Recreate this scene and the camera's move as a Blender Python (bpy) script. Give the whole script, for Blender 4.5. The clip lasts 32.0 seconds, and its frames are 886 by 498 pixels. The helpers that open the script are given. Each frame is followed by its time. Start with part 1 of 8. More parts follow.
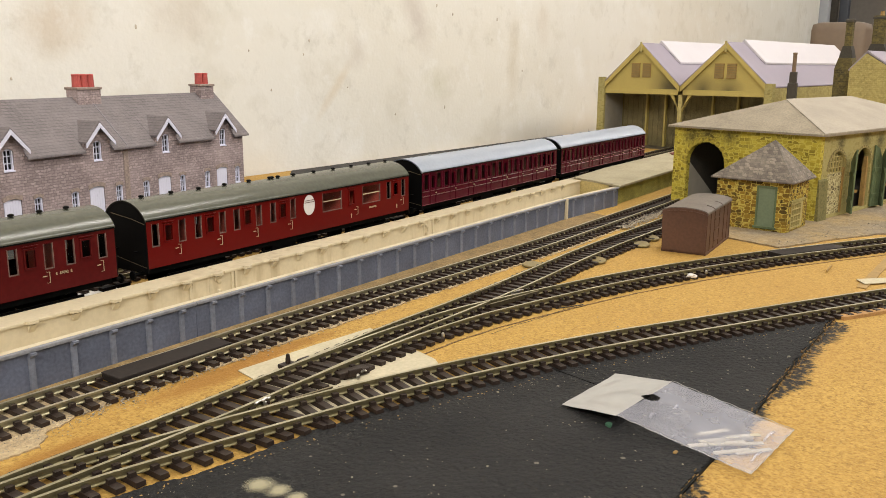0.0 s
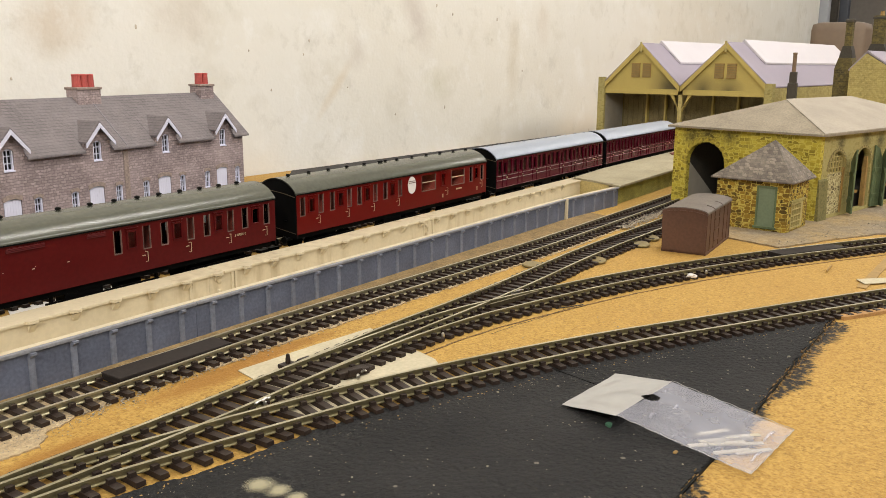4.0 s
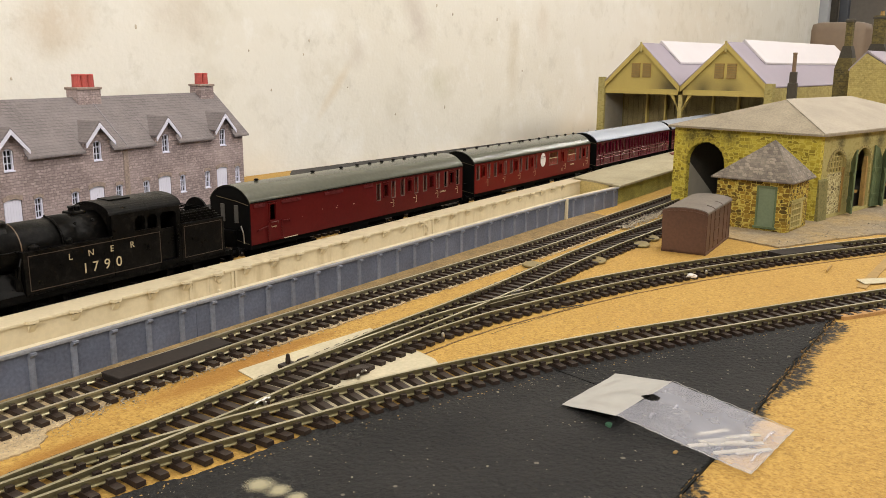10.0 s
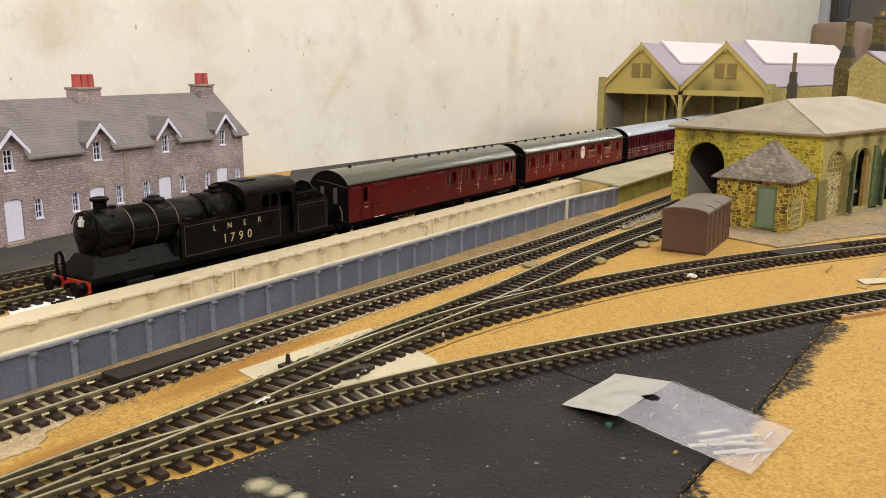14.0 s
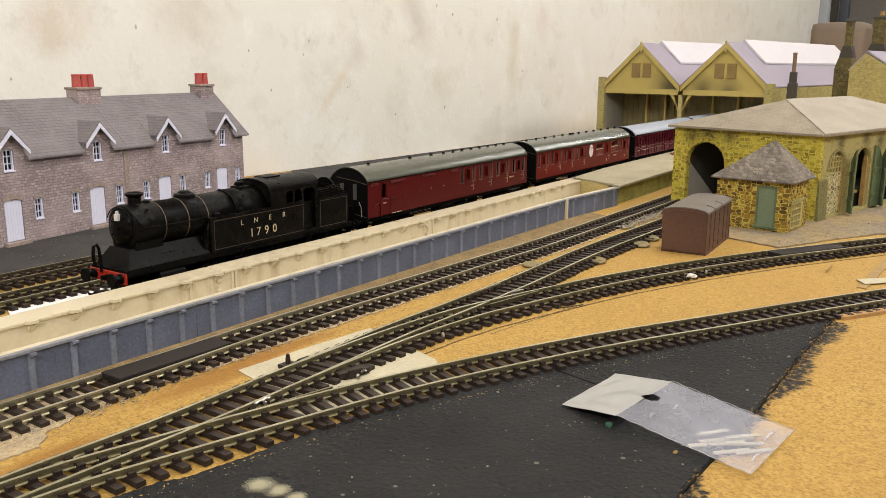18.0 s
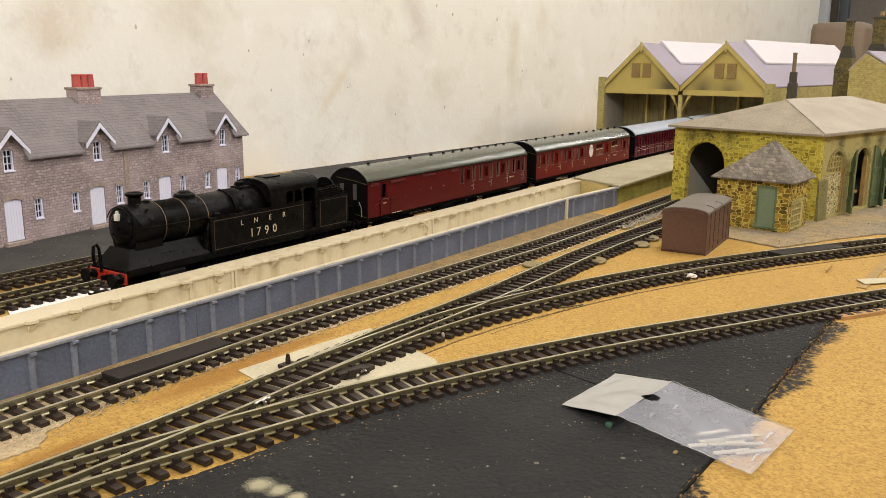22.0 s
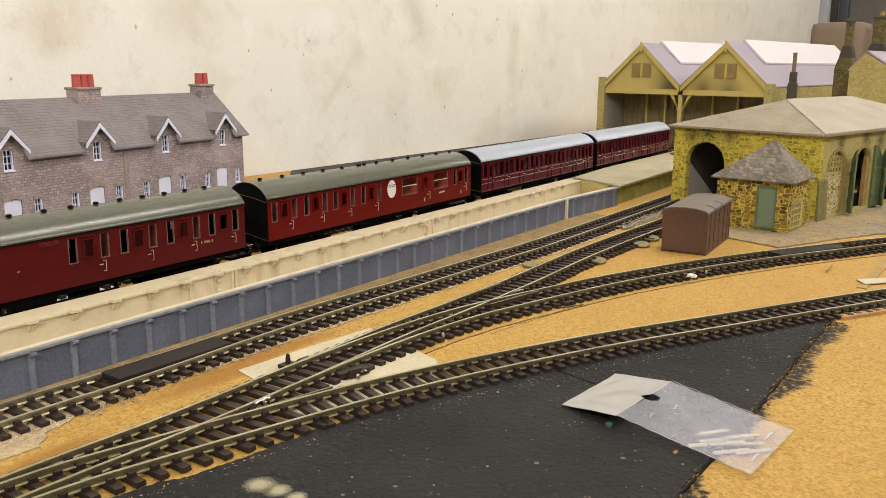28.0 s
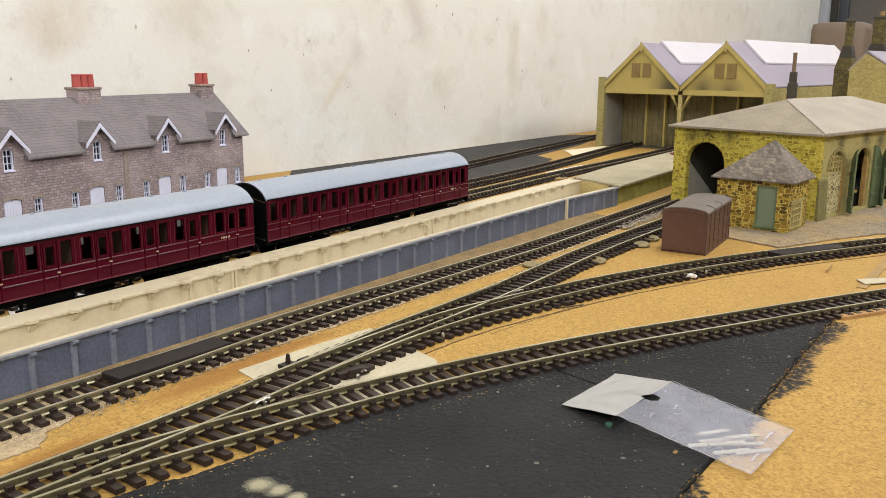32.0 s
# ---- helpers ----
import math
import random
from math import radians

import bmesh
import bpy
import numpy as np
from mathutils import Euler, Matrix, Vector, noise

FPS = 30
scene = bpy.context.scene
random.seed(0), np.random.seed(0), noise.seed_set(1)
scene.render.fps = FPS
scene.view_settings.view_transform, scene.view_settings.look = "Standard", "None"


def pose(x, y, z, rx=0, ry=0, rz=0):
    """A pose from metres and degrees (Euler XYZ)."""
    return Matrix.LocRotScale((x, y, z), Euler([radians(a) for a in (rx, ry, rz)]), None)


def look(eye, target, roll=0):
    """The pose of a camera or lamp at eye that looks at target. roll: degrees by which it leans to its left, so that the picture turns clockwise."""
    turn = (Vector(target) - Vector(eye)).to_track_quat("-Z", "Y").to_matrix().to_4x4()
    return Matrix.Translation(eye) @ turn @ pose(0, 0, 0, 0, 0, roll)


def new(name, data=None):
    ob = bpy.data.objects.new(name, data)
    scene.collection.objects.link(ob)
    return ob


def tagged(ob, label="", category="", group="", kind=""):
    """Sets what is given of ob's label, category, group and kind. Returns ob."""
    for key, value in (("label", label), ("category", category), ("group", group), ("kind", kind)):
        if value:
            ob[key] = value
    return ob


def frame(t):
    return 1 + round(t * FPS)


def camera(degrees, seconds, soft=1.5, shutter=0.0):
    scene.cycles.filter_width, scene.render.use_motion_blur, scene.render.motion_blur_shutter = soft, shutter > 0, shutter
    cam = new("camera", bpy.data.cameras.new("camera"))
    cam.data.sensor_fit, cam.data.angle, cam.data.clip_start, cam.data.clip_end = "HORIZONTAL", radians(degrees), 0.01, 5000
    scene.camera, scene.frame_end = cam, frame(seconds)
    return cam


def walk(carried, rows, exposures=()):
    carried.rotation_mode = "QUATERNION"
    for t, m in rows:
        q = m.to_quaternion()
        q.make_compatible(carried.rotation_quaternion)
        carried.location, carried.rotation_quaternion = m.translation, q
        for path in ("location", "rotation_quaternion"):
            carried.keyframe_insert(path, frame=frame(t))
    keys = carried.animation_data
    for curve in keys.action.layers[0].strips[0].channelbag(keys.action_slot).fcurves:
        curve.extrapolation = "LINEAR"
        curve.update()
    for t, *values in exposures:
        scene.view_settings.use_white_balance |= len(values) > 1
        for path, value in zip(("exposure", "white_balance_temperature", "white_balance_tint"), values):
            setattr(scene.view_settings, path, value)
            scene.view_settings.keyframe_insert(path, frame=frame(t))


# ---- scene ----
cam = camera(55.226, 32.0, soft=0.75)
EYE = Vector((-0.2813, -0.3783, 0.1305))
YAW, PITCH = radians(56.271), radians(12.300)
AIM = EYE + Vector((math.sin(YAW) * math.cos(PITCH), math.cos(YAW) * math.cos(PITCH), -math.sin(PITCH)))
walk(cam, [(0.0, look(EYE, AIM, 0.32)), (32.0, look(EYE, AIM, 0.32))],
     exposures=[(0.0, 0.0, 6730, 10), (1.0, 0.0, 6810, 10), (2.0, 0.0, 6810, 10), (3.5, 0.0, 6730, 10), (6.0, 0.0, 6490, 10), (7.0, 0.0, 6730, 10), (8.0, 0.0, 6890, 10), (9.0, 0.0, 6890, 10), (10.0, 0.0, 6810, 10), (11.0, 0.0, 6610, 10), (12.0, 0.0, 6410, 10), (13.0, 0.0, 6490, 10), (14.0, 0.0, 6730, 10), (15.5, 0.0, 6530, 10), (17.0, 0.0, 6330, 10), (18.0, 0.0, 6570, 10), (19.0, 0.0, 6810, 10), (20.0, 0.0, 6890, 10), (21.0, 0.0, 6850, 10), (22.0, 0.0, 6730, 10), (23.0, 0.0, 6490, 10), (24.0, 0.0, 6330, 10), (25.0, 0.0, 6490, 10), (26.5, 0.0, 6730, 10), (28.0, 0.0, 6810, 10), (29.0, 0.0, 6730, 10), (30.0, 0.0, 6570, 10), (31.0, 0.0, 6410, 10), (32.0, 0.0, 6250, 10)])

# ---- world and lamps ----
world = bpy.data.worlds.new("room_air")
scene.world = world
world.use_nodes = True
world.node_tree.nodes["Background"].inputs[0].default_value = (1.0, 0.95, 0.90, 1)
world.node_tree.nodes["Background"].inputs[1].default_value = 0.12
scene.view_settings.exposure = 0.0


def ceiling_lamp(x, y, z, watts, sx, sy, colour):
    data = bpy.data.lights.new("lamp", "AREA")
    data.shape, data.size, data.size_y, data.energy, data.color = "RECTANGLE", sx, sy, watts, colour
    ob = new("ceiling_lamp", data)
    ob.matrix_world = look((x, y, z), (x * 0.4 + 0.2, 0.2, 0.1))
    return tagged(ob, "warm white ceiling lamp", "lamp", kind="structure")


ceiling_lamp(-1.60, -1.00, 1.36, 31, 1.2, 0.30, (1.0, 0.975, 0.945))
ceiling_lamp(1.40, -1.90, 1.40, 29, 1.3, 0.30, (1.0, 0.975, 0.945))
ceiling_lamp(0.60, -0.40, 1.46, 15, 1.3, 0.10, (1.0, 0.975, 0.945))
ceiling_lamp(2.75, -0.33, 1.42, 14, 0.08, 1.3, (1.0, 0.975, 0.945))


# ---- materials ----
def nodes_of(name):
    m = bpy.data.materials.new(name)
    m.use_nodes = True
    nt = m.node_tree
    return m, nt, nt.nodes["Principled BSDF"]


def tex(nt, kind, scale, space="Object", stretch=(1, 1, 1), **sets):
    co = nt.nodes.new("ShaderNodeTexCoord")
    mp = nt.nodes.new("ShaderNodeMapping")
    mp.inputs["Scale"].default_value = stretch
    nt.links.new(co.outputs[space], mp.inputs[0])
    n = nt.nodes.new(kind)
    nt.links.new(mp.outputs[0], n.inputs["Vector"])
    n.inputs["Scale"].default_value = scale
    for k, v in sets.items():
        n.inputs[k].default_value = v
    return n


def ramp(nt, fac, stops):
    r = nt.nodes.new("ShaderNodeValToRGB")
    el = r.color_ramp.elements
    while len(el) < len(stops):
        el.new(0.5)
    for e, (pos, c) in zip(el, stops):
        e.position, e.color = pos, (*c, 1)
    nt.links.new(fac, r.inputs[0])
    return r.outputs[0]


def mix(nt, fac, a, b, mode="MIX"):
    n = nt.nodes.new("ShaderNodeMix")
    n.data_type, n.blend_type = "RGBA", mode
    if isinstance(fac, (int, float)):
        n.inputs[0].default_value = fac
    else:
        nt.links.new(fac, n.inputs[0])
    for v, s in ((a, n.inputs[6]), (b, n.inputs[7])):
        if isinstance(v, tuple):
            s.default_value = (*v, 1)
        else:
            nt.links.new(v, s)
    return n.outputs[2]


def bump(nt, bsdf, height, strength, distance):
    b = nt.nodes.new("ShaderNodeBump")
    b.inputs["Strength"].default_value, b.inputs["Distance"].default_value = strength, distance
    nt.links.new(height, b.inputs["Height"])
    nt.links.new(b.outputs[0], bsdf.inputs["Normal"])


def shade(c, k):
    return tuple(min(1.0, v * k) for v in c)


def plain(name, colour, rough=0.5, metal=0.0, spread=0.12, big=40, fine=600, relief=0.15, depth=0.0002, space="Object", spec=0.5):
    """Paint or plastic with a slow and a fine variation and a little relief."""
    m, nt, b = nodes_of(name)
    n1 = tex(nt, "ShaderNodeTexNoise", big, space, Detail=4.0)
    n2 = tex(nt, "ShaderNodeTexNoise", fine, space, Detail=3.0)
    c1 = ramp(nt, n1.outputs["Fac"], [(0.3, shade(colour, 1 - spread)), (0.7, shade(colour, 1 + spread))])
    c = mix(nt, 0.5, c1, ramp(nt, n2.outputs["Fac"], [(0.35, shade(colour, 1 - spread)), (0.65, shade(colour, 1 + spread))]))
    nt.links.new(c, b.inputs["Base Color"])
    b.inputs["Roughness"].default_value, b.inputs["Metallic"].default_value = rough, metal
    b.inputs["Specular IOR Level"].default_value = spec
    bump(nt, b, n2.outputs["Fac"], relief, depth)
    return m


def math_node(nt, op, a, b, c=0.0):
    n = nt.nodes.new("ShaderNodeMath")
    n.operation = op
    for i, v in enumerate((a, b, c)):
        if isinstance(v, (int, float)):
            n.inputs[i].default_value = v
        else:
            nt.links.new(v, n.inputs[i])
    return n.outputs[0]


def chipboard_material():
    """Pressed flakes, with black paint brushed out thinly past the joint."""
    m, nt, b = nodes_of("chipboard")
    v1 = tex(nt, "ShaderNodeTexVoronoi", 560, stretch=(1, 1.3, 1))
    v2 = tex(nt, "ShaderNodeTexVoronoi", 900, stretch=(1.25, 1, 1))
    n = tex(nt, "ShaderNodeTexNoise", 9, Detail=5.0)
    n2 = tex(nt, "ShaderNodeTexNoise", 900, Detail=4.0)
    n3 = tex(nt, "ShaderNodeTexNoise", 150, Detail=5.0, Roughness=0.7)
    sep = nt.nodes.new("ShaderNodeSeparateColor")
    nt.links.new(v1.outputs["Color"], sep.inputs[0])
    sep2 = nt.nodes.new("ShaderNodeSeparateColor")
    nt.links.new(v2.outputs["Color"], sep2.inputs[0])
    a = ramp(nt, sep.outputs[0], [(0.0, (0.27, 0.135, 0.026)), (0.5, (0.40, 0.222, 0.048)), (1.0, (0.53, 0.325, 0.090))])
    c = ramp(nt, sep2.outputs[1], [(0.0, (0.09, 0.042, 0.010)), (0.25, (0.40, 0.228, 0.050)), (1.0, (0.72, 0.49, 0.160))])
    base = mix(nt, 0.45, a, c)
    g = tex(nt, "ShaderNodeTexNoise", 620, Detail=6.0, Roughness=0.75)
    g = ramp(nt, g.outputs["Fac"], [(0.36, (0.15, 0.072, 0.016)), (0.48, (0.39, 0.220, 0.048)), (0.64, (0.62, 0.395, 0.115))])
    base = mix(nt, 0.40, base, g)
    base = mix(nt, 0.07, base, (0.42, 0.40, 0.26))
    base = mix(nt, 1.0, base, (0.935, 0.935, 0.82), "MULTIPLY")
    base = mix(nt, ramp(nt, n.outputs["Fac"], [(0.35, (0, 0, 0)), (0.75, (0.35, 0.35, 0.35))]), base, (0.33, 0.175, 0.046))
    base = mix(nt, ramp(nt, n3.outputs["Fac"], [(0.30, (0.55, 0.55, 0.55)), (0.42, (0, 0, 0))]), base, (0.20, 0.095, 0.022))
    co = nt.nodes.new("ShaderNodeTexCoord")
    for x, y, lx, ly, turn in ((-0.050, -0.1095, 0.050, 0.010, -2), (-0.012, -0.1060, 0.050, 0.007, -6), (-0.135, -0.121, 0.030, 0.008, 4)):
        mp = nt.nodes.new("ShaderNodeMapping")
        mp.vector_type = "TEXTURE"
        mp.inputs["Location"].default_value, mp.inputs["Rotation"].default_value, mp.inputs["Scale"].default_value = (x, y, 0), (0, 0, radians(turn)), (lx, ly, 1)
        nt.links.new(co.outputs["Object"], mp.inputs[0])
        gr = nt.nodes.new("ShaderNodeTexGradient")
        gr.gradient_type = "SPHERICAL"
        nt.links.new(mp.outputs[0], gr.inputs[0])
        k = math_node(nt, "MULTIPLY", gr.outputs["Fac"], math_node(nt, "MULTIPLY_ADD", n3.outputs["Fac"], 2.6, -0.3))
        base = mix(nt, ramp(nt, k, [(0.05, (0, 0, 0)), (0.6, (0.75, 0.75, 0.75))]), base, (0.26, 0.115, 0.022))
    sp = nt.nodes.new("ShaderNodeSeparateXYZ")
    nt.links.new(co.outputs["Object"], sp.inputs[0])
    d = math_node(nt, "MULTIPLY_ADD", sp.outputs[0], -0.027, -0.3048)
    d = math_node(nt, "SUBTRACT", d, sp.outputs[1])
    w = tex(nt, "ShaderNodeTexNoise", 16, stretch=(1, 0.2, 1), Detail=2.0)
    s = tex(nt, "ShaderNodeTexNoise", 330, Detail=6.0, stretch=(1.6, 0.55, 1), Roughness=0.75)
    reach = math_node(nt, "MULTIPLY_ADD", w.outputs["Fac"], 4.6, -1.75)
    k = math_node(nt, "MULTIPLY_ADD", s.outputs["Fac"], 1.5, reach)
    k = math_node(nt, "MULTIPLY_ADD", d, -95.0, k)
    k = ramp(nt, k, [(0.50, (0, 0, 0)), (0.70, (1, 1, 1))])
    dry = tex(nt, "ShaderNodeTexNoise", 260, Detail=5.0, Roughness=0.7)
    k = mix(nt, 1.0, k, ramp(nt, dry.outputs["Fac"], [(0.40, (0.35, 0.35, 0.35)), (0.50, (1, 1, 1))]), "MULTIPLY")
    on = math_node(nt, "GREATER_THAN", d, -0.004)
    on = math_node(nt, "MULTIPLY", on, math_node(nt, "LESS_THAN", sp.outputs[0], 0.186))
    k = mix(nt, 1.0, k, on, "MULTIPLY")
    base = mix(nt, k, base, (0.0125, 0.0120, 0.0120))
    nt.links.new(base, b.inputs["Base Color"])
    b.inputs["Specular IOR Level"].default_value = 0.22
    b.inputs["Roughness"].default_value = 0.7
    bump(nt, b, n2.outputs["Fac"], 0.6, 0.0007)
    return m


def black_board_material():
    m, nt, b = nodes_of("black_board_paint")
    n = tex(nt, "ShaderNodeTexNoise", 14, Detail=6.0)
    n2 = tex(nt, "ShaderNodeTexNoise", 1100, Detail=4.0)
    v = tex(nt, "ShaderNodeTexVoronoi", 150)
    v2 = tex(nt, "ShaderNodeTexVoronoi", 300)
    sep = nt.nodes.new("ShaderNodeSeparateColor")
    nt.links.new(v.outputs["Color"], sep.inputs[0])
    near = nt.nodes.new("ShaderNodeMath")
    near.operation = "MULTIPLY_ADD"
    nt.links.new(sep.outputs[0], near.inputs[0])
    near.inputs[1].default_value, near.inputs[2].default_value = -0.30, 0.138
    speck = nt.nodes.new("ShaderNodeMath")
    speck.operation = "LESS_THAN"
    nt.links.new(v.outputs["Distance"], speck.inputs[0])
    nt.links.new(near.outputs[0], speck.inputs[1])
    base = ramp(nt, n.outputs["Fac"], [(0.3, (0.0150, 0.0152, 0.0160)), (0.7, (0.0310, 0.0305, 0.0305))])
    # fine paler speckle stands in for glints on the rough paint
    base = mix(nt, ramp(nt, v2.outputs["Distance"], [(0.0, (0.9, 0.9, 0.9)), (0.20, (0, 0, 0))]), base, (0.042, 0.040, 0.036))
    base = mix(nt, speck.outputs[0], base, (0.20, 0.18, 0.15))
    nt.links.new(base, b.inputs["Base Color"])
    b.inputs["Roughness"].default_value = 0.72
    b.inputs["Specular IOR Level"].default_value = 0.16
    n4 = tex(nt, "ShaderNodeTexNoise", 480, Detail=5.0)
    bump(nt, b, n4.outputs["Fac"], 1.0, 0.0026)
    return m


def masonry(name, stone, stone2, mortar, w, h, joint=0.06, space="Object", relief=0.5, wobble=0.5, blotch=0.7, spots=()):
    """Courses of printed stone: long side w, height h."""
    m, nt, b = nodes_of(name)
    co = nt.nodes.new("ShaderNodeTexCoord")
    sp = nt.nodes.new("ShaderNodeSeparateXYZ")
    nt.links.new(co.outputs[space], sp.inputs[0])
    add = nt.nodes.new("ShaderNodeMath")
    nt.links.new(sp.outputs[0], add.inputs[0])
    nt.links.new(sp.outputs[1], add.inputs[1])
    cb = nt.nodes.new("ShaderNodeCombineXYZ")
    nt.links.new(add.outputs[0], cb.inputs[0])
    nt.links.new(sp.outputs[2], cb.inputs[1])
    wob = nt.nodes.new("ShaderNodeTexNoise")
    wob.inputs["Scale"].default_value = 0.8 / h
    nt.links.new(cb.outputs[0], wob.inputs["Vector"])
    off = nt.nodes.new("ShaderNodeVectorMath")
    off.operation = "MULTIPLY_ADD"
    nt.links.new(wob.outputs["Color"], off.inputs[0])
    off.inputs[1].default_value = (h * wobble, h * wobble, 0)
    nt.links.new(cb.outputs[0], off.inputs[2])
    br = nt.nodes.new("ShaderNodeTexBrick")
    nt.links.new(off.outputs[0], br.inputs["Vector"])
    br.inputs["Scale"].default_value = 1.0
    br.inputs["Brick Width"].default_value, br.inputs["Row Height"].default_value = w, h
    br.inputs["Mortar Size"].default_value = h * joint
    br.inputs["Mortar Smooth"].default_value = 0.3
    br.inputs["Color1"].default_value, br.inputs["Color2"].default_value = (*stone, 1), (*stone2, 1)
    br.inputs["Mortar"].default_value = (*mortar, 1)
    n = tex(nt, "ShaderNodeTexNoise", 35, space, Detail=5.0)
    n2 = tex(nt, "ShaderNodeTexNoise", 0.7 / h, space, Detail=3.0)
    c = mix(nt, ramp(nt, n2.outputs["Fac"], [(0.35, (0, 0, 0)), (0.7, (blotch, blotch, blotch))]), br.outputs["Color"], shade(stone2, 0.6))
    c = mix(nt, ramp(nt, n.outputs["Fac"], [(0.4, (0, 0, 0)), (0.8, (0.45, 0.45, 0.45))]), c, shade(stone, 1.35))
    for x, y, z, r in spots:
        d = nt.nodes.new("ShaderNodeVectorMath")
        d.operation = "DISTANCE"
        d.inputs[1].default_value = (x, y, z)
        nt.links.new(co.outputs[space], d.inputs[0])
        k = ramp(nt, math_node(nt, "MULTIPLY_ADD", n.outputs["Fac"], r * 1.2, d.outputs["Value"]), [(r * 0.6, (0.75, 0.75, 0.75)), (r * 1.5, (0, 0, 0))])
        c = mix(nt, k, c, (0.022, 0.018, 0.010))
    nt.links.new(c, b.inputs["Base Color"])
    b.inputs["Roughness"].default_value = 0.8
    inv = nt.nodes.new("ShaderNodeMath")
    inv.operation = "SUBTRACT"
    inv.inputs[0].default_value = 1.0
    nt.links.new(br.outputs["Fac"], inv.inputs[1])
    bump(nt, b, inv.outputs[0], relief, 0.0004)
    return m


def rubble(name, stones, mortar, size, edge=0.09, fade=0.5, spots=(), relief=0.6):
    """Random rubble print: stones of three tones in pale pointing, worn away in patches; spots: soot at x, y, z with a radius."""
    m, nt, b = nodes_of(name)
    co = nt.nodes.new("ShaderNodeTexCoord")
    wob = tex(nt, "ShaderNodeTexNoise", 0.9 / size, Detail=2.0)
    off = nt.nodes.new("ShaderNodeVectorMath")
    off.operation = "MULTIPLY_ADD"
    nt.links.new(wob.outputs["Color"], off.inputs[0])
    off.inputs[1].default_value = (size * 0.35,) * 3
    nt.links.new(co.outputs["Object"], off.inputs[2])
    mp = nt.nodes.new("ShaderNodeMapping")
    mp.inputs["Scale"].default_value = (1, 1, 1.75)
    nt.links.new(off.outputs[0], mp.inputs[0])
    v = nt.nodes.new("ShaderNodeTexVoronoi")
    e = nt.nodes.new("ShaderNodeTexVoronoi")
    e.feature = "F2"
    for q in (v, e):
        q.distance = "CHEBYCHEV"
        q.inputs["Scale"].default_value = 1 / size
        q.inputs["Randomness"].default_value = 0.80
        nt.links.new(mp.outputs[0], q.inputs["Vector"])
    sep = nt.nodes.new("ShaderNodeSeparateColor")
    nt.links.new(v.outputs["Color"], sep.inputs[0])
    n = tex(nt, "ShaderNodeTexNoise", 45, Detail=4.0)
    n2 = tex(nt, "ShaderNodeTexNoise", 500, Detail=3.0)
    c = ramp(nt, sep.outputs[0], [(0.10, stones[0]), (0.5, stones[1]), (0.95, stones[2])])
    c = mix(nt, ramp(nt, n2.outputs["Fac"], [(0.35, (0.35, 0.35, 0.35)), (0.65, (0, 0, 0))]), c, stones[1])
    gap = math_node(nt, "SUBTRACT", e.outputs["Distance"], v.outputs["Distance"])
    k = ramp(nt, gap, [(edge * 0.6, (1, 1, 1)), (edge * 1.8, (0, 0, 0))])
    c = mix(nt, k, c, mortar)
    c = mix(nt, ramp(nt, n.outputs["Fac"], [(0.42, (0, 0, 0)), (0.66, (fade, fade, fade))]), c, tuple((a + 2 * d) / 3 for a, d in zip(stones[2], mortar)))
    for x, y, z, r in spots:
        d = nt.nodes.new("ShaderNodeVectorMath")
        d.operation = "DISTANCE"
        d.inputs[1].default_value = (x, y, z)
        nt.links.new(co.outputs["Object"], d.inputs[0])
        q = ramp(nt, math_node(nt, "MULTIPLY_ADD", n2.outputs["Fac"], r * 1.2, d.outputs["Value"]), [(r * 0.6, (0.8, 0.8, 0.8)), (r * 1.6, (0, 0, 0))])
        c = mix(nt, q, c, (0.022, 0.018, 0.010))
    nt.links.new(c, b.inputs["Base Color"])
    b.inputs["Roughness"].default_value = 0.8
    b.inputs["Specular IOR Level"].default_value = 0.3
    bump(nt, b, k, -relief, 0.0004)
    return m


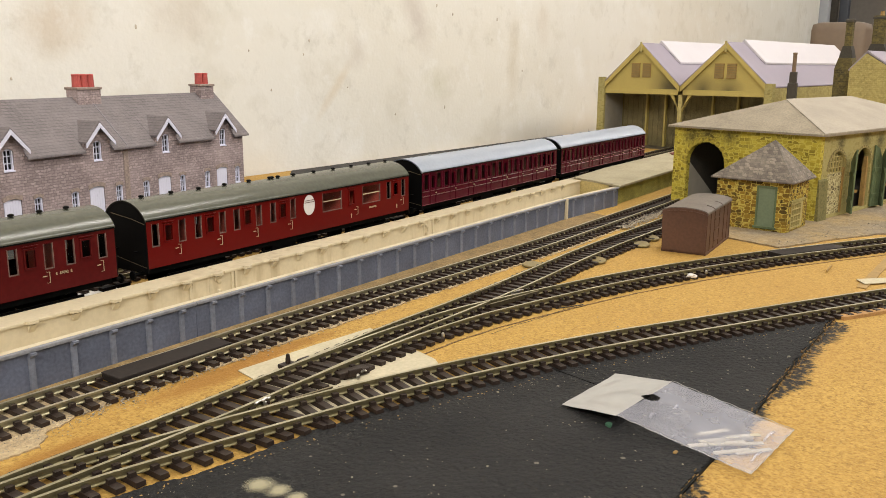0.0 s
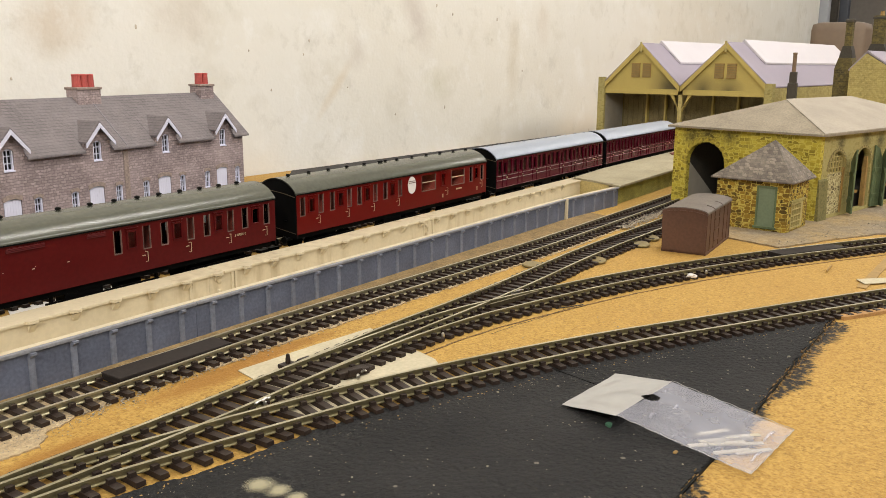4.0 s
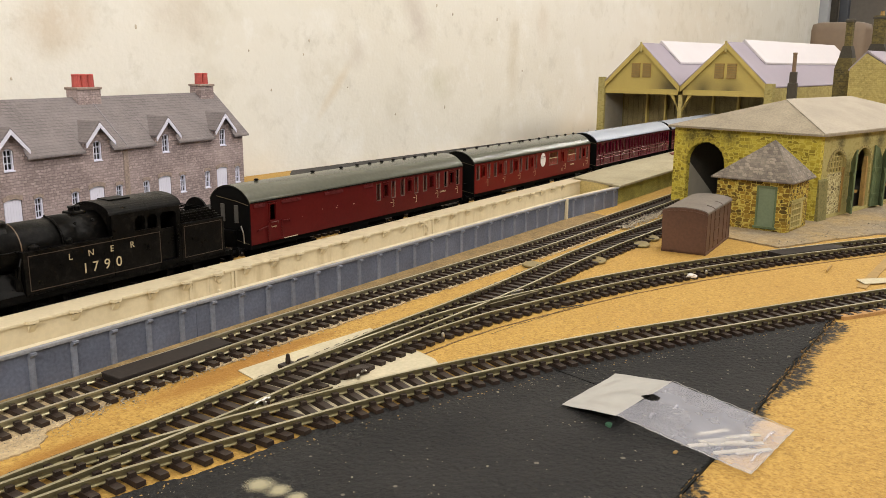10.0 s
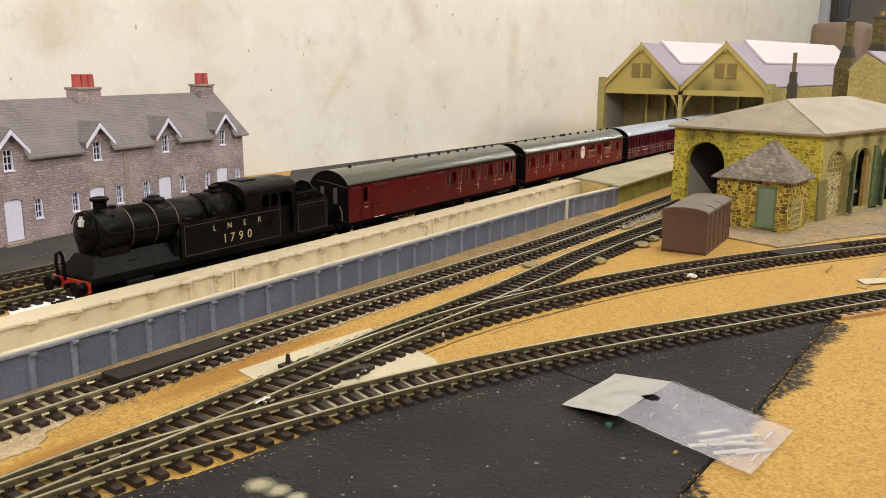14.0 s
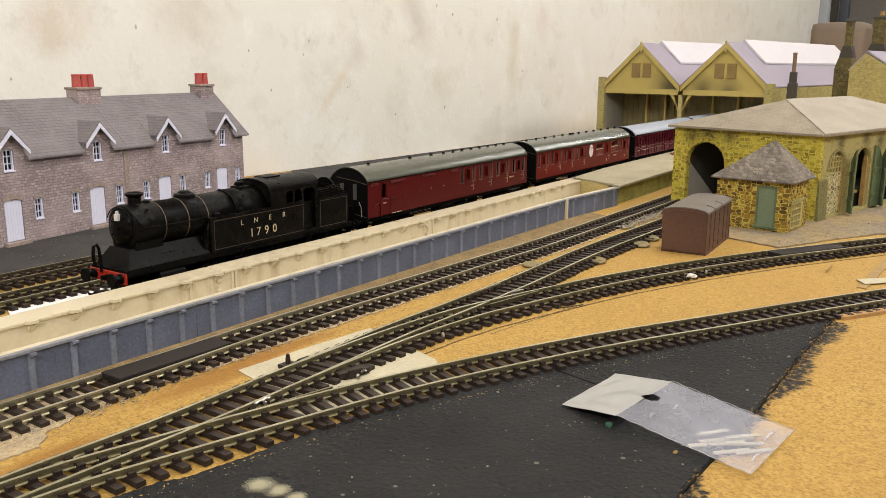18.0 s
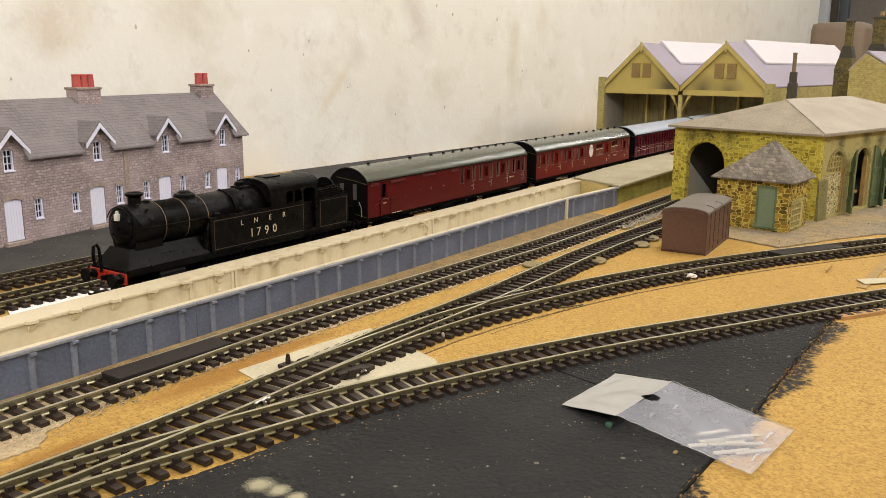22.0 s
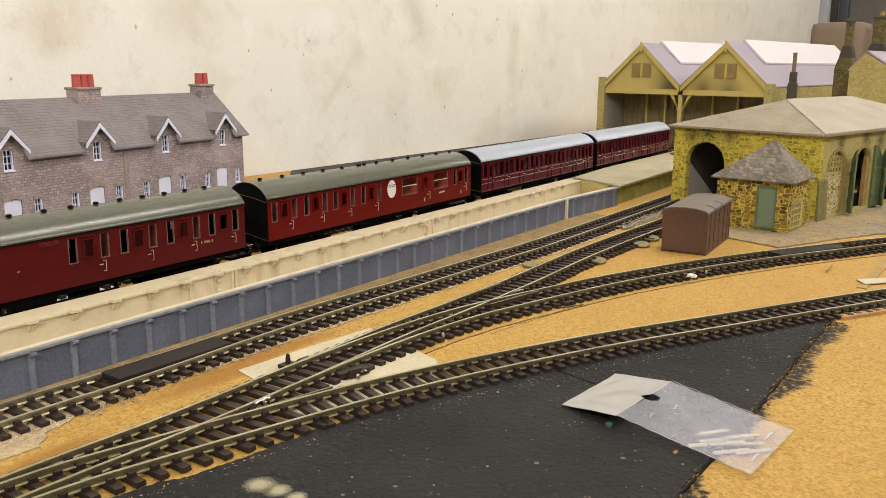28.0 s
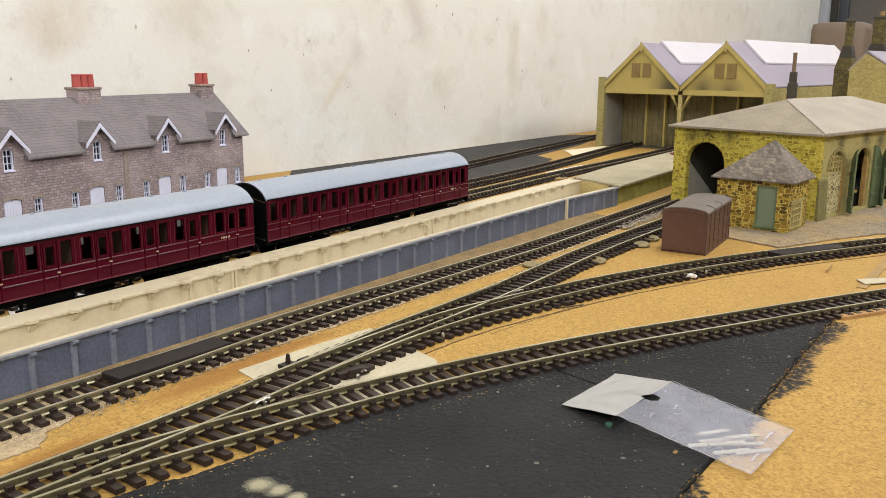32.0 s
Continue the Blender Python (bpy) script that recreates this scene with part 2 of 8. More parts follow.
def wall_paint_material():
    m, nt, b = nodes_of("stained_cream_paint")
    n = tex(nt, "ShaderNodeTexNoise", 2.2, Detail=6.0, Roughness=0.6)
    n2 = tex(nt, "ShaderNodeTexNoise", 9.0, Detail=6.0, stretch=(1.0, 1.0, 1.1), Roughness=0.6)
    n3 = tex(nt, "ShaderNodeTexNoise", 190, Detail=4.0)
    n4 = tex(nt, "ShaderNodeTexNoise", 24.0, Detail=6.0, stretch=(1.1, 1.0, 0.95), Roughness=0.7)
    v = tex(nt, "ShaderNodeTexVoronoi", 8, stretch=(1.6, 1, 1))
    c = ramp(nt, n.outputs["Fac"], [(0.3, (0.70, 0.67, 0.595)), (0.7, (0.755, 0.74, 0.695))])
    c = mix(nt, ramp(nt, n2.outputs["Fac"], [(0.55, (0, 0, 0)), (0.68, (0.55, 0.55, 0.55))]), c, (0.60, 0.565, 0.48))
    c = mix(nt, ramp(nt, n2.outputs["Fac"], [(0.30, (0.7, 0.7, 0.7)), (0.44, (0, 0, 0))]), c, (0.79, 0.785, 0.755))
    c = mix(nt, ramp(nt, n4.outputs["Fac"], [(0.56, (0, 0, 0)), (0.68, (0.45, 0.45, 0.45))]), c, (0.55, 0.525, 0.46))
    c = mix(nt, ramp(nt, n4.outputs["Fac"], [(0.30, (0.6, 0.6, 0.6)), (0.42, (0, 0, 0))]), c, (0.79, 0.78, 0.75))
    c = mix(nt, ramp(nt, v.outputs["Distance"], [(0.010, (0.6, 0.6, 0.6)), (0.03, (0, 0, 0))]), c, (0.40, 0.33, 0.25))
    co = nt.nodes.new("ShaderNodeTexCoord")
    for x, z, lx, lz, turn, col in WALL_STAINS:
        mp = nt.nodes.new("ShaderNodeMapping")
        mp.vector_type = "TEXTURE"
        mp.inputs["Location"].default_value = (x, 0.3872 - 0.0386 * x, z)
        mp.inputs["Rotation"].default_value = (0, radians(turn), 0)
        mp.inputs["Scale"].default_value = (lx, 1.0, lz)
        nt.links.new(co.outputs["Object"], mp.inputs[0])
        g = nt.nodes.new("ShaderNodeTexGradient")
        g.gradient_type = "SPHERICAL"
        nt.links.new(mp.outputs[0], g.inputs[0])
        k = math_node(nt, "MULTIPLY", g.outputs["Fac"], math_node(nt, "MULTIPLY_ADD", n4.outputs["Fac"], 2.4, -0.5))
        c = mix(nt, ramp(nt, k, [(0.0, (0, 0, 0)), (0.6, (0.75, 0.75, 0.75))]), c, col)
    nt.links.new(c, b.inputs["Base Color"])
    b.inputs["Roughness"].default_value = 0.55
    hmix = mix(nt, 0.5, n3.outputs["Fac"], n2.outputs["Fac"])
    bump(nt, b, hmix, 0.25, 0.003)
    return m


WALL_STAINS = [(0.577, 0.100, 0.060, 0.010, -48, (0.64, 0.57, 0.46)), (0.615, 0.145, 0.030, 0.030, 0, (0.60, 0.56, 0.50)), (0.80, 0.100, 0.05, 0.030, 0, (0.60, 0.58, 0.48)), (0.74, 0.215, 0.10, 0.03, 60, (0.56, 0.51, 0.46)),
               (1.02, 0.14, 0.025, 0.08, 0, (0.60, 0.55, 0.45)), (1.12, 0.20, 0.03, 0.05, 0, (0.66, 0.61, 0.53)), (0.34, 0.19, 0.05, 0.05, 20, (0.62, 0.57, 0.50)), (0.20, 0.17, 0.05, 0.04, -30, (0.60, 0.52, 0.42))]


def sooty(name, colour, spots):
    """Painted boards with soot smudges: rows of x, z and radius."""
    m = plain(name, colour, 0.65, spread=0.1, big=45)
    nt = m.node_tree
    b = nt.nodes["Principled BSDF"]
    c = b.inputs["Base Color"].links[0].from_socket
    co = nt.nodes.new("ShaderNodeTexCoord")
    for x, z, r in spots:
        d = nt.nodes.new("ShaderNodeVectorMath")
        d.operation = "DISTANCE"
        d.inputs[1].default_value = (x, 0, z)
        nt.links.new(co.outputs["Object"], d.inputs[0])
        k = ramp(nt, d.outputs["Value"], [(0.0, (0.8, 0.8, 0.8)), (r, (0, 0, 0))])
        c = mix(nt, k, c, (0.05, 0.04, 0.02))
    nt.links.new(c, b.inputs["Base Color"])
    return m


def soft_smear(name, colour, blobs):
    """A thin dried film, thick in the middle of each blob (x, y, radius) and gone at its rim."""
    m, nt, b = nodes_of(name)
    co = nt.nodes.new("ShaderNodeTexCoord")
    n = tex(nt, "ShaderNodeTexNoise", 350, Detail=5.0, Roughness=0.6)
    total = None
    for x, y, r in blobs:
        d = nt.nodes.new("ShaderNodeVectorMath")
        d.operation = "DISTANCE"
        d.inputs[1].default_value = (x, y, 0.0010)
        nt.links.new(co.outputs["Object"], d.inputs[0])
        q = math_node(nt, "DIVIDE", d.outputs["Value"], r)
        q = math_node(nt, "SUBTRACT", 1.0, q)
        total = q if total is None else math_node(nt, "MAXIMUM", total, q)
    k = math_node(nt, "MULTIPLY_ADD", n.outputs["Fac"], 0.5, total)
    k = ramp(nt, k, [(0.30, (0, 0, 0)), (0.95, (0.80, 0.80, 0.80))])
    b.inputs["Base Color"].default_value = (*colour, 1)
    b.inputs["Roughness"].default_value = 0.7
    tr = nt.nodes.new("ShaderNodeBsdfTransparent")
    mx = nt.nodes.new("ShaderNodeMixShader")
    nt.links.new(k, mx.inputs[0])
    nt.links.new(tr.outputs[0], mx.inputs[1])
    nt.links.new(b.outputs[0], mx.inputs[2])
    nt.links.new(mx.outputs[0], nt.nodes["Material Output"].inputs[0])
    return m


def rail_material(name, side, head, rough=0.46):
    """Weathered web and foot, polished running surface."""
    m = plain(name, side, 0.36, metal=0.8, spread=0.25, big=60, fine=500, relief=0.1)
    nt = m.node_tree
    b = nt.nodes["Principled BSDF"]
    c = b.inputs["Base Color"].links[0].from_socket
    g = nt.nodes.new("ShaderNodeNewGeometry")
    s = nt.nodes.new("ShaderNodeSeparateXYZ")
    nt.links.new(g.outputs["True Normal"], s.inputs[0])
    wear = tex(nt, "ShaderNodeTexNoise", 25, Detail=3.0)
    k = ramp(nt, s.outputs[2], [(0.85, (0, 0, 0)), (0.95, (1, 1, 1))])
    k = mix(nt, 1.0, k, ramp(nt, wear.outputs["Fac"], [(0.35, (0.45, 0.45, 0.45)), (0.6, (1, 1, 1))]), "MULTIPLY")
    nt.links.new(mix(nt, k, c, head), b.inputs["Base Color"])
    r = nt.nodes.new("ShaderNodeMapRange")
    nt.links.new(k, r.inputs[0])
    r.inputs[3].default_value, r.inputs[4].default_value = rough + 0.1, rough
    nt.links.new(r.outputs[0], b.inputs["Roughness"])
    return m


def loco_paint_material():
    """Old black paint, handled bare and glossy in places, dusty in others."""
    m, nt, b = nodes_of("weathered_black_paint")
    n1 = tex(nt, "ShaderNodeTexNoise", 85, Detail=6.0, Roughness=0.7)
    n2 = tex(nt, "ShaderNodeTexNoise", 420, Detail=5.0, Roughness=0.75)
    base = ramp(nt, n2.outputs["Fac"], [(0.35, (0.0008, 0.0008, 0.0008)), (0.65, (0.0036, 0.0033, 0.0032))])
    dust = math_node(nt, "MULTIPLY", n1.outputs["Fac"], n2.outputs["Fac"])
    base = mix(nt, ramp(nt, dust, [(0.27, (0, 0, 0)), (0.42, (0.7, 0.7, 0.7))]), base, (0.019, 0.016, 0.013))
    nt.links.new(base, b.inputs["Base Color"])
    nt.links.new(ramp(nt, n1.outputs["Fac"], [(0.35, (0.26, 0.26, 0.26)), (0.65, (0.50, 0.50, 0.50))]), b.inputs["Roughness"])
    b.inputs["Specular IOR Level"].default_value = 0.085
    bump(nt, b, n2.outputs["Fac"], 0.5, 0.0004)
    return m


def glass_material():
    m, nt, b = nodes_of("window_glazing")
    b.inputs["Base Color"].default_value = (0.9, 0.92, 0.9, 1)
    b.inputs["Transmission Weight"].default_value = 1.0
    b.inputs["Roughness"].default_value, b.inputs["IOR"].default_value = 0.04, 1.12
    return m


def film_material():
    """Milky clear polythene."""
    m, nt, b = nodes_of("polythene_film")
    n = tex(nt, "ShaderNodeTexNoise", 70, Detail=1.0)
    n2 = tex(nt, "ShaderNodeTexNoise", 45, Detail=3.0)
    b.inputs["Base Color"].default_value = (0.68, 0.69, 0.80, 1)
    b.inputs["Roughness"].default_value = 0.38
    b.inputs["Coat Weight"].default_value = 0.06
    bump(nt, b, n.outputs["Fac"], 0.15, 0.004)
    tr = nt.nodes.new("ShaderNodeBsdfTransparent")
    mx = nt.nodes.new("ShaderNodeMixShader")
    mp = nt.nodes.new("ShaderNodeMapRange")
    mp.inputs[3].default_value, mp.inputs[4].default_value = 0.20, 0.40
    nt.links.new(n2.outputs["Fac"], mp.inputs[0])
    nt.links.new(mp.outputs[0], mx.inputs[0])
    nt.links.new(tr.outputs[0], mx.inputs[1])
    nt.links.new(b.outputs[0], mx.inputs[2])
    nt.links.new(mx.outputs[0], nt.nodes["Material Output"].inputs[0])
    return m


def cream_material():
    """Unpainted cream plastic with brown handling dirt that has run down in streaks."""
    m = plain("cream_plastic", (0.565, 0.490, 0.345), 0.40, spread=0.07, big=25, fine=500, relief=0.08)
    nt = m.node_tree
    b = nt.nodes["Principled BSDF"]
    c = b.inputs["Base Color"].links[0].from_socket
    run = tex(nt, "ShaderNodeTexNoise", 130, stretch=(1, 1, 0.22), Detail=4.0)
    wide = tex(nt, "ShaderNodeTexNoise", 14, Detail=3.0)
    k = math_node(nt, "MULTIPLY", ramp(nt, run.outputs["Fac"], [(0.50, (0, 0, 0)), (0.72, (1, 1, 1))]), ramp(nt, wide.outputs["Fac"], [(0.40, (0.10, 0.10, 0.10)), (0.60, (0.75, 0.75, 0.75))]))
    nt.links.new(mix(nt, k, c, (0.335, 0.255, 0.145)), b.inputs["Base Color"])
    return m


def scatter_material():
    """Fine scatter, grey in some drifts and tan in others, with light and dark grains."""
    m, nt, b = nodes_of("grey_scatter_ground")
    wide = tex(nt, "ShaderNodeTexNoise", 18, Detail=4.0)
    mid = tex(nt, "ShaderNodeTexNoise", 120, Detail=5.0, Roughness=0.7)
    v = tex(nt, "ShaderNodeTexVoronoi", 750)
    sep = nt.nodes.new("ShaderNodeSeparateColor")
    nt.links.new(v.outputs["Color"], sep.inputs[0])
    c = ramp(nt, wide.outputs["Fac"], [(0.38, (0.235, 0.190, 0.130)), (0.58, (0.330, 0.235, 0.110))])
    c = mix(nt, ramp(nt, mid.outputs["Fac"], [(0.35, (0.5, 0.5, 0.5)), (0.60, (0, 0, 0))]), c, (0.135, 0.100, 0.060))
    c = mix(nt, ramp(nt, sep.outputs[0], [(0.84, (0, 0, 0)), (0.92, (0.35, 0.35, 0.35))]), c, (0.42, 0.36, 0.26))
    c = mix(nt, ramp(nt, sep.outputs[1], [(0.84, (0, 0, 0)), (0.92, (0.35, 0.35, 0.35))]), c, (0.11, 0.085, 0.052))
    nt.links.new(c, b.inputs["Base Color"])
    b.inputs["Roughness"].default_value = 0.9
    bump(nt, b, mix(nt, 0.4, mid.outputs["Fac"], v.outputs["Distance"]), 0.6, 0.0012)
    return m


CHIP = chipboard_material()
BLACKBOARD = black_board_material()
WALLPAINT = wall_paint_material()
GLASS = glass_material()
FILM = film_material()
CEIL = plain("white_ceiling", (0.75, 0.73, 0.68), 0.8, big=2, fine=60)
CONCRETE = plain("grey_concrete", (0.31, 0.285, 0.235), 0.85, big=3, fine=80)
GREYGROUND = plain("dark_grey_ground_paint", (0.046, 0.043, 0.041), 0.85, spread=0.45, big=40, fine=700, relief=0.5, depth=0.0008, spec=0.25)
BALLAST = scatter_material()
STAINED = plain("yellow_stained_plastic", (0.52, 0.42, 0.18), 0.55, spread=0.3, big=60)
DIRT = plain("brown_track_dirt", (0.225, 0.150, 0.062), 0.9, spread=0.45, big=90, fine=700, relief=0.8, depth=0.001)
DUST = plain("tan_ballast_dust", (0.385, 0.295, 0.175), 0.9, spread=0.35, big=90, fine=700, relief=0.8, depth=0.001)
GREYSCATTER = plain("grey_ballast", (0.285, 0.245, 0.185), 0.9, spread=0.4, big=90, fine=700, relief=1.0, depth=0.002)
CREAM = cream_material()
BLUE = plain("slate_blue_paint", (0.100, 0.114, 0.160), 0.5, spread=0.32, big=60, fine=700, relief=0.25)
BLUERIB = plain("worn_slate_blue_rib", (0.165, 0.180, 0.225), 0.5, spread=0.25, big=80, fine=700, relief=0.2)
BLUECAP = plain("pale_blue_grey_edge", (0.215, 0.220, 0.240), 0.5, spread=0.25, big=80)
SLEEPER = plain("dark_brown_plastic", (0.027, 0.0180, 0.0145), 0.45, spread=0.45, big=200, fine=900, relief=0.3, spec=0.25)
RAIL = rail_material("nickel_silver_rail", (0.205, 0.180, 0.100), (0.48, 0.445, 0.33))
# lighter rail colour that helps paint in glints on the platform road
RAILBRIGHT = rail_material("glinting_nickel_silver_rail", (0.33, 0.30, 0.195), (0.53, 0.49, 0.38), 0.36)
RAILDULL = rail_material("tarnished_rail", (0.11, 0.09, 0.055), (0.26, 0.22, 0.14))
CARD = plain("cream_card", (0.74, 0.66, 0.48), 0.7, spread=0.06, big=50)
PACKCARD = plain("dusty_cream_card", (0.46, 0.41, 0.29), 0.8, spread=0.14, big=50)
PAPER = plain("white_paper", (0.80, 0.79, 0.78), 0.7, spread=0.04, big=60)
PLATE = plain("dark_brown_plate", (0.023, 0.018, 0.016), 0.6, spread=0.3, big=120, spec=0.15)
CRIMSON = plain("crimson_coach_paint", (0.104, 0.0036, 0.0030), 0.34, spread=0.06, big=30, fine=400, relief=0.05, spec=0.11)
CRIMSON2 = plain("worn_crimson_coach_paint", (0.070, 0.0042, 0.0048), 0.38, spread=0.15, big=40, fine=400, relief=0.05, spec=0.12)
MAROON = plain("maroon_coach_paint", (0.062, 0.0018, 0.0095), 0.26, spread=0.08, big=30, fine=400, relief=0.05, spec=0.16)
# lighter maroon that paints in the highlights along the mouldings
MAROONEDGE = plain("highlighted_maroon_beading", (0.085, 0.008, 0.017), 0.32, spread=0.25, big=150, fine=600, relief=0.05, spec=0.22)
ROOFGREY = plain("grey_green_roof_paint", (0.066, 0.069, 0.051), 0.27, spread=0.14, big=20, fine=400, relief=0.05, spec=0.5)
ROOFPALE = plain("pale_grey_roof_paint", (0.275, 0.310, 0.375), 0.36, spread=0.08, big=20, fine=400, relief=0.05)
BLACK = plain("satin_black_plastic", (0.0034, 0.0034, 0.0034), 0.45, spread=0.25, big=60, fine=500, relief=0.08, spec=0.08)
LOCOBLACK = loco_paint_material()
FRAME = plain("dull_metal_frame", (0.155, 0.090, 0.078), 0.45, metal=0.2, spread=0.4, big=300)
CRIMSONINNER = plain("dark_crimson_partition", (0.48, 0.085, 0.060), 0.5, spread=0.2, big=60)
SEAT = plain("brown_interior_plastic", (0.085, 0.042, 0.022), 0.6, spread=0.15, big=60)
ENDGLASS = plain("dusty_end_glass", (0.075, 0.072, 0.066), 0.3, spread=0.2, big=200)
GOLD = plain("cream_gold_lettering", (0.42, 0.345, 0.215), 0.5, spread=0.2, big=300)
BAND = plain("tarnished_brass_band", (0.095, 0.058, 0.032), 0.5, spread=0.5, big=250)
LINING = plain("faded_red_cream_lining", (0.040, 0.025, 0.016), 0.5, spread=0.4, big=250)
BUFFERRED = plain("buffer_beam_red", (0.34, 0.022, 0.010), 0.25, spread=0.5, big=300, fine=900, relief=0.3)
STEEL = plain("bright_steel", (0.55, 0.53, 0.50), 0.3, metal=1.0, spread=0.1)
WHITE = plain("white_paint", (0.62, 0.60, 0.59), 0.5, spread=0.05)
LILACWHITE = plain("white_card_joinery", (0.66, 0.66, 0.79), 0.6, spread=0.04, big=70)
PANE = plain("dark_window_print", (0.016, 0.016, 0.021), 0.6, spread=0.3, spec=0.12)
YELLOWCARD = plain("yellow_ochre_joinery", (0.42, 0.345, 0.13), 0.7, spread=0.2, big=150)
POTRED = plain("red_chimney_pots", (0.40, 0.070, 0.060), 0.6, spread=0.2, big=120)
HOUSESTONE = masonry("grey_brown_stone_print", (0.44, 0.352, 0.350), (0.275, 0.215, 0.217), (0.18, 0.14, 0.141), 0.0048, 0.00215, 0.13, wobble=1.0)
QUOIN = plain("tan_stone_print", (0.285, 0.222, 0.192), 0.8, spread=0.35, big=260)
HOUSESLATE = masonry("grey_slate_print", (0.195, 0.172, 0.178), (0.165, 0.145, 0.15), (0.105, 0.092, 0.096), 0.0040, 0.0021, 0.10, relief=0.4, wobble=0.2, blotch=0.35)
YELLOWSTONE = rubble("yellow_rubble_stone", ((0.13, 0.095, 0.012), (0.33, 0.255, 0.024), (0.48, 0.385, 0.045)), (0.53, 0.45, 0.085), 0.0050, 0.075, 0.55,
                     ((0.036, 0, 0.071, 0.016), (0.018, 0, 0.066, 0.012), (0.058, 0, 0.068, 0.012)))
BROWNSTONE = rubble("brown_rubble_stone", ((0.042, 0.026, 0.006), (0.17, 0.098, 0.013), (0.33, 0.205, 0.023)), (0.50, 0.40, 0.09), 0.0050, 0.062, 0.15)
GREYSTONE = rubble("olive_grey_stone", ((0.23, 0.185, 0.058), (0.31, 0.265, 0.092), (0.37, 0.315, 0.125)), (0.37, 0.325, 0.135), 0.0048, 0.08, 0.7,
                   ((0.038, 0, 0.066, 0.010), (0.088, 0, 0.068, 0.012), (0.120, 0, 0.064, 0.012)), 0.3)
WHITESTONE = rubble("pale_stone_infill", ((0.075, 0.055, 0.022), (0.19, 0.15, 0.062), (0.33, 0.275, 0.130)), (0.52, 0.465, 0.255), 0.0042, 0.09, 0.2)
ARCHSTONE = plain("weathered_arch_stone", (0.25, 0.205, 0.078), 0.85, spread=0.5, big=200)
MOSSBASE = plain("mossy_buttress_card", (0.17, 0.15, 0.052), 0.85, spread=0.45, big=70)
VOUSSOIR = plain("mossy_arch_stone", (0.30, 0.235, 0.030), 0.85, spread=0.6, big=150)
SHEDSTONE = masonry("tan_shed_stone", (0.43, 0.36, 0.135), (0.33, 0.27, 0.090), (0.46, 0.39, 0.165), 0.0050, 0.0026, 0.10, wobble=1.3, blotch=0.7)
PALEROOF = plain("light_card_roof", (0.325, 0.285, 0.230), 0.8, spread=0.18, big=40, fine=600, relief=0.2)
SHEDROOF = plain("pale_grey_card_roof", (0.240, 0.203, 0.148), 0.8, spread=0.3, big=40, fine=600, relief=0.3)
DECK = plain("pale_platform_card", (0.34, 0.30, 0.20), 0.8, spread=0.25, big=35)
SLATE = masonry("mottled_slate", (0.275, 0.232, 0.185), (0.115, 0.095, 0.078), (0.110, 0.092, 0.076), 0.0040, 0.0026, 0.07, wobble=0.7, blotch=0.75)
MUSTARD = plain("mustard_timber_card", (0.45, 0.355, 0.105), 0.65, spread=0.1, big=45)
SOOTYGABLE = sooty("sooty_mustard_boards", (0.45, 0.355, 0.105), ((0.116, 0.098, 0.038), (0.124, 0.092, 0.026), (0.172, 0.096, 0.027), (0.212, 0.093, 0.026)))
LOUVRE = plain("tan_louvre_boards", (0.25, 0.18, 0.066), 0.7, spread=0.2, big=90)
OLIVE = plain("dark_olive_boards", (0.185, 0.15, 0.066), 0.75, spread=0.5, big=60)
SHEDFLOOR = plain("dark_brown_floor", (0.095, 0.078, 0.045), 0.9, spread=0.4, big=40, fine=700, relief=0.6, depth=0.001)
REDBIT = plain("dull_red_plastic", (0.17, 0.045, 0.035), 0.6, spread=0.3, big=200)
LILAC = plain("lilac_grey_card_roof", (0.285, 0.25, 0.30), 0.7, spread=0.06, big=25)
LEAD = plain("grey_lead_flashing", (0.20, 0.19, 0.205), 0.5, spread=0.1, big=90)
WHITECARD = plain("white_card", (0.56, 0.53, 0.56), 0.7, spread=0.03)
DOORGREEN = plain("sage_green_paint", (0.155, 0.20, 0.125), 0.55, spread=0.1, big=90)
DARKGREEN = plain("dull_green_paint", (0.10, 0.135, 0.065), 0.6, spread=0.25, big=90)
OCHREWOOD = plain("ochre_timber", (0.30, 0.185, 0.055), 0.65, spread=0.25, big=80)
VANBROWN = plain("brown_van_plastic", (0.102, 0.052, 0.035), 0.5, spread=0.2, big=50, spec=0.3)
VANROOF = plain("grey_van_roof", (0.120, 0.098, 0.082), 0.5, spread=0.3, big=70)
TAUPE = plain("taupe_plastic", (0.175, 0.130, 0.095), 0.6, spread=0.06, big=8, fine=100)
DISC = plain("olive_brass_disc", (0.225, 0.175, 0.072), 0.4, metal=0.4, spread=0.2, big=90)
BRICKDARK = masonry("sooty_brick", (0.16, 0.125, 0.032), (0.040, 0.032, 0.012), (0.13, 0.105, 0.038), 0.0048, 0.0024, 0.12, wobble=1.0)
RUST = plain("rusty_brown_iron", (0.16, 0.105, 0.060), 0.75, spread=0.3, big=120)
# soot on chimneys, and the near-black painted in for shade elsewhere
SOOTSHADE = plain("sooty_iron_and_shade", (0.045, 0.038, 0.028), 0.7, spread=0.3, big=80)
TORN = plain("torn_chipboard", (0.15, 0.085, 0.026), 0.85, spread=0.6, big=300)
WOOD = plain("bare_softwood", (0.36, 0.20, 0.070), 0.75, spread=0.3, big=60)
DARKGREY = plain("taupe_grey_paint", (0.20, 0.18, 0.16), 0.7, spread=0.1, big=3, fine=60)
SLATEBLUE = plain("dark_slate_blue_paint", (0.055, 0.062, 0.078), 0.6, spread=0.1, big=3, fine=60)
PALEGREY = plain("pale_blue_grey_paint", (0.34, 0.36, 0.39), 0.6, spread=0.05, big=3, fine=60)
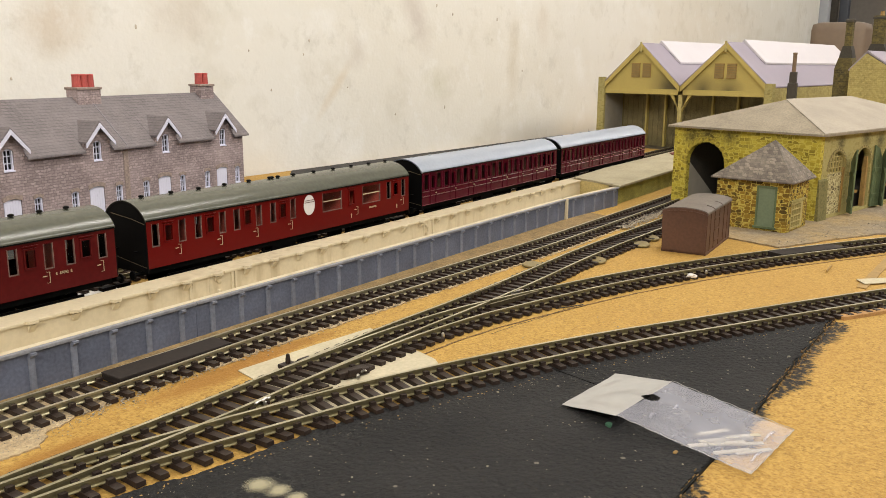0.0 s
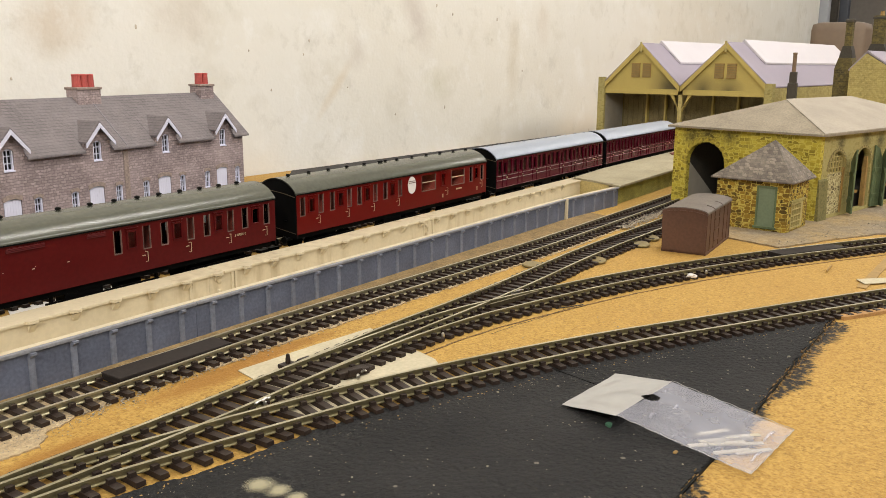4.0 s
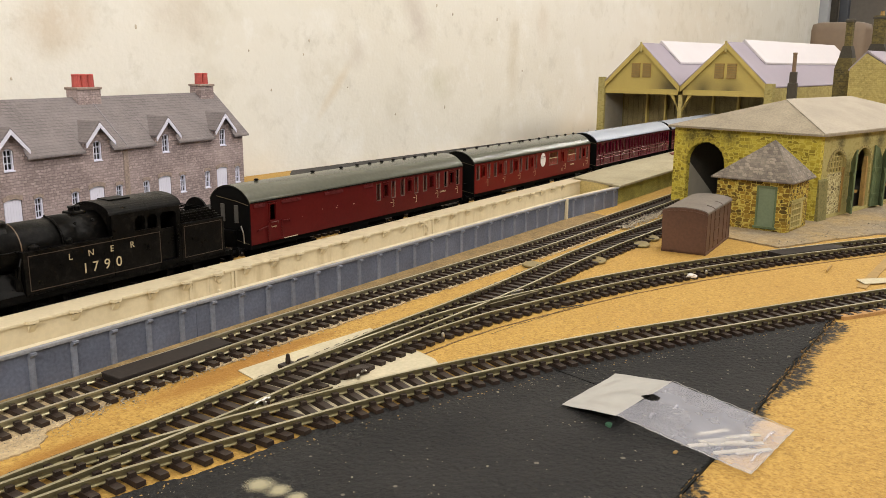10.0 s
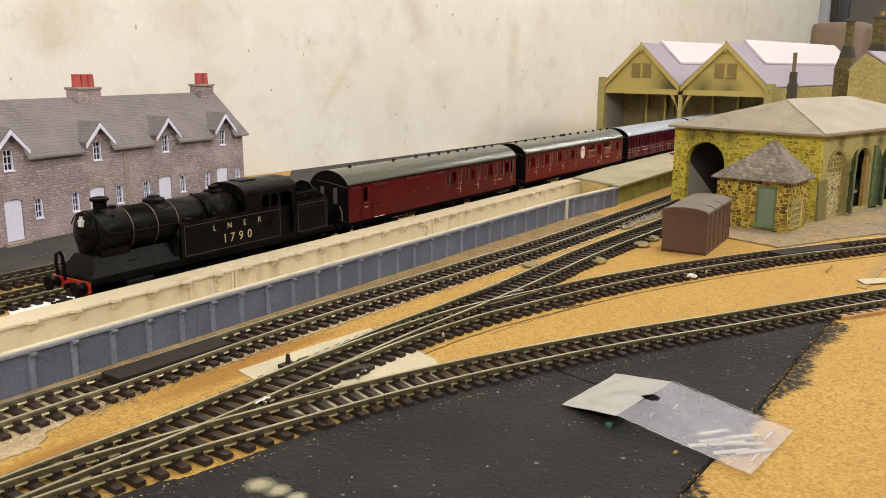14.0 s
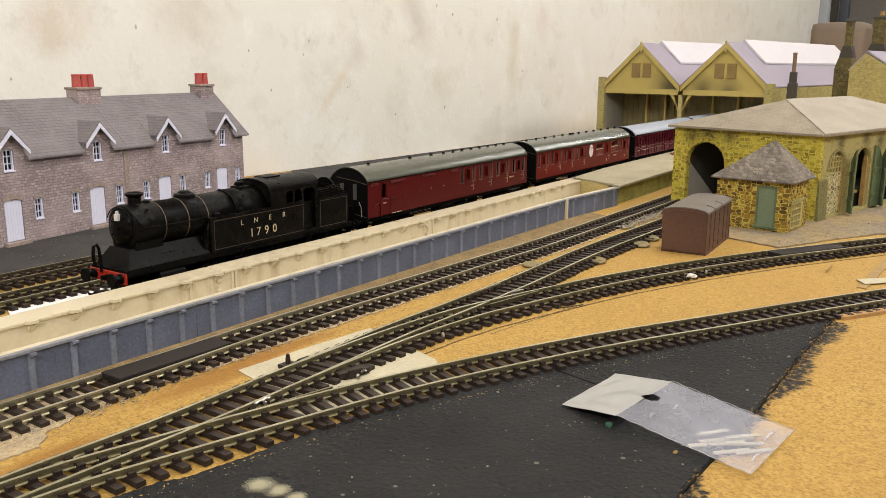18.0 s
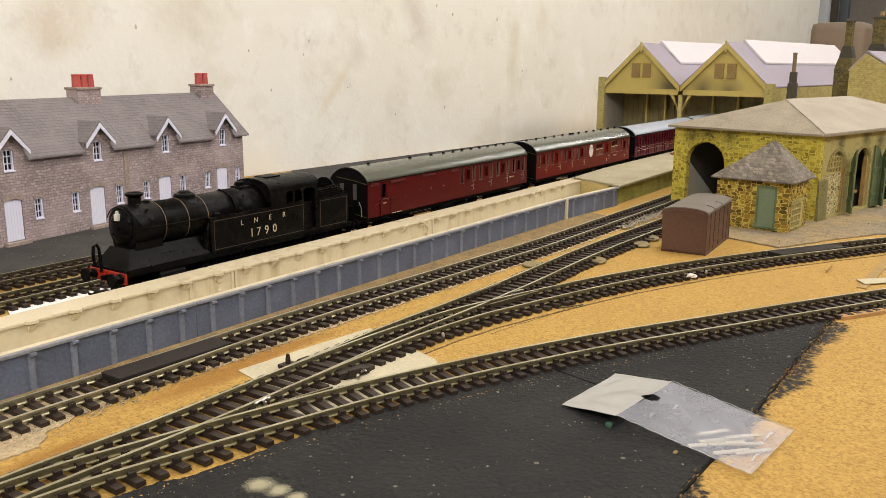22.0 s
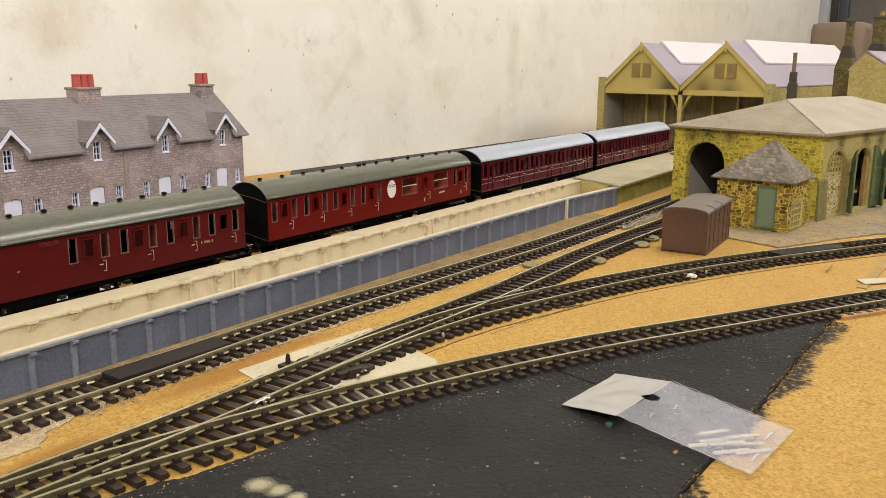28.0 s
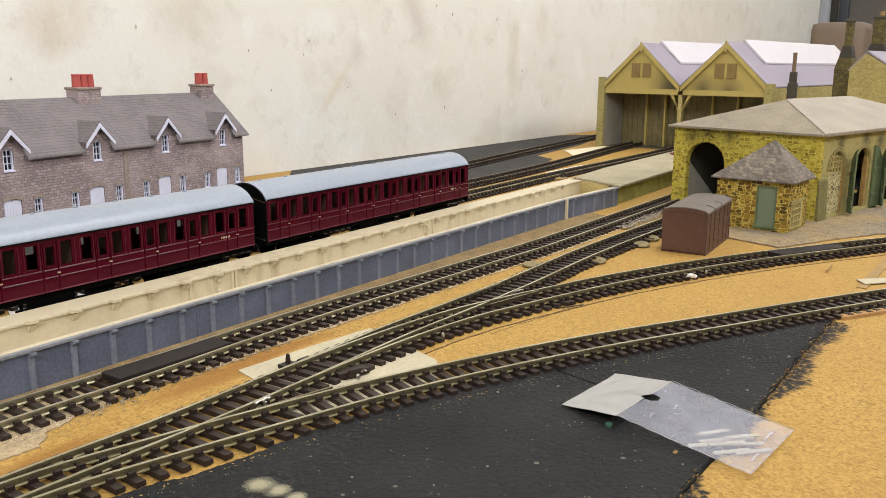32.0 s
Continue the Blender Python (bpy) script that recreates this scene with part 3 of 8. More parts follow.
MARK = plain("grey_brown_chip", (0.53, 0.465, 0.375), 0.8, spread=0.2)
SMEAR = plain("dried_filler", (0.30, 0.27, 0.20), 0.7, spread=0.2, big=200)
GREENBIT = plain("green_scrap", (0.05, 0.14, 0.085), 0.6)
GRASS = plain("moss_green_paint", (0.27, 0.27, 0.080), 0.9, spread=0.6, big=60, fine=800, relief=0.6, depth=0.0006)


# ---- mesh tools ----
def part(name, bm, material, parent, label="", smooth=False):
    me = bpy.data.meshes.new(name)
    bm.to_mesh(me)
    bm.free()
    me.materials.append(material)
    if smooth:
        for p in me.polygons:
            p.use_smooth = True
    ob = new(name, me)
    ob.parent = parent
    return tagged(ob, label)


def share(name, mesh, parent, m):
    ob = new(name, mesh)
    ob.parent = parent
    ob.matrix_basis = m
    return ob


def thing(name, label, category, m=None, group="", kind=""):
    ob = new(name)
    ob.empty_display_size = 0.01
    if m is not None:
        ob.matrix_basis = m
    return tagged(ob, label, category, group, kind)


def single(name, bm, material, label, category, m=None, group="", kind="", smooth=False):
    ob = part(name, bm, material, None, "", smooth)
    if m is not None:
        ob.matrix_basis = m
    return tagged(ob, label, category, group, kind)


def box(bm, x0, x1, y0, y1, z0, z1, bev=0.0):
    vs = [bm.verts.new((x, y, z)) for x in (x0, x1) for y in (y0, y1) for z in (z0, z1)]
    fs = [bm.faces.new([vs[i] for i in f]) for f in ((0, 1, 3, 2), (4, 6, 7, 5), (0, 4, 5, 1), (2, 3, 7, 6), (0, 2, 6, 4), (1, 5, 7, 3))]
    if bev > 0:
        es = list({e for f in fs for e in f.edges})
        bmesh.ops.bevel(bm, geom=es, offset=bev, segments=2, affect="EDGES", profile=0.6)
    return bm


def boxed(*a, bev=0.0):
    return box(bmesh.new(), *a, bev=bev)


def prism(bm, outline, a, b, axis="y"):
    """An outline of two coordinates, drawn out along axis from a to b."""
    def at(u, v, w):
        return {"x": (w, u, v), "y": (u, w, v), "z": (u, v, w)}[axis]
    lo = [bm.verts.new(at(u, v, a)) for u, v in outline]
    hi = [bm.verts.new(at(u, v, b)) for u, v in outline]
    n = len(outline)
    bm.faces.new(lo)
    bm.faces.new(hi[::-1])
    for i in range(n):
        bm.faces.new((lo[i], hi[i], hi[(i + 1) % n], lo[(i + 1) % n]))
    bmesh.ops.recalc_face_normals(bm, faces=bm.faces[:])
    return bm


def tube(bm, p0, p1, r0, r1=None, seg=14):
    p0, p1 = Vector(p0), Vector(p1)
    r1 = r0 if r1 is None else r1
    q = (p1 - p0).to_track_quat("Z", "Y")
    rings = []
    for p, r in ((p0, r0), (p1, r1)):
        rings.append([bm.verts.new(p + q @ Vector((r * math.cos(k * math.tau / seg), r * math.sin(k * math.tau / seg), 0))) for k in range(seg)])
    bm.faces.new(rings[0][::-1])
    bm.faces.new(rings[1])
    for k in range(seg):
        bm.faces.new((rings[0][k], rings[0][(k + 1) % seg], rings[1][(k + 1) % seg], rings[1][k]))
    return bm


def wire(bm, pts, r, seg=8):
    """One bent rod through the points."""
    P = [Vector(p) for p in pts]
    q = (P[1] - P[0]).to_track_quat("Z", "Y")
    rings = []
    for i, p in enumerate(P):
        d = P[min(i + 1, len(P) - 1)] - P[max(i - 1, 0)]
        if d.length > 1e-9:
            q = (q @ Vector((0, 0, 1))).rotation_difference(d) @ q
        rings.append([bm.verts.new(p + q @ Vector((r * math.cos(k * math.tau / seg), r * math.sin(k * math.tau / seg), 0))) for k in range(seg)])
    bm.faces.new(rings[0][::-1])
    bm.faces.new(rings[-1])
    for a, b in zip(rings, rings[1:]):
        for k in range(seg):
            bm.faces.new((a[k], a[(k + 1) % seg], b[(k + 1) % seg], b[k]))
    return bm


GRAIN = bmesh.new()
bmesh.ops.create_icosphere(GRAIN, subdivisions=1, radius=1.0)
GRAIN_V = [v.co.copy() for v in GRAIN.verts]
GRAIN_F = [[v.index for v in f.verts] for f in GRAIN.faces]
GRAIN.free()


def grains(name, rows, material, label, category):
    """Loose grains: rows of x, y, z, radius and turn, as one object of uncounted stuff."""
    vs, fs = [], []
    for x, y, z, r, turn in rows:
        n, c, d = len(vs), math.cos(turn), math.sin(turn)
        vs += [(x + r * (1.3 * v.x * c - v.y * d), y + r * (1.3 * v.x * d + v.y * c), z + r * 0.7 * v.z) for v in GRAIN_V]
        fs += [[i + n for i in f] for f in GRAIN_F]
    me = bpy.data.meshes.new(name)
    me.from_pydata(vs, [], fs)
    me.materials.append(material)
    return tagged(new(name, me), label, category, kind="stuff")


def turned(bm, profile, axis=((0, 0, 0), (0, 0, 1)), seg=24):
    """A turned form: rows of distance along the axis and radius."""
    o, d = Vector(axis[0]), Vector(axis[1]).normalized()
    q = d.to_track_quat("Z", "Y")
    rings = []
    for h, r in profile:
        rings.append([bm.verts.new(o + d * h + q @ Vector((r * math.cos(k * math.tau / seg), r * math.sin(k * math.tau / seg), 0))) for k in range(seg)])
    for a, b in zip(rings, rings[1:]):
        for k in range(seg):
            bm.faces.new((a[k], a[(k + 1) % seg], b[(k + 1) % seg], b[k]))
    bm.faces.new(rings[0][::-1])
    bm.faces.new(rings[-1])
    bmesh.ops.recalc_face_normals(bm, faces=bm.faces[:])
    return bm


def pierced(bm, x0, x1, z0, z1, holes, y0, y1):
    """A wall in the xz plane from y0 to y1 with rectangular holes (xa, xb, za, zb)."""
    xs = sorted({x0, x1, *[v for h in holes for v in h[:2]]})
    zs = sorted({z0, z1, *[v for h in holes for v in h[2:]]})
    xs = [x for x in xs if x0 - 1e-9 <= x <= x1 + 1e-9]
    zs = [z for z in zs if z0 - 1e-9 <= z <= z1 + 1e-9]
    def solid(i, j):
        if not (0 <= i < len(xs) - 1 and 0 <= j < len(zs) - 1):
            return False
        x, z = (xs[i] + xs[i + 1]) / 2, (zs[j] + zs[j + 1]) / 2
        return not any(a < x < b and c < z < d for a, b, c, d in holes)
    def quad(*ps):
        bm.faces.new([bm.verts.new(p) for p in ps])
    for i in range(len(xs) - 1):
        for j in range(len(zs) - 1):
            if not solid(i, j):
                continue
            a, b, c, d = xs[i], xs[i + 1], zs[j], zs[j + 1]
            quad((a, y0, c), (b, y0, c), (b, y0, d), (a, y0, d))
            quad((a, y1, c), (a, y1, d), (b, y1, d), (b, y1, c))
            if not solid(i - 1, j):
                quad((a, y0, c), (a, y0, d), (a, y1, d), (a, y1, c))
            if not solid(i + 1, j):
                quad((b, y0, c), (b, y1, c), (b, y1, d), (b, y0, d))
            if not solid(i, j - 1):
                quad((a, y0, c), (a, y1, c), (b, y1, c), (b, y0, c))
            if not solid(i, j + 1):
                quad((a, y0, d), (b, y0, d), (b, y1, d), (a, y1, d))
    bmesh.ops.remove_doubles(bm, verts=bm.verts[:], dist=1e-6)
    return bm


def sheet(outline, z0, z1):
    return prism(bmesh.new(), outline, z0, z1, "z")


def ragged(outline, step, amount, seed=0):
    """The outline with points every step, pushed about by amount."""
    out = []
    n = len(outline)
    for i in range(n):
        a, b = Vector(outline[i]), Vector(outline[(i + 1) % n])
        k = max(1, int((b - a).length / step))
        for j in range(k):
            p = a.lerp(b, j / k)
            w = noise.noise_vector((p.x * 120 + seed, p.y * 120, seed * 1.7)) + 0.6 * noise.noise_vector((p.x * 400 + seed, p.y * 400, 3.1))
            out.append((p.x + w.x * amount, p.y + w.y * amount))
    return out


def lettering(name, text, size, m, parent, material, thick=0.0001, label=""):
    cu = bpy.data.curves.new(name, "FONT")
    cu.body, cu.size, cu.extrude, cu.align_x, cu.align_y = text, size, thick, "CENTER", "CENTER"
    tmp = new(name, cu)
    bpy.context.view_layer.update()
    me = bpy.data.meshes.new_from_object(tmp.evaluated_get(bpy.context.evaluated_depsgraph_get()))
    bpy.data.objects.remove(tmp)
    me.materials.clear()
    me.materials.append(material)
    ob = new(name, me)
    ob.parent = parent
    ob.matrix_basis = m
    return tagged(ob, label)


def spline(pts, step):
    """Evenly spaced points and headings along a smooth line through pts."""
    P = [Vector((*p, 0)) for p in pts]
    P = [2 * P[0] - P[1]] + P + [2 * P[-1] - P[-2]]
    fine = []
    for i in range(1, len(P) - 2):
        a, b, c, d = P[i - 1:i + 3]
        for k in range(24):
            t = k / 24
            fine.append(0.5 * (2 * b + (c - a) * t + (2 * a - 5 * b + 4 * c - d) * t * t + (3 * b - a - 3 * c + d) * t ** 3))
    fine.append(P[-2])
    out, run, want = [], 0.0, 0.0
    for a, b in zip(fine, fine[1:]):
        L = (b - a).length
        while want <= run + L and L > 0:
            p = a.lerp(b, (want - run) / L)
            out.append((p, math.atan2(b.y - a.y, b.x - a.x)))
            want += step
        run += L
    return out


# ---- room and baseboard ----
def wall_y(x):
    return 0.3872 - 0.0386 * x


def build_room():
    single("floor", boxed(-2.2, 3.7, -2.6, 0.9, -0.95, -0.9), CONCRETE, "plain grey concrete floor", "floor", kind="structure")
    single("ceiling", boxed(-2.2, 3.7, -2.6, 0.9, 1.5, 1.55), CEIL, "plain white ceiling", "ceiling", kind="structure")
    bm = prism(bmesh.new(), [(-2.2, wall_y(-2.2)), (3.15, wall_y(3.15)), (3.15, wall_y(3.15) + 0.12), (-2.2, wall_y(-2.2) + 0.12)], -0.9, 1.5, "z")
    single("wall_north", bm, WALLPAINT, "stained cream painted plaster wall", "wall", kind="structure")
    north = bpy.data.objects["wall_north"]
    rnd = random.Random(8)
    marks = [(0.7985, 0.2159, 0.004), (0.82, 0.0659, 0.0035), (0.5305, 0.1587, 0.0026), (0.2838, 0.166, 0.003), (0.4643, 0.099, 0.0022), (0.1510, 0.1155, 0.0022), (0.4318, 0.1448, 0.0020), (0.966, 0.2029, 0.004),
             (0.5200, 0.142, 0.0022), (0.84, 0.205, 0.0030), (0.60, 0.10, 0.0016), (0.70, 0.06, 0.0020), (1.05, 0.12, 0.0024), (0.36, 0.20, 0.0020), (0.22, 0.19, 0.0018)]
    for x, z, r in marks:
        o = [(x + 0.6 * r * rnd.uniform(0.5, 1.0) * math.cos(k * math.tau / 9), z + 0.9 * r * rnd.uniform(0.5, 1.0) * math.sin(k * math.tau / 9)) for k in range(9)]
        part("wall_mark", prism(bmesh.new(), [(u, w) for u, w in o], -0.0006, 0.0004, "y"), MARK, north, "small dark chip in the paint").matrix_basis = Matrix.Translation((0, wall_y(x), 0))
    single("wall_west", boxed(-2.3, -2.2, -2.6, 0.9, -0.9, 1.5), WALLPAINT, "cream painted wall", "wall", kind="structure")
    single("wall_south", boxed(-2.2, 3.7, -2.7, -2.6, -0.9, 1.5), WALLPAINT, "cream painted wall", "wall", kind="structure")
    single("wall_east", boxed(3.7, 3.8, -2.6, 0.9, -0.9, 1.5), DARKGREY, "dark grey end wall", "wall", kind="structure")
    single("door_post", boxed(3.155, 3.2, 0.235, 0.30, -0.9, 1.5, bev=0.004), PALEGREY, "pale blue-grey painted door post", "trim", kind="structure")
    # shadow at the door edge is put in as a near-black colour
    single("door_edge", boxed(3.262, 3.300, 0.226, 0.252, -0.9, 1.5, bev=0.003), SOOTSHADE, "dark shadowed edge of an open door", "trim", kind="structure")
    single("door_panel", boxed(3.290, 3.330, 0.190, 0.2215, -0.9, 1.5, bev=0.003), SLATEBLUE, "dark slate-blue painted door edge", "door", kind="structure")
    board = thing("baseboard", "orange-brown chipboard layout baseboard", "baseboard", kind="structure")
    out = [(-1.0, -0.75), (2.3, -0.75), (2.3, wall_y(2.3) - 0.004), (-1.0, wall_y(-1.0) - 0.004)]
    part("top", sheet(out, -0.018, 0.0), CHIP, board)
    for x in (-0.9, 0.6, 2.15):
        for y in (-0.68, 0.18):
            part("leg", boxed(x, x + 0.06, y, y + 0.06, -0.9, -0.018), WOOD, board)
    # painted and dressed ground
    edge = [(-0.60, -0.1124), (-0.30, -0.1324), (-0.135, -0.1640), (-0.1111, -0.1735), (-0.0643, -0.1818), (-0.0118, -0.1970), (0.0305, -0.2140),
            (0.0723, -0.2377), (0.13, -0.2730), (0.1814, -0.3062), (0.1900, -0.3108), (0.1011, -0.3086), (0.0435, -0.3083), (-0.0411, -0.3054), (-0.16, -0.3040), (-0.60, -0.3040)]
    single("ground_black_paint", sheet(ragged(edge, 0.001, 0.0018, 4), 0.0, 0.0006), BLACKBOARD, "black painted board with pale specks", "ground", kind="structure")
    dark = [(-0.9, 0.128), (-0.05, 0.130), (0.2, 0.131), (0.5, 0.128), (0.72, 0.13), (0.80, 0.16), (0.83, 0.20), (1.02, 0.22), (1.25, 0.27), (1.18, 0.334), (0.60, 0.357), (0.487, 0.361), (0.45, 0.33),
            (0.33, 0.30), (0.3, 0.33), (-0.9, 0.33)]
    single("ground_dark_paint", sheet(ragged(dark, 0.006, 0.002, 9), 0.0, 0.0006), GREYGROUND, "dark grey painted ground by the cottages", "ground", kind="structure")
    pale = [(0.36, -0.246), (0.375, -0.204), (0.42, -0.175), (0.55, -0.18), (0.9, -0.25), (0.9, -0.62), (0.62, -0.40), (0.466, -0.3036), (0.4185, -0.2753)]
    single("ground_scatter", sheet(ragged(pale, 0.003, 0.0015, 2), 0.0, 0.0012), BALLAST, "grey-brown scatter round the goods shed", "ground", kind="structure")
    chips = [(0.388, -0.1170), (0.405, -0.1085), (0.52, -0.1060), (0.66, -0.108), (0.66, -0.140), (0.52, -0.134), (0.44, -0.1240)]
    single("ground_ballast", sheet(ragged(chips, 0.002, 0.002, 6), 0.0, 0.0016), GREYSCATTER, "grey ballast heap beside the platform road", "ground", kind="structure")
    wash = [(-0.42, -0.0680), (-0.092, -0.0715), (-0.088, -0.0935), (-0.1000, -0.0985), (-0.1237, -0.1015), (-0.1314, -0.1111), (-0.1456, -0.1100), (-0.42, -0.1130)]
    single("ground_ballast", sheet(ragged(wash, 0.0012, 0.0026, 16), 0.0, 0.0006), DUST, "pale ballast dust beside the platform road", "ground", kind="structure")
    near = [(x, y - 0.0115) for x, y in T1_LINE if -0.06 <= x <= 0.45]
    spill = near + [(x, y - 0.0160 - 0.0010 * math.sin(x * 31)) for x, y in T1_LINE[::-1] if -0.06 <= x <= 0.45]
    single("ground_ballast", sheet(ragged(spill, 0.0015, 0.0022, 23), 0.0, 0.0005), DUST, "pale ballast dust spilled along the platform road", "ground", kind="structure")
    gap = [(x, y + 0.0060) for x, y in T1_LINE if 0.02 <= x <= 0.45]
    fill = gap + [(x, y - 0.0062) for x, y in T1_LINE[::-1] if 0.02 <= x <= 0.45]
    single("ground_ballast", sheet(ragged(fill, 0.002, 0.0012, 29), 0.0, 0.0006), BALLAST, "brown grit between the rails of the platform road", "ground", kind="structure")
    foot = [(x, y + 0.0125) for x, y in T1_LINE if x <= 0.42] + [(0.42, -0.0700), (0.377, -0.0662), (-0.0198, -0.0615), (-0.42, -0.0597)]
    single("ground_dirt", sheet(ragged(foot, 0.003, 0.0004, 37), 0.0, 0.0005), DIRT, "brown dirt along the foot of the platform wall", "ground", kind="structure")
    # thin dark ragged strip following the near side of the curved track
    side_line = [p for p in offset(T2_NEAR, -0.0103) if 0.0 <= p[0] <= 0.42]
    line = side_line + [(x - 0.0004, y - 0.0009) for x, y in side_line[::-1]]
    single("ground_dark_line", sheet(ragged(line, 0.0015, 0.0005, 41), 0.0, 0.0003), TORN, "dark scored line in the board along the curved track", "ground", kind="structure")
    # dark brown sheet over the board inside the engine shed
    inner = [(1.04, 0.185), (1.04, -0.085), (1.56, -0.13), (1.58, 0.14)]
    single("ground_shed_floor", sheet(inner, 0.0, 0.0005), SHEDFLOOR, "dark earth floor inside the engine shed", "ground", kind="structure")
    # joint in the board: a dark groove lying in a thin gap
    single("ground_joint", sheet(ragged([(-0.30, -0.3038), (-0.0411, -0.3059), (0.0435, -0.3088), (0.1011, -0.3091), (0.1911, -0.3114), (0.1911, -0.3121), (0.1011, -0.3098),
           (0.0435, -0.3096), (-0.0411, -0.3067), (-0.30, -0.3047)], 0.002, 0.00018, 7), 0.0, 0.00085), BLACK, "dark open joint between two boards", "ground", kind="structure")
    single("ground_joint", sheet(ragged([(0.0379, -0.2225), (0.034, -0.237), (0.029, -0.2533), (0.0286, -0.2532), (0.0334, -0.237), (0.0373, -0.2225)], 0.002, 0.0004, 8), 0.0, 0.00085), BLACK,
           "dark crack in the black board", "ground", kind="structure")
    single("ground_joint", sheet(ragged([(0.2700, -0.3110), (0.353, -0.3143), (0.3900, -0.3150), (0.3900, -0.3215), (0.3550, -0.3205), (0.2680, -0.3165)], 0.003, 0.0005, 5), 0.0, 0.0006), OCHREWOOD,
           "brown bevelled edge along the board joint", "ground", kind="structure")
    torn = bmesh.new()
    rnd = random.Random(31)
    for k in range(150):
        x = rnd.choice((rnd.uniform(-0.05, 0.188), rnd.uniform(0.05, 0.188)))
        y = -0.3062 - 0.027 * x - 0.0011 + rnd.gauss(0, 0.0009)
        s = rnd.uniform(0.0002, 0.0006)
        box(torn, x - s * 1.6, x + s * 1.6, y - s * 0.5, y + s * 0.5, 0.0, 0.0007 + rnd.random() * 0.0003)
    single("torn_chips", torn, TORN, "torn brown chips along the board joint", "chips", kind="stuff")


# ---- tracks ----
RAIL_FORM = [(-0.0010, 0.0021), (0.0010, 0.0021), (0.0010, 0.0025), (0.0004, 0.0029), (0.0004, 0.0038), (0.0007, 0.0041), (0.0007, 0.0050), (-0.0007, 0.0050),
             (-0.0007, 0.0041), (-0.0004, 0.0038), (-0.0004, 0.0029), (-0.0010, 0.0025)]
GAUGE = 0.0165


def rail_mesh(pts, off, dz=0.0):
    bm = bmesh.new()
    rings = []
    for p, a in pts:
        n = Vector((-math.sin(a), math.cos(a), 0))
        rings.append([bm.verts.new(p + n * (off + o) + Vector((0, 0, z + dz))) for o, z in RAIL_FORM])
    k = len(RAIL_FORM)
    for a, b in zip(rings, rings[1:]):
        for i in range(k):
            bm.faces.new((a[i], a[(i + 1) % k], b[(i + 1) % k], b[i]))
    bm.faces.new(rings[0])
    bm.faces.new(rings[-1][::-1])
    bmesh.ops.recalc_face_normals(bm, faces=bm.faces[:])
    return bm


def sleeper_mesh():
    bm = bmesh.new()
    prism(bm, [(-0.0018, 0.0004), (0.0018, 0.0004), (0.0016, 0.0022), (-0.0016, 0.0022)], -0.0150, 0.0150, "y")
    for r in (-1, 1):
        for s in (-1, 1):
            c = r * GAUGE / 2 + s * 0.0015
            box(bm, -0.0012, 0.0012, c - 0.0009, c + 0.0009, 0.0021, 0.0038)
    me = bpy.data.meshes.new("sleeper")
    bm.to_mesh(me)
    bm.free()
    me.materials.append(SLEEPER)
    return me


def timber_mesh():
    bm = prism(bmesh.new(), [(-0.0018, 0.0004), (0.0018, 0.0004), (0.0016, 0.0022), (-0.0016, 0.0022)], -0.0150, 0.0150, "y")
    me = bpy.data.meshes.new("sleeper")
    bm.to_mesh(me)
    bm.free()
    me.materials.append(SLEEPER)
    return me


def chair_mesh():
    bm = bmesh.new()
    for s in (-1, 1):
        box(bm, -0.0012, 0.0012, s * 0.0015 - 0.0009, s * 0.0015 + 0.0009, 0.0021, 0.0038)
    me = bpy.data.meshes.new("chair")
    bm.to_mesh(me)
    bm.free()
    me.materials.append(SLEEPER)
    return me


SLEEPER_ME = sleeper_mesh()
TIMBER_ME = timber_mesh()
CHAIR_ME = chair_mesh()


def offset(pts, d):
    out = []
    for i, p in enumerate(pts):
        a, b = Vector(pts[max(i - 1, 0)]), Vector(pts[min(i + 1, len(pts) - 1)])
        t = (b - a).normalized()
        out.append((p[0] - t.y * d, p[1] + t.x * d))
    return out


def lay_track(label, pts, metal=None, skip=None, stretch=None, pitch=0.0071, dz=0.0):
    """pts: the centre line. skip(p): leaves a sleeper out. stretch(p): by how much a sleeper reaches further on the camera's side."""
    tr = thing("railway_track", label, "railway track", group="model railway tracks")
    line = spline(pts, 0.004)
    for s in (-1, 1):
        part("rail", rail_mesh(line, s * GAUGE / 2, dz + 0.00004 * s), metal or RAIL, tr)
    rnd = random.Random(int(abs(pts[0][1]) * 1e4))
    for p, a in spline(pts, pitch):
        if skip and skip(p):
            continue
        more = stretch(p) if stretch else 0.0
        m = Matrix.Translation(p) @ Matrix.Rotation(a + rnd.uniform(-0.02, 0.02), 4, "Z")
        if more:
            rails = {GAUGE / 2, -GAUGE / 2, GAUGE / 2 - more, -GAUGE / 2 - more}
            kept = []
            for y in sorted(rails):
                if not kept or y - kept[-1] > 0.0045:
                    kept.append(y)
                    share("chair", CHAIR_ME, tr, m @ Matrix.Translation((0, y, 0)))
            share("sleeper", TIMBER_ME, tr, m @ Matrix.Translation((0, -more / 2, 0)) @ Matrix.Diagonal((1, 1 + more / 0.030, 1, 1)))
        else:
            share("sleeper", SLEEPER_ME, tr, m @ Matrix.Translation((0, rnd.uniform(-0.0004, 0.0004), 0)))
    return tr


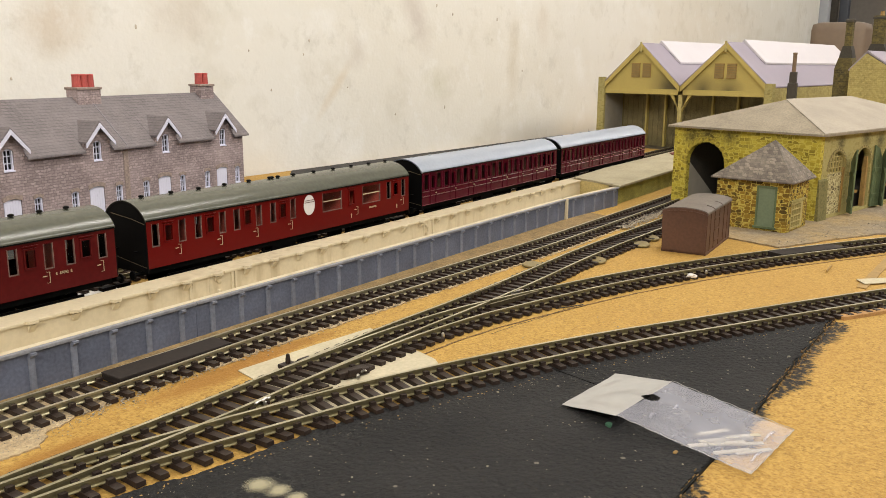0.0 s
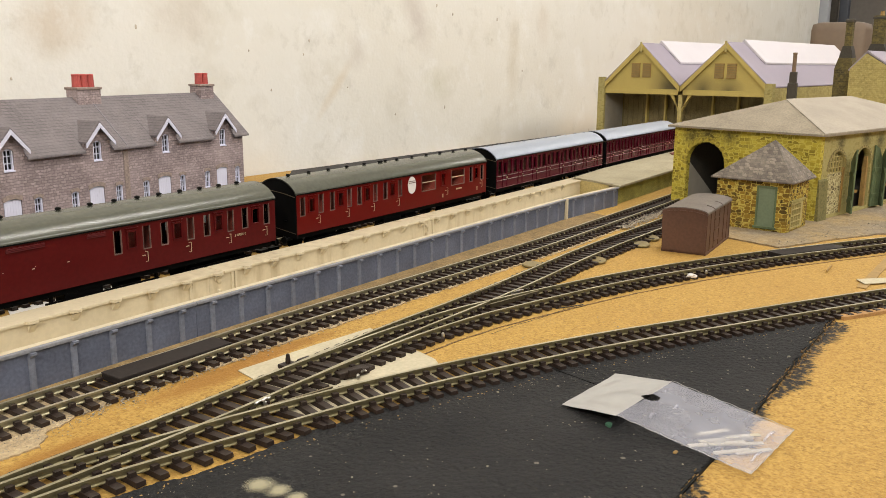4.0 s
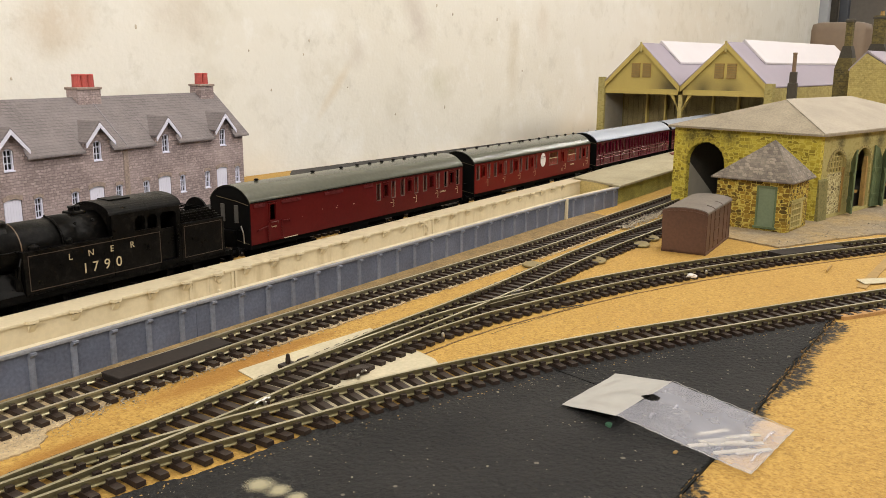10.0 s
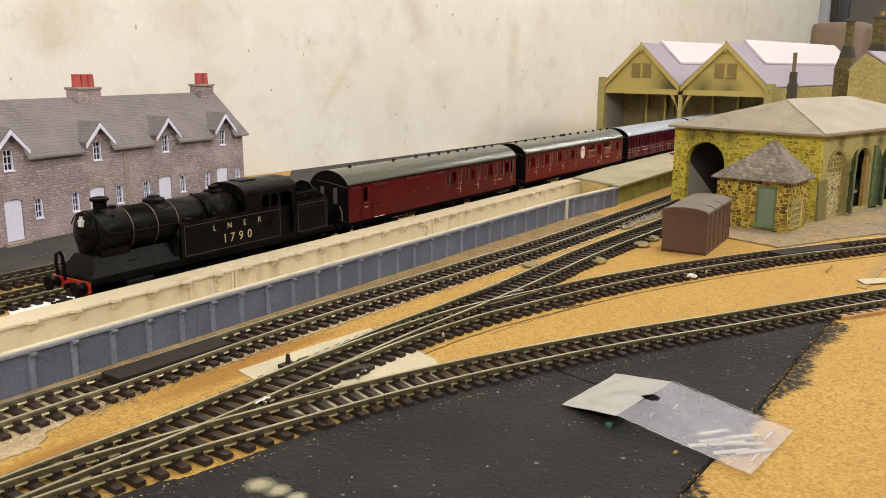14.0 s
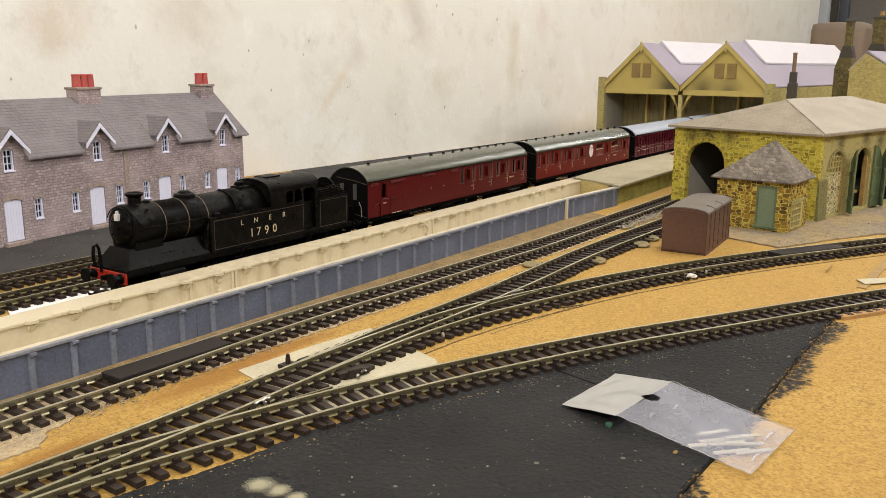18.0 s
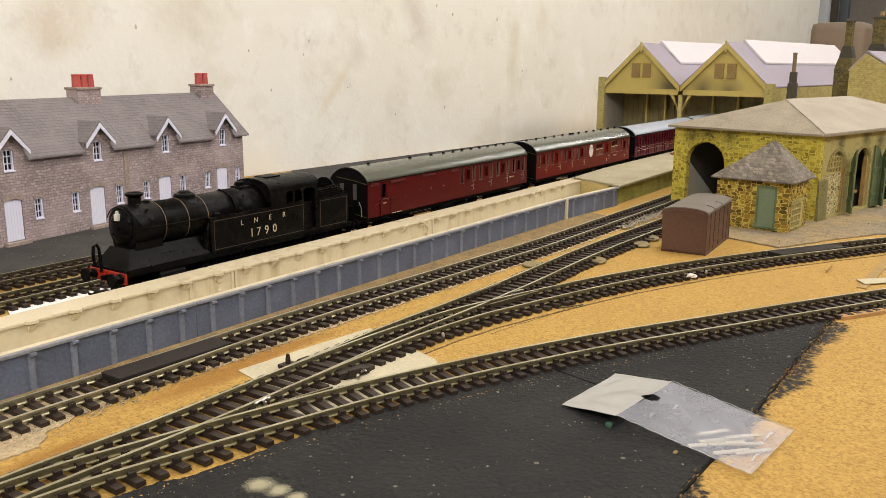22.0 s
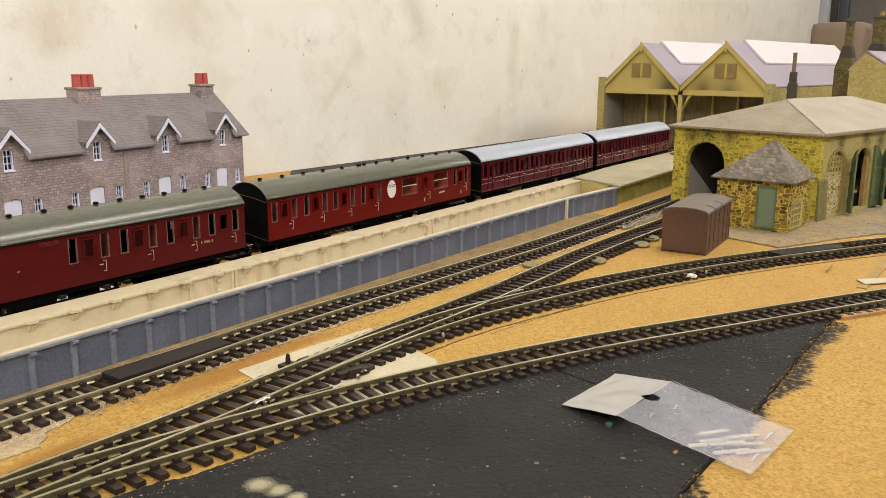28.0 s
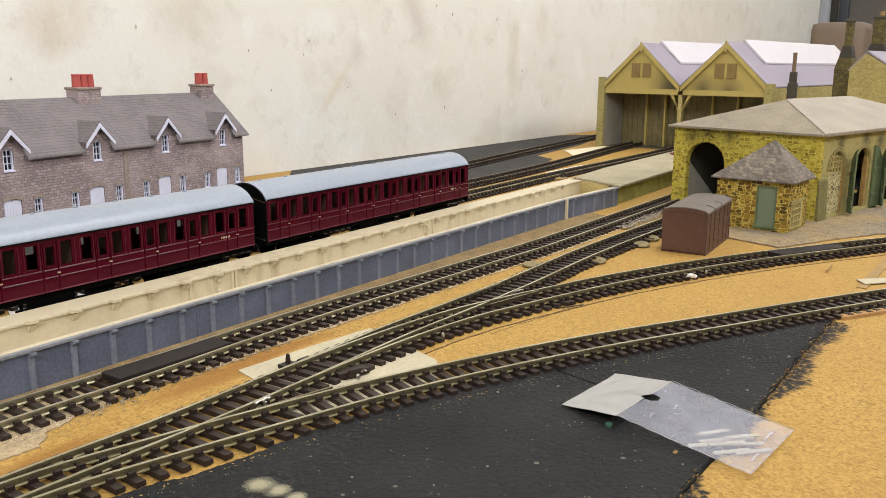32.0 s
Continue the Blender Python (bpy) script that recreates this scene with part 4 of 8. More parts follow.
S_LINE = [(-0.42, -0.137), (-0.26, -0.138), (-0.157, -0.1395), (-0.10, -0.1425), (-0.04, -0.1430), (0.03, -0.1420), (0.09, -0.1440), (0.15, -0.1450), (0.20, -0.1440), (0.245, -0.1435),
          (0.29, -0.1447), (0.364, -0.1480), (0.44, -0.151), (0.60, -0.158)]
T3_NEAR = [(-0.205, -0.1466), (-0.1515, -0.1523), (-0.1176, -0.1612), (-0.0775, -0.1735), (-0.0309, -0.1893), (0.0202, -0.2112), (0.0765, -0.2395), (0.1362, -0.2746), (0.2056, -0.3156), (0.28, -0.362),
           (0.40, -0.437)]
T2_NEAR = [(-0.055, -0.1513), (-0.022, -0.1520), (0.0162, -0.1540), (0.05, -0.1577), (0.0788, -0.1630), (0.10, -0.1690), (0.138, -0.1807), (0.1827, -0.1960), (0.2285, -0.2155), (0.2728, -0.2375),
           (0.3194, -0.2632), (0.3639, -0.2905), (0.3992, -0.3120), (0.47, -0.358)]
T1_LINE = [(-0.42, -0.080), (-0.25, -0.0815), (-0.13, -0.0826), (-0.09, -0.0850), (-0.05, -0.0856), (-0.02, -0.0858), (0.02, -0.0870), (0.06, -0.0894), (0.106, -0.0935), (0.19, -0.0992), (0.26, -0.1042),
           (0.41, -0.1072), (0.53, -0.109), (0.80, -0.112)]


def build_tracks():
    t3, t2 = offset(T3_NEAR, GAUGE / 2), offset(T2_NEAR, GAUGE / 2)
    def y_on(line, x):
        for (x0, y0), (x1, y1) in zip(line, line[1:]):
            if x0 <= x <= x1:
                return y0 + (y1 - y0) * (x - x0) / (x1 - x0)
        return None
    def reach(p):
        best = 0.0
        for line in (t3, t2):
            y = y_on(line, p.x)
            if y is not None:
                d = p.y - y
                if 0.001 < d < 0.027:
                    best = max(best, d)
        return best
    def near_main(p):
        y = y_on(S_LINE, p.x)
        return y is not None and p.y > y - 0.0275
    lay_track("siding with dark plastic sleepers running into the goods shed", S_LINE, stretch=reach)
    lay_track("curved track beside the black painted board", t3, skip=near_main, dz=-0.00018)
    lay_track("curved track branching in front of the goods shed", t2, skip=near_main, dz=0.00018)
    lay_track("straight track along the blue platform wall", T1_LINE, RAILBRIGHT)
    lay_track("main line track behind the platform", [(-0.62, 0.0175), (0.2, 0.0175), (0.8, 0.0175), (1.55, 0.0175)])
    lay_track("tarnished loop track behind the platform road", [(-0.6, 0.069), (-0.05, 0.069), (0.42, 0.068), (0.64, 0.068), (0.8, 0.063), (1.0, 0.060), (1.5, 0.060)])
    lay_track("tarnished yard track before the cottages", [(-0.6, 0.113), (-0.05, 0.112), (0.50, 0.112), (0.62, 0.114), (0.75, 0.121), (0.96, 0.140), (1.2, 0.150), (1.5, 0.152)], RAILDULL)
    lay_track("old dark track by the back wall", [(0.44, 0.183), (0.66, 0.209), (0.89, 0.2315), (1.17, 0.255), (1.5, 0.270)], RAILDULL)
    # turnout crossings, check rails and point lever
    def crossing(x, y, a, L, label):
        m = Matrix.Translation((x, y, 0)) @ Matrix.Rotation(a, 4, "Z")
        t = thing("crossing_nose", label, "track part", m)
        part("vee", prism(bmesh.new(), [(-L, 0.0003), (L, 0.0018), (L, -0.0018), (-L, -0.0003)], 0.0021, 0.0047, "z"), STEEL, t)
    crossing(0.128, -0.1535, -0.16, 0.007, "bright metal crossing of a turnout")
    lever = thing("point_lever", "small black plastic point lever", "point lever", pose(-0.0275, -0.1280, 0.0, 0, 0, -4))
    part("base", boxed(-0.0036, 0.0036, -0.0030, 0.0030, 0.0008, 0.0028, bev=0.0006), SLEEPER, lever)
    part("pin", turned(bmesh.new(), [(0.003, 0.0012), (0.0048, 0.0011), (0.0068, 0.0008), (0.0072, 0.0004)], seg=10), SLEEPER, lever)
    part("slider", boxed(0.006, 0.012, -0.0030, 0.0002, 0.0014, 0.0032, bev=0.0004), SLEEPER, lever)
    for (x, y, a) in ((0.0700, -0.0990, 0.1), (-0.066, -0.1530, 0.5), (0.0430, -0.1620, 0.2), (-0.0235, -0.1640, 0.4), (0.2435, -0.2280, -0.5)):
        t = single("solder_joint", turned(bmesh.new(), [(0.002, 0.0008), (0.0030, 0.0010), (0.0040, 0.0008), (0.0044, 0.0003)], seg=8), STEEL, "bright blob of solder on a rail side", "solder", pose(x, y, 0, 0, 0, 60 * a))
    works = thing("turnout_spring", "black plastic spring housing of a turnout", "track part", pose(-0.0185, -0.1562, 0, 0, 0, -20))
    part("housing", boxed(-0.0075, 0.0075, -0.0030, 0.0030, 0.0008, 0.0034, bev=0.0005), SLEEPER, works)
    part("clip", boxed(-0.0035, 0.0030, -0.0045, -0.0028, 0.0012, 0.0046, bev=0.0004), SLEEPER, works)
    part("spring", wire(bmesh.new(), [(0.0020 + 0.0003 * k, -0.0050 + 0.0006 * (k % 2), 0.0030 + 0.0005 * (k % 2)) for k in range(9)], 0.0003, 6), STEEL, works, "bright steel spring")
    tie = thing("tie_bar", "black plastic tie bar across a turnout", "track part", pose(-0.0200, -0.1400, 0, 0, 0, 4))
    part("bar", boxed(-0.0016, 0.0016, -0.0150, 0.0120, 0.0018, 0.0030, bev=0.0003), SLEEPER, tie)
    for x, y, L, a in ((-0.0570, -0.1607, 0.017, -14), (0.1180, -0.1600, 0.020, -12), (0.1230, -0.1372, 0.018, -2)):
        single("check_rail", boxed(-L, L, -0.0006, 0.0006, 0.0021, 0.0047, bev=0.0002), RAILDULL, "short dark check rail beside a running rail", "rail", pose(x, y, 0, 0, 0, a), group="check rails")
    blob = bmesh.new()
    for k in range(7):
        bmesh.ops.create_icosphere(blob, subdivisions=1, radius=0.0009, matrix=Matrix.Translation((-0.0674 + 0.0011 * (k - 3), -0.1532 + 0.0003 * (k % 3), 0.0050)) @ Matrix.Diagonal((1.2, 0.8, 0.6, 1)))
    single("solder_joint", blob, STEEL, "bright smear of solder along a rail", "solder")
    # uncoupling plates between the rails
    m = Matrix.Translation((-0.0555, -0.0845, 0)) @ Matrix.Rotation(-0.045, 4, "Z")
    single("uncoupler_plate", boxed(-0.029, 0.029, -0.0066, 0.0066, 0.0021, 0.0054, bev=0.0005), PLATE, "dark brown flat uncoupling plate between rails", "plate", m, group="uncoupling plates")
    m = Matrix.Translation((0.3440, -0.2685, 0)) @ Matrix.Rotation(-0.535, 4, "Z")
    single("uncoupler_plate", boxed(-0.031, 0.031, -0.0066, 0.0066, 0.0021, 0.0054, bev=0.0005), PLATE, "dark brown flat uncoupling plate between rails", "plate", m, group="uncoupling plates")


# ---- platform ----
def platform_wall(label, x0, y0, x1, y1, h, ribs):
    L = math.hypot(x1 - x0, y1 - y0)
    m = Matrix.Translation((x0, y0, 0)) @ Matrix.Rotation(math.atan2(y1 - y0, x1 - x0), 4, "Z")
    t = thing("platform_wall", label, "platform wall", m, group="platform walls")
    part("fascia", boxed(0, L, 0, 0.0022, 0, h - 0.0016), BLUE, t, "slate blue painted wall")
    part("coping", boxed(0, L, -0.0012, 0.0012, h - 0.0016, h - 0.0001, bev=0.0003), BLUECAP, t, "pale grey-blue edge strip")
    part("lining", boxed(0, L, 0.0023, 0.0046, 0, h - 0.0017), CREAM, t, "unpainted cream plastic inner face")
    part("edge_strip", boxed(0, L, 0.0013, 0.0046, h - 0.0016, h, bev=0.0003), CREAM, t, "unpainted cream top edge")
    for x in ribs:
        if 0.002 < x < L - 0.002:
            part("rib", prism(bmesh.new(), [(x - 0.0017, 0.0002), (x - 0.0013, -0.0008), (x + 0.0010, -0.0008), (x + 0.0013, 0.0002)], 0, h - 0.0018, "z"), BLUERIB, t, "paler worn rib")
            part("bracket", prism(bmesh.new(), [(-0.0024, h - 0.0017), (-0.0024, h - 0.0026), (-0.0009, h - 0.0038), (-0.0009, h - 0.0017)], x - 0.0013, x + 0.0013, "x"), BLUERIB, t)
    return t


def build_platform():
    h = 0.0178
    platform_wall("slate blue platform wall with raised ribs", -0.42, -0.0585, -0.02, -0.0603, h, [(-0.0287 + 0.42) + 0.0187 * (k - 20) for k in range(40)])
    platform_wall("slate blue platform wall with raised ribs", -0.0198, -0.0603, 0.377, -0.0650, h, [0.0098 + 0.0187 * k for k in range(30)])
    platform_wall("slate blue platform wall with raised ribs", 0.379, -0.0652, 0.474, -0.0735, h, [0.012 + 0.0187 * k for k in range(8)])
    single("joint_strip", boxed(0.3765, 0.3795, -0.0672, -0.0650, 0, h, bev=0.0004), CREAM, "pale upright strip at a platform joint", "strip")
    back = thing("platform_back_wall", "unpainted cream plastic platform wall with moulded studs", "platform wall", group="platform walls")
    for i, (a, b) in enumerate(((-0.42, 0.0305), (0.0311, 0.2325), (0.2331, 0.498))):
        part("panel", boxed(a, b, -0.0232, -0.0210, 0, h - 0.0016), CREAM, back)
        part("coping", boxed(a, b, -0.0242, -0.0078, h - 0.0016, h, bev=0.0004), CREAM, back)
    x = -0.81 / 2
    while x < 0.47:
        tab = [(0.0032 * math.cos(math.pi * j / 8), 0.0030 * math.sin(math.pi * j / 8)) for j in range(9)]
        part("stud", prism(bmesh.new(), tab, h - 0.0012, h + 0.0002, "z"), CREAM, back).matrix_basis = Matrix.Translation((x, -0.0241, 0)) @ Matrix.Rotation(math.pi, 4, "Z")
        # wedge added under each stud to deepen the shade below it
        wedge = prism(bmesh.new(), [(-0.0232, h - 0.0017), (-0.0262, h - 0.0017), (-0.0256, h - 0.0026), (-0.0232, h - 0.0058)], x - 0.0016, x + 0.0016, "x")
        part("shade_wedge", wedge, CREAM, back)
        x += 0.02155
    for x in (0.0075, 0.0093, 0.0368, 0.0395, 0.2300, 0.2360):
        part("rib", boxed(x - 0.0008, x + 0.0008, -0.0241, -0.0231, 0.001, h - 0.0017), CREAM, back)
    for x in (0.0205, 0.2240):
        part("fixing_plate", boxed(x, x + 0.0105, -0.0236, -0.0231, 0.0022, h - 0.0018, bev=0.0002), CREAM, back)
    for x, z in ((0.0270, 0.0130), (0.0270, 0.0069), (0.2275, 0.0130), (0.2275, 0.0069)):
        part("pip", turned(bmesh.new(), [(0, 0.0015), (0.0009, 0.0014), (0.0011, 0.0009)], ((x, -0.0236, z), (0, -1, 0)), 14), CREAM, back)
    part("floor_strip", boxed(-0.42, 0.484, -0.056, -0.0233, 0.0008, 0.0022), CREAM, back)
    single("inner_ledge", boxed(0.012, 0.09, -0.0545, -0.0500, 0.0022, 0.0150), CREAM, "cream plastic ledge inside the platform", "ledge")
    deck = thing("platform_deck", "pale tan card platform surface", "platform")
    top = [(0.507, -0.0120), (0.498, -0.0300), (0.4919, -0.0440), (0.4740, -0.0750), (1.05, -0.0700), (1.05, -0.0040), (0.60, -0.0050)]
    part("surface", sheet(top, h - 0.0006, h + 0.0012), DECK, deck)
    part("end_tray", boxed(0.432, 0.486, -0.062, -0.0250, 0.0022, 0.0045), CREAM, deck, "cream plastic tray below the deck end")
    part("side", boxed(0.480, 1.05, -0.0700, -0.0675, 0.0, h - 0.0008), GRASS, deck, "moss green painted side")
    part("side", boxed(0.50, 1.05, -0.0080, -0.0058, 0.0, h - 0.0008), CREAM, deck)
    part("bulkhead", prism(bmesh.new(), [(0.5045, -0.0130), (0.5075, -0.0130), (0.4880, -0.0600), (0.4850, -0.0600)], 0.0, 0.0171, "z"), STAINED, deck, "yellow-stained cream end wall")


# ---- cottages ----
def build_cottages():
    m = Matrix.Translation((0.034, 0.2125, 0)) @ Matrix.Rotation(radians(7.73), 4, "Z")
    ht = thing("cottage_terrace", "terrace of grey-brown stone card cottages with slate roofs", "house", m)
    E, RIDGE, DEPTH = 0.0635, 0.1012, 0.078
    x0, x1 = -0.19, 0.2715
    doors = [0.0140, 0.0902, 0.1645, 0.2395, -0.062]
    grounds = [0.0355, 0.0690, 0.1132, 0.1430, 0.1867, 0.2190, 0.2618, -0.035, -0.09]
    dorms = [0.0140, 0.0935, 0.1680, 0.2425, -0.065]
    holes = [(d - 0.0076, d + 0.0076, 0.003, 0.0338) for d in doors] + [(w - 0.0036, w + 0.0036, 0.0165, 0.0325) for w in grounds]
    holes += [(w - 0.0042, w + 0.0042, 0.0540, E) for w in dorms]
    part("front_wall", pierced(bmesh.new(), x0, x1, 0, E, holes, 0, 0.002), HOUSESTONE, ht)
    part("inner_backing", boxed(x0 + 0.002, x1 - 0.002, 0.0042, 0.0048, 0, E), PANE, ht)
    part("back_wall", boxed(x0, x1, DEPTH - 0.002, DEPTH, 0, E), HOUSESTONE, ht)
    gable = [(0.0021, 0), (DEPTH - 0.0021, 0), (DEPTH - 0.0021, E), (DEPTH / 2, RIDGE - 0.003), (0.0021, E)]
    part("end_wall", prism(bmesh.new(), gable, x1 - 0.002, x1, "x"), HOUSESTONE, ht)
    part("end_wall", prism(bmesh.new(), gable, x0, x0 + 0.002, "x"), HOUSESTONE, ht)
    sl = (RIDGE - E) / (DEPTH / 2)
    def slope(sgn):
        y_e = -0.0035
        z_e = E - 0.0035 * sl + 0.001
        pts = [(y_e, z_e), (DEPTH / 2, RIDGE), (DEPTH / 2, RIDGE + 0.0014), (y_e, z_e + 0.0014)]
        if sgn < 0:
            pts = [(DEPTH - y, z) for y, z in pts]
        return pts
    cuts = sorted(dorms)
    x = x0
    for w in cuts:
        part("front_roof", prism(bmesh.new(), slope(1), x, w - 0.0136, "x"), HOUSESLATE, ht)
        up = slope(1)
        z9 = E + 0.0055 * sl + 0.001
        part("front_roof", prism(bmesh.new(), [(0.0055, z9), up[1], up[2], (0.0055, z9 + 0.0014)], w - 0.0136, w + 0.0136, "x"), HOUSESLATE, ht)
        x = w + 0.0136
    part("front_roof", prism(bmesh.new(), slope(1), x, x1 + 0.006, "x"), HOUSESLATE, ht)
    part("back_roof", prism(bmesh.new(), slope(-1), x0, x1 + 0.006, "x"), HOUSESLATE, ht)
    for d in doors:
        dm = part("door", boxed(d - 0.0074, d + 0.0074, 0.0008, 0.0022, 0.0032, 0.0336), LILACWHITE, ht, "white plank door")
        for k in range(6):
            x = d - 0.0068 + k * 0.00232
            part("plank", boxed(x, x + 0.00222, 0.0003, 0.0009, 0.0036, 0.0330), LILACWHITE, dm)
        part("door_head", arch_piece(d, 0.0338, 0.0076, 0.0042, 0.0022), QUOIN, ht, "tan stone arch")
        part("step", boxed(d - 0.0100, d + 0.0100, -0.0045, 0.0, 0, 0.0030, bev=0.0003), QUOIN, ht)
    def window(cx, z0, z1, w, rows):
        f = bmesh.new()
        t = 0.0010
        box(f, cx - w, cx - w + t, 0.0004, 0.0026, z0, z1)
        box(f, cx + w - t, cx + w, 0.0004, 0.0026, z0, z1)
        box(f, cx - w + t, cx + w - t, 0.0004, 0.0026, z0, z0 + t)
        box(f, cx - w + t, cx + w - t, 0.0004, 0.0026, z1 - t * 1.3, z1)
        wn = part("window", f, LILACWHITE, ht, "white framed sash window")
        part("window_sill", boxed(cx - w - 0.0002, cx + w + 0.0004, -0.0006, 0.0008, z0 - 0.0006, z0 + 0.0003), LILACWHITE, wn)
        for k in range(1, rows):
            z = z0 + (z1 - z0) * k / rows
            part("glazing_bar", boxed(cx - w + t, cx + w - t, 0.0012, 0.0018, z - 0.00035, z + 0.00035), LILACWHITE, wn)
        part("glazing_bar", boxed(cx - 0.0003, cx + 0.0003, 0.0011, 0.0019, z0 + t, z1 - t), LILACWHITE, wn)
        part("pane", boxed(cx - w + t, cx + w - t, 0.0022, 0.0026, z0 + t, z1 - t), PANE, wn)
    for w in grounds:
        window(w, 0.0166, 0.0324, 0.0035, 3)
        part("window_head", arch_piece(w, 0.0325, 0.0036, 0.0030, 0.0020), QUOIN, ht, "tan stone arch")
    for w in dorms:
        window(w, 0.0541, 0.0700, 0.0041, 3)
        part("window_head", arch_piece(w, 0.0700, 0.0042, 0.0042, 0.0012), HOUSESTONE, ht)
        ax, az, half, foot = w + 0.0008, 0.0842, 0.0145, 0.0686
        yb = -0.0035 + (az - (E - 0.0035 * sl + 0.001)) / sl
        g = bmesh.new()
        prism(g, [(w - 0.0135, E + 0.0002), (w - 0.0043, E + 0.0002), (w - 0.0043, 0.0701), (w - 0.0128, 0.0701)], -0.0003, 0.0018, "y")
        prism(g, [(w + 0.0135, E + 0.0002), (w + 0.0043, E + 0.0002), (w + 0.0043, 0.0701), (w + 0.0128, 0.0701)], -0.0003, 0.0018, "y")
        prism(g, [(w - 0.0126, 0.0702), (w + 0.0126, 0.0702), (ax, az - 0.002)], -0.0003, 0.0018, "y")
        part("dormer_gable", g, HOUSESTONE, ht)
        for s in (-1, 1):
            r = bmesh.new()
            y_f = (foot - (E - 0.0035 * sl + 0.001)) / sl - 0.0035 + 0.0045
            vs = [(-0.0040, ax, az), (-0.0040, ax + s * half, foot), (y_f, ax + s * half, foot), (yb + 0.002, ax, az)]
            lo = [r.verts.new((x, y, z)) for y, x, z in vs]
            hi = [r.verts.new((x, y, z + 0.0013)) for y, x, z in vs]
            r.faces.new(lo)
            r.faces.new(hi)
            for i in range(4):
                r.faces.new((lo[i], lo[(i + 1) % 4], hi[(i + 1) % 4], hi[i]))
            bmesh.ops.recalc_face_normals(r, faces=r.faces[:])
            part("dormer_roof", r, HOUSESLATE, ht)
            b = prism(bmesh.new(), [(ax, az - 0.0002), (ax + s * half, foot - 0.0002), (ax + s * half, foot - 0.0034), (ax, az - 0.0040)], -0.0046, -0.0036, "y")
            part("bargeboard", b, LILACWHITE, ht, "white bargeboard")
    for (a, b, n) in ((0.1072, 0.1310, 3), (0.2520, 0.2705, 2)):
        y0, y1 = DEPTH / 2 - 0.0065, DEPTH / 2 + 0.0065
        ch = part("chimney", boxed(a, b, y0, y1, 0.090, 0.1085), HOUSESTONE, ht, "stone chimney stack")
        part("cap", boxed(a - 0.0010, b + 0.0010, y0 - 0.0010, y1 + 0.0010, 0.1085, 0.1105, bev=0.0004), QUOIN, ch)
        for k in range(n):
            cx = a + (b - a) * (k + 0.5) / n * 0.84 + (b - a) * 0.08
            part("pot", turned(bmesh.new(), [(0.1105, 0.0038), (0.1190, 0.0034), (0.1206, 0.0037), (0.1210, 0.0028)], ((cx, DEPTH / 2, 0), (0, 0, 1)), 14), POTRED, ch, "red clay chimney pot")
    part("quoin_strip", boxed(0.1195, 0.1245, -0.0004, 0.0002, 0, E - 0.001), QUOIN, ht)
    yq = -0.0035
    part("verge_flashing", prism(bmesh.new(), [(yq, E - 0.0035 * sl + 0.0026), (DEPTH / 2, RIDGE + 0.0016), (DEPTH / 2, RIDGE + 0.0020), (yq, E - 0.0035 * sl + 0.0030)], 0.1221, 0.1228, "x"), LEAD, ht)


def arch_piece(cx, z, half, rise, band):
    """A flat stone arch over an opening, closing the corners under its curve."""
    bm = bmesh.new()
    n = 10
    up, dn = [], []
    for k in range(n + 1):
        u = -1 + 2 * k / n
        c = 1 - u * u
        up.append((cx + u * (half + band * 0.5), z - 0.0005 + band * 0.9 + rise * 0.45 * c))
        dn.append((cx + u * half, z - rise * 0.42 * (1 - c)))
    prism(bm, dn + up[::-1], -0.0005, 0.0006, "y")
    return bm


# ---- goods shed and its office ----
GS = Matrix.Translation((0.5241, -0.1082, 0)) @ Matrix.Rotation(radians(-105), 4, "Z")


def arch_holes(cx, half, z0, spring, rise, n=7):
    """Narrowing steps that make an arched opening."""
    out = [(cx - half, cx + half, z0, spring)]
    for k in range(n):
        za, zb = spring + rise * k / n, spring + rise * (k + 1) / n
        w = half * math.sqrt(max(0.0, 1 - ((za + zb) / 2 - spring) ** 2 / rise ** 2))
        out.append((cx - w, cx + w, za, zb))
    return out


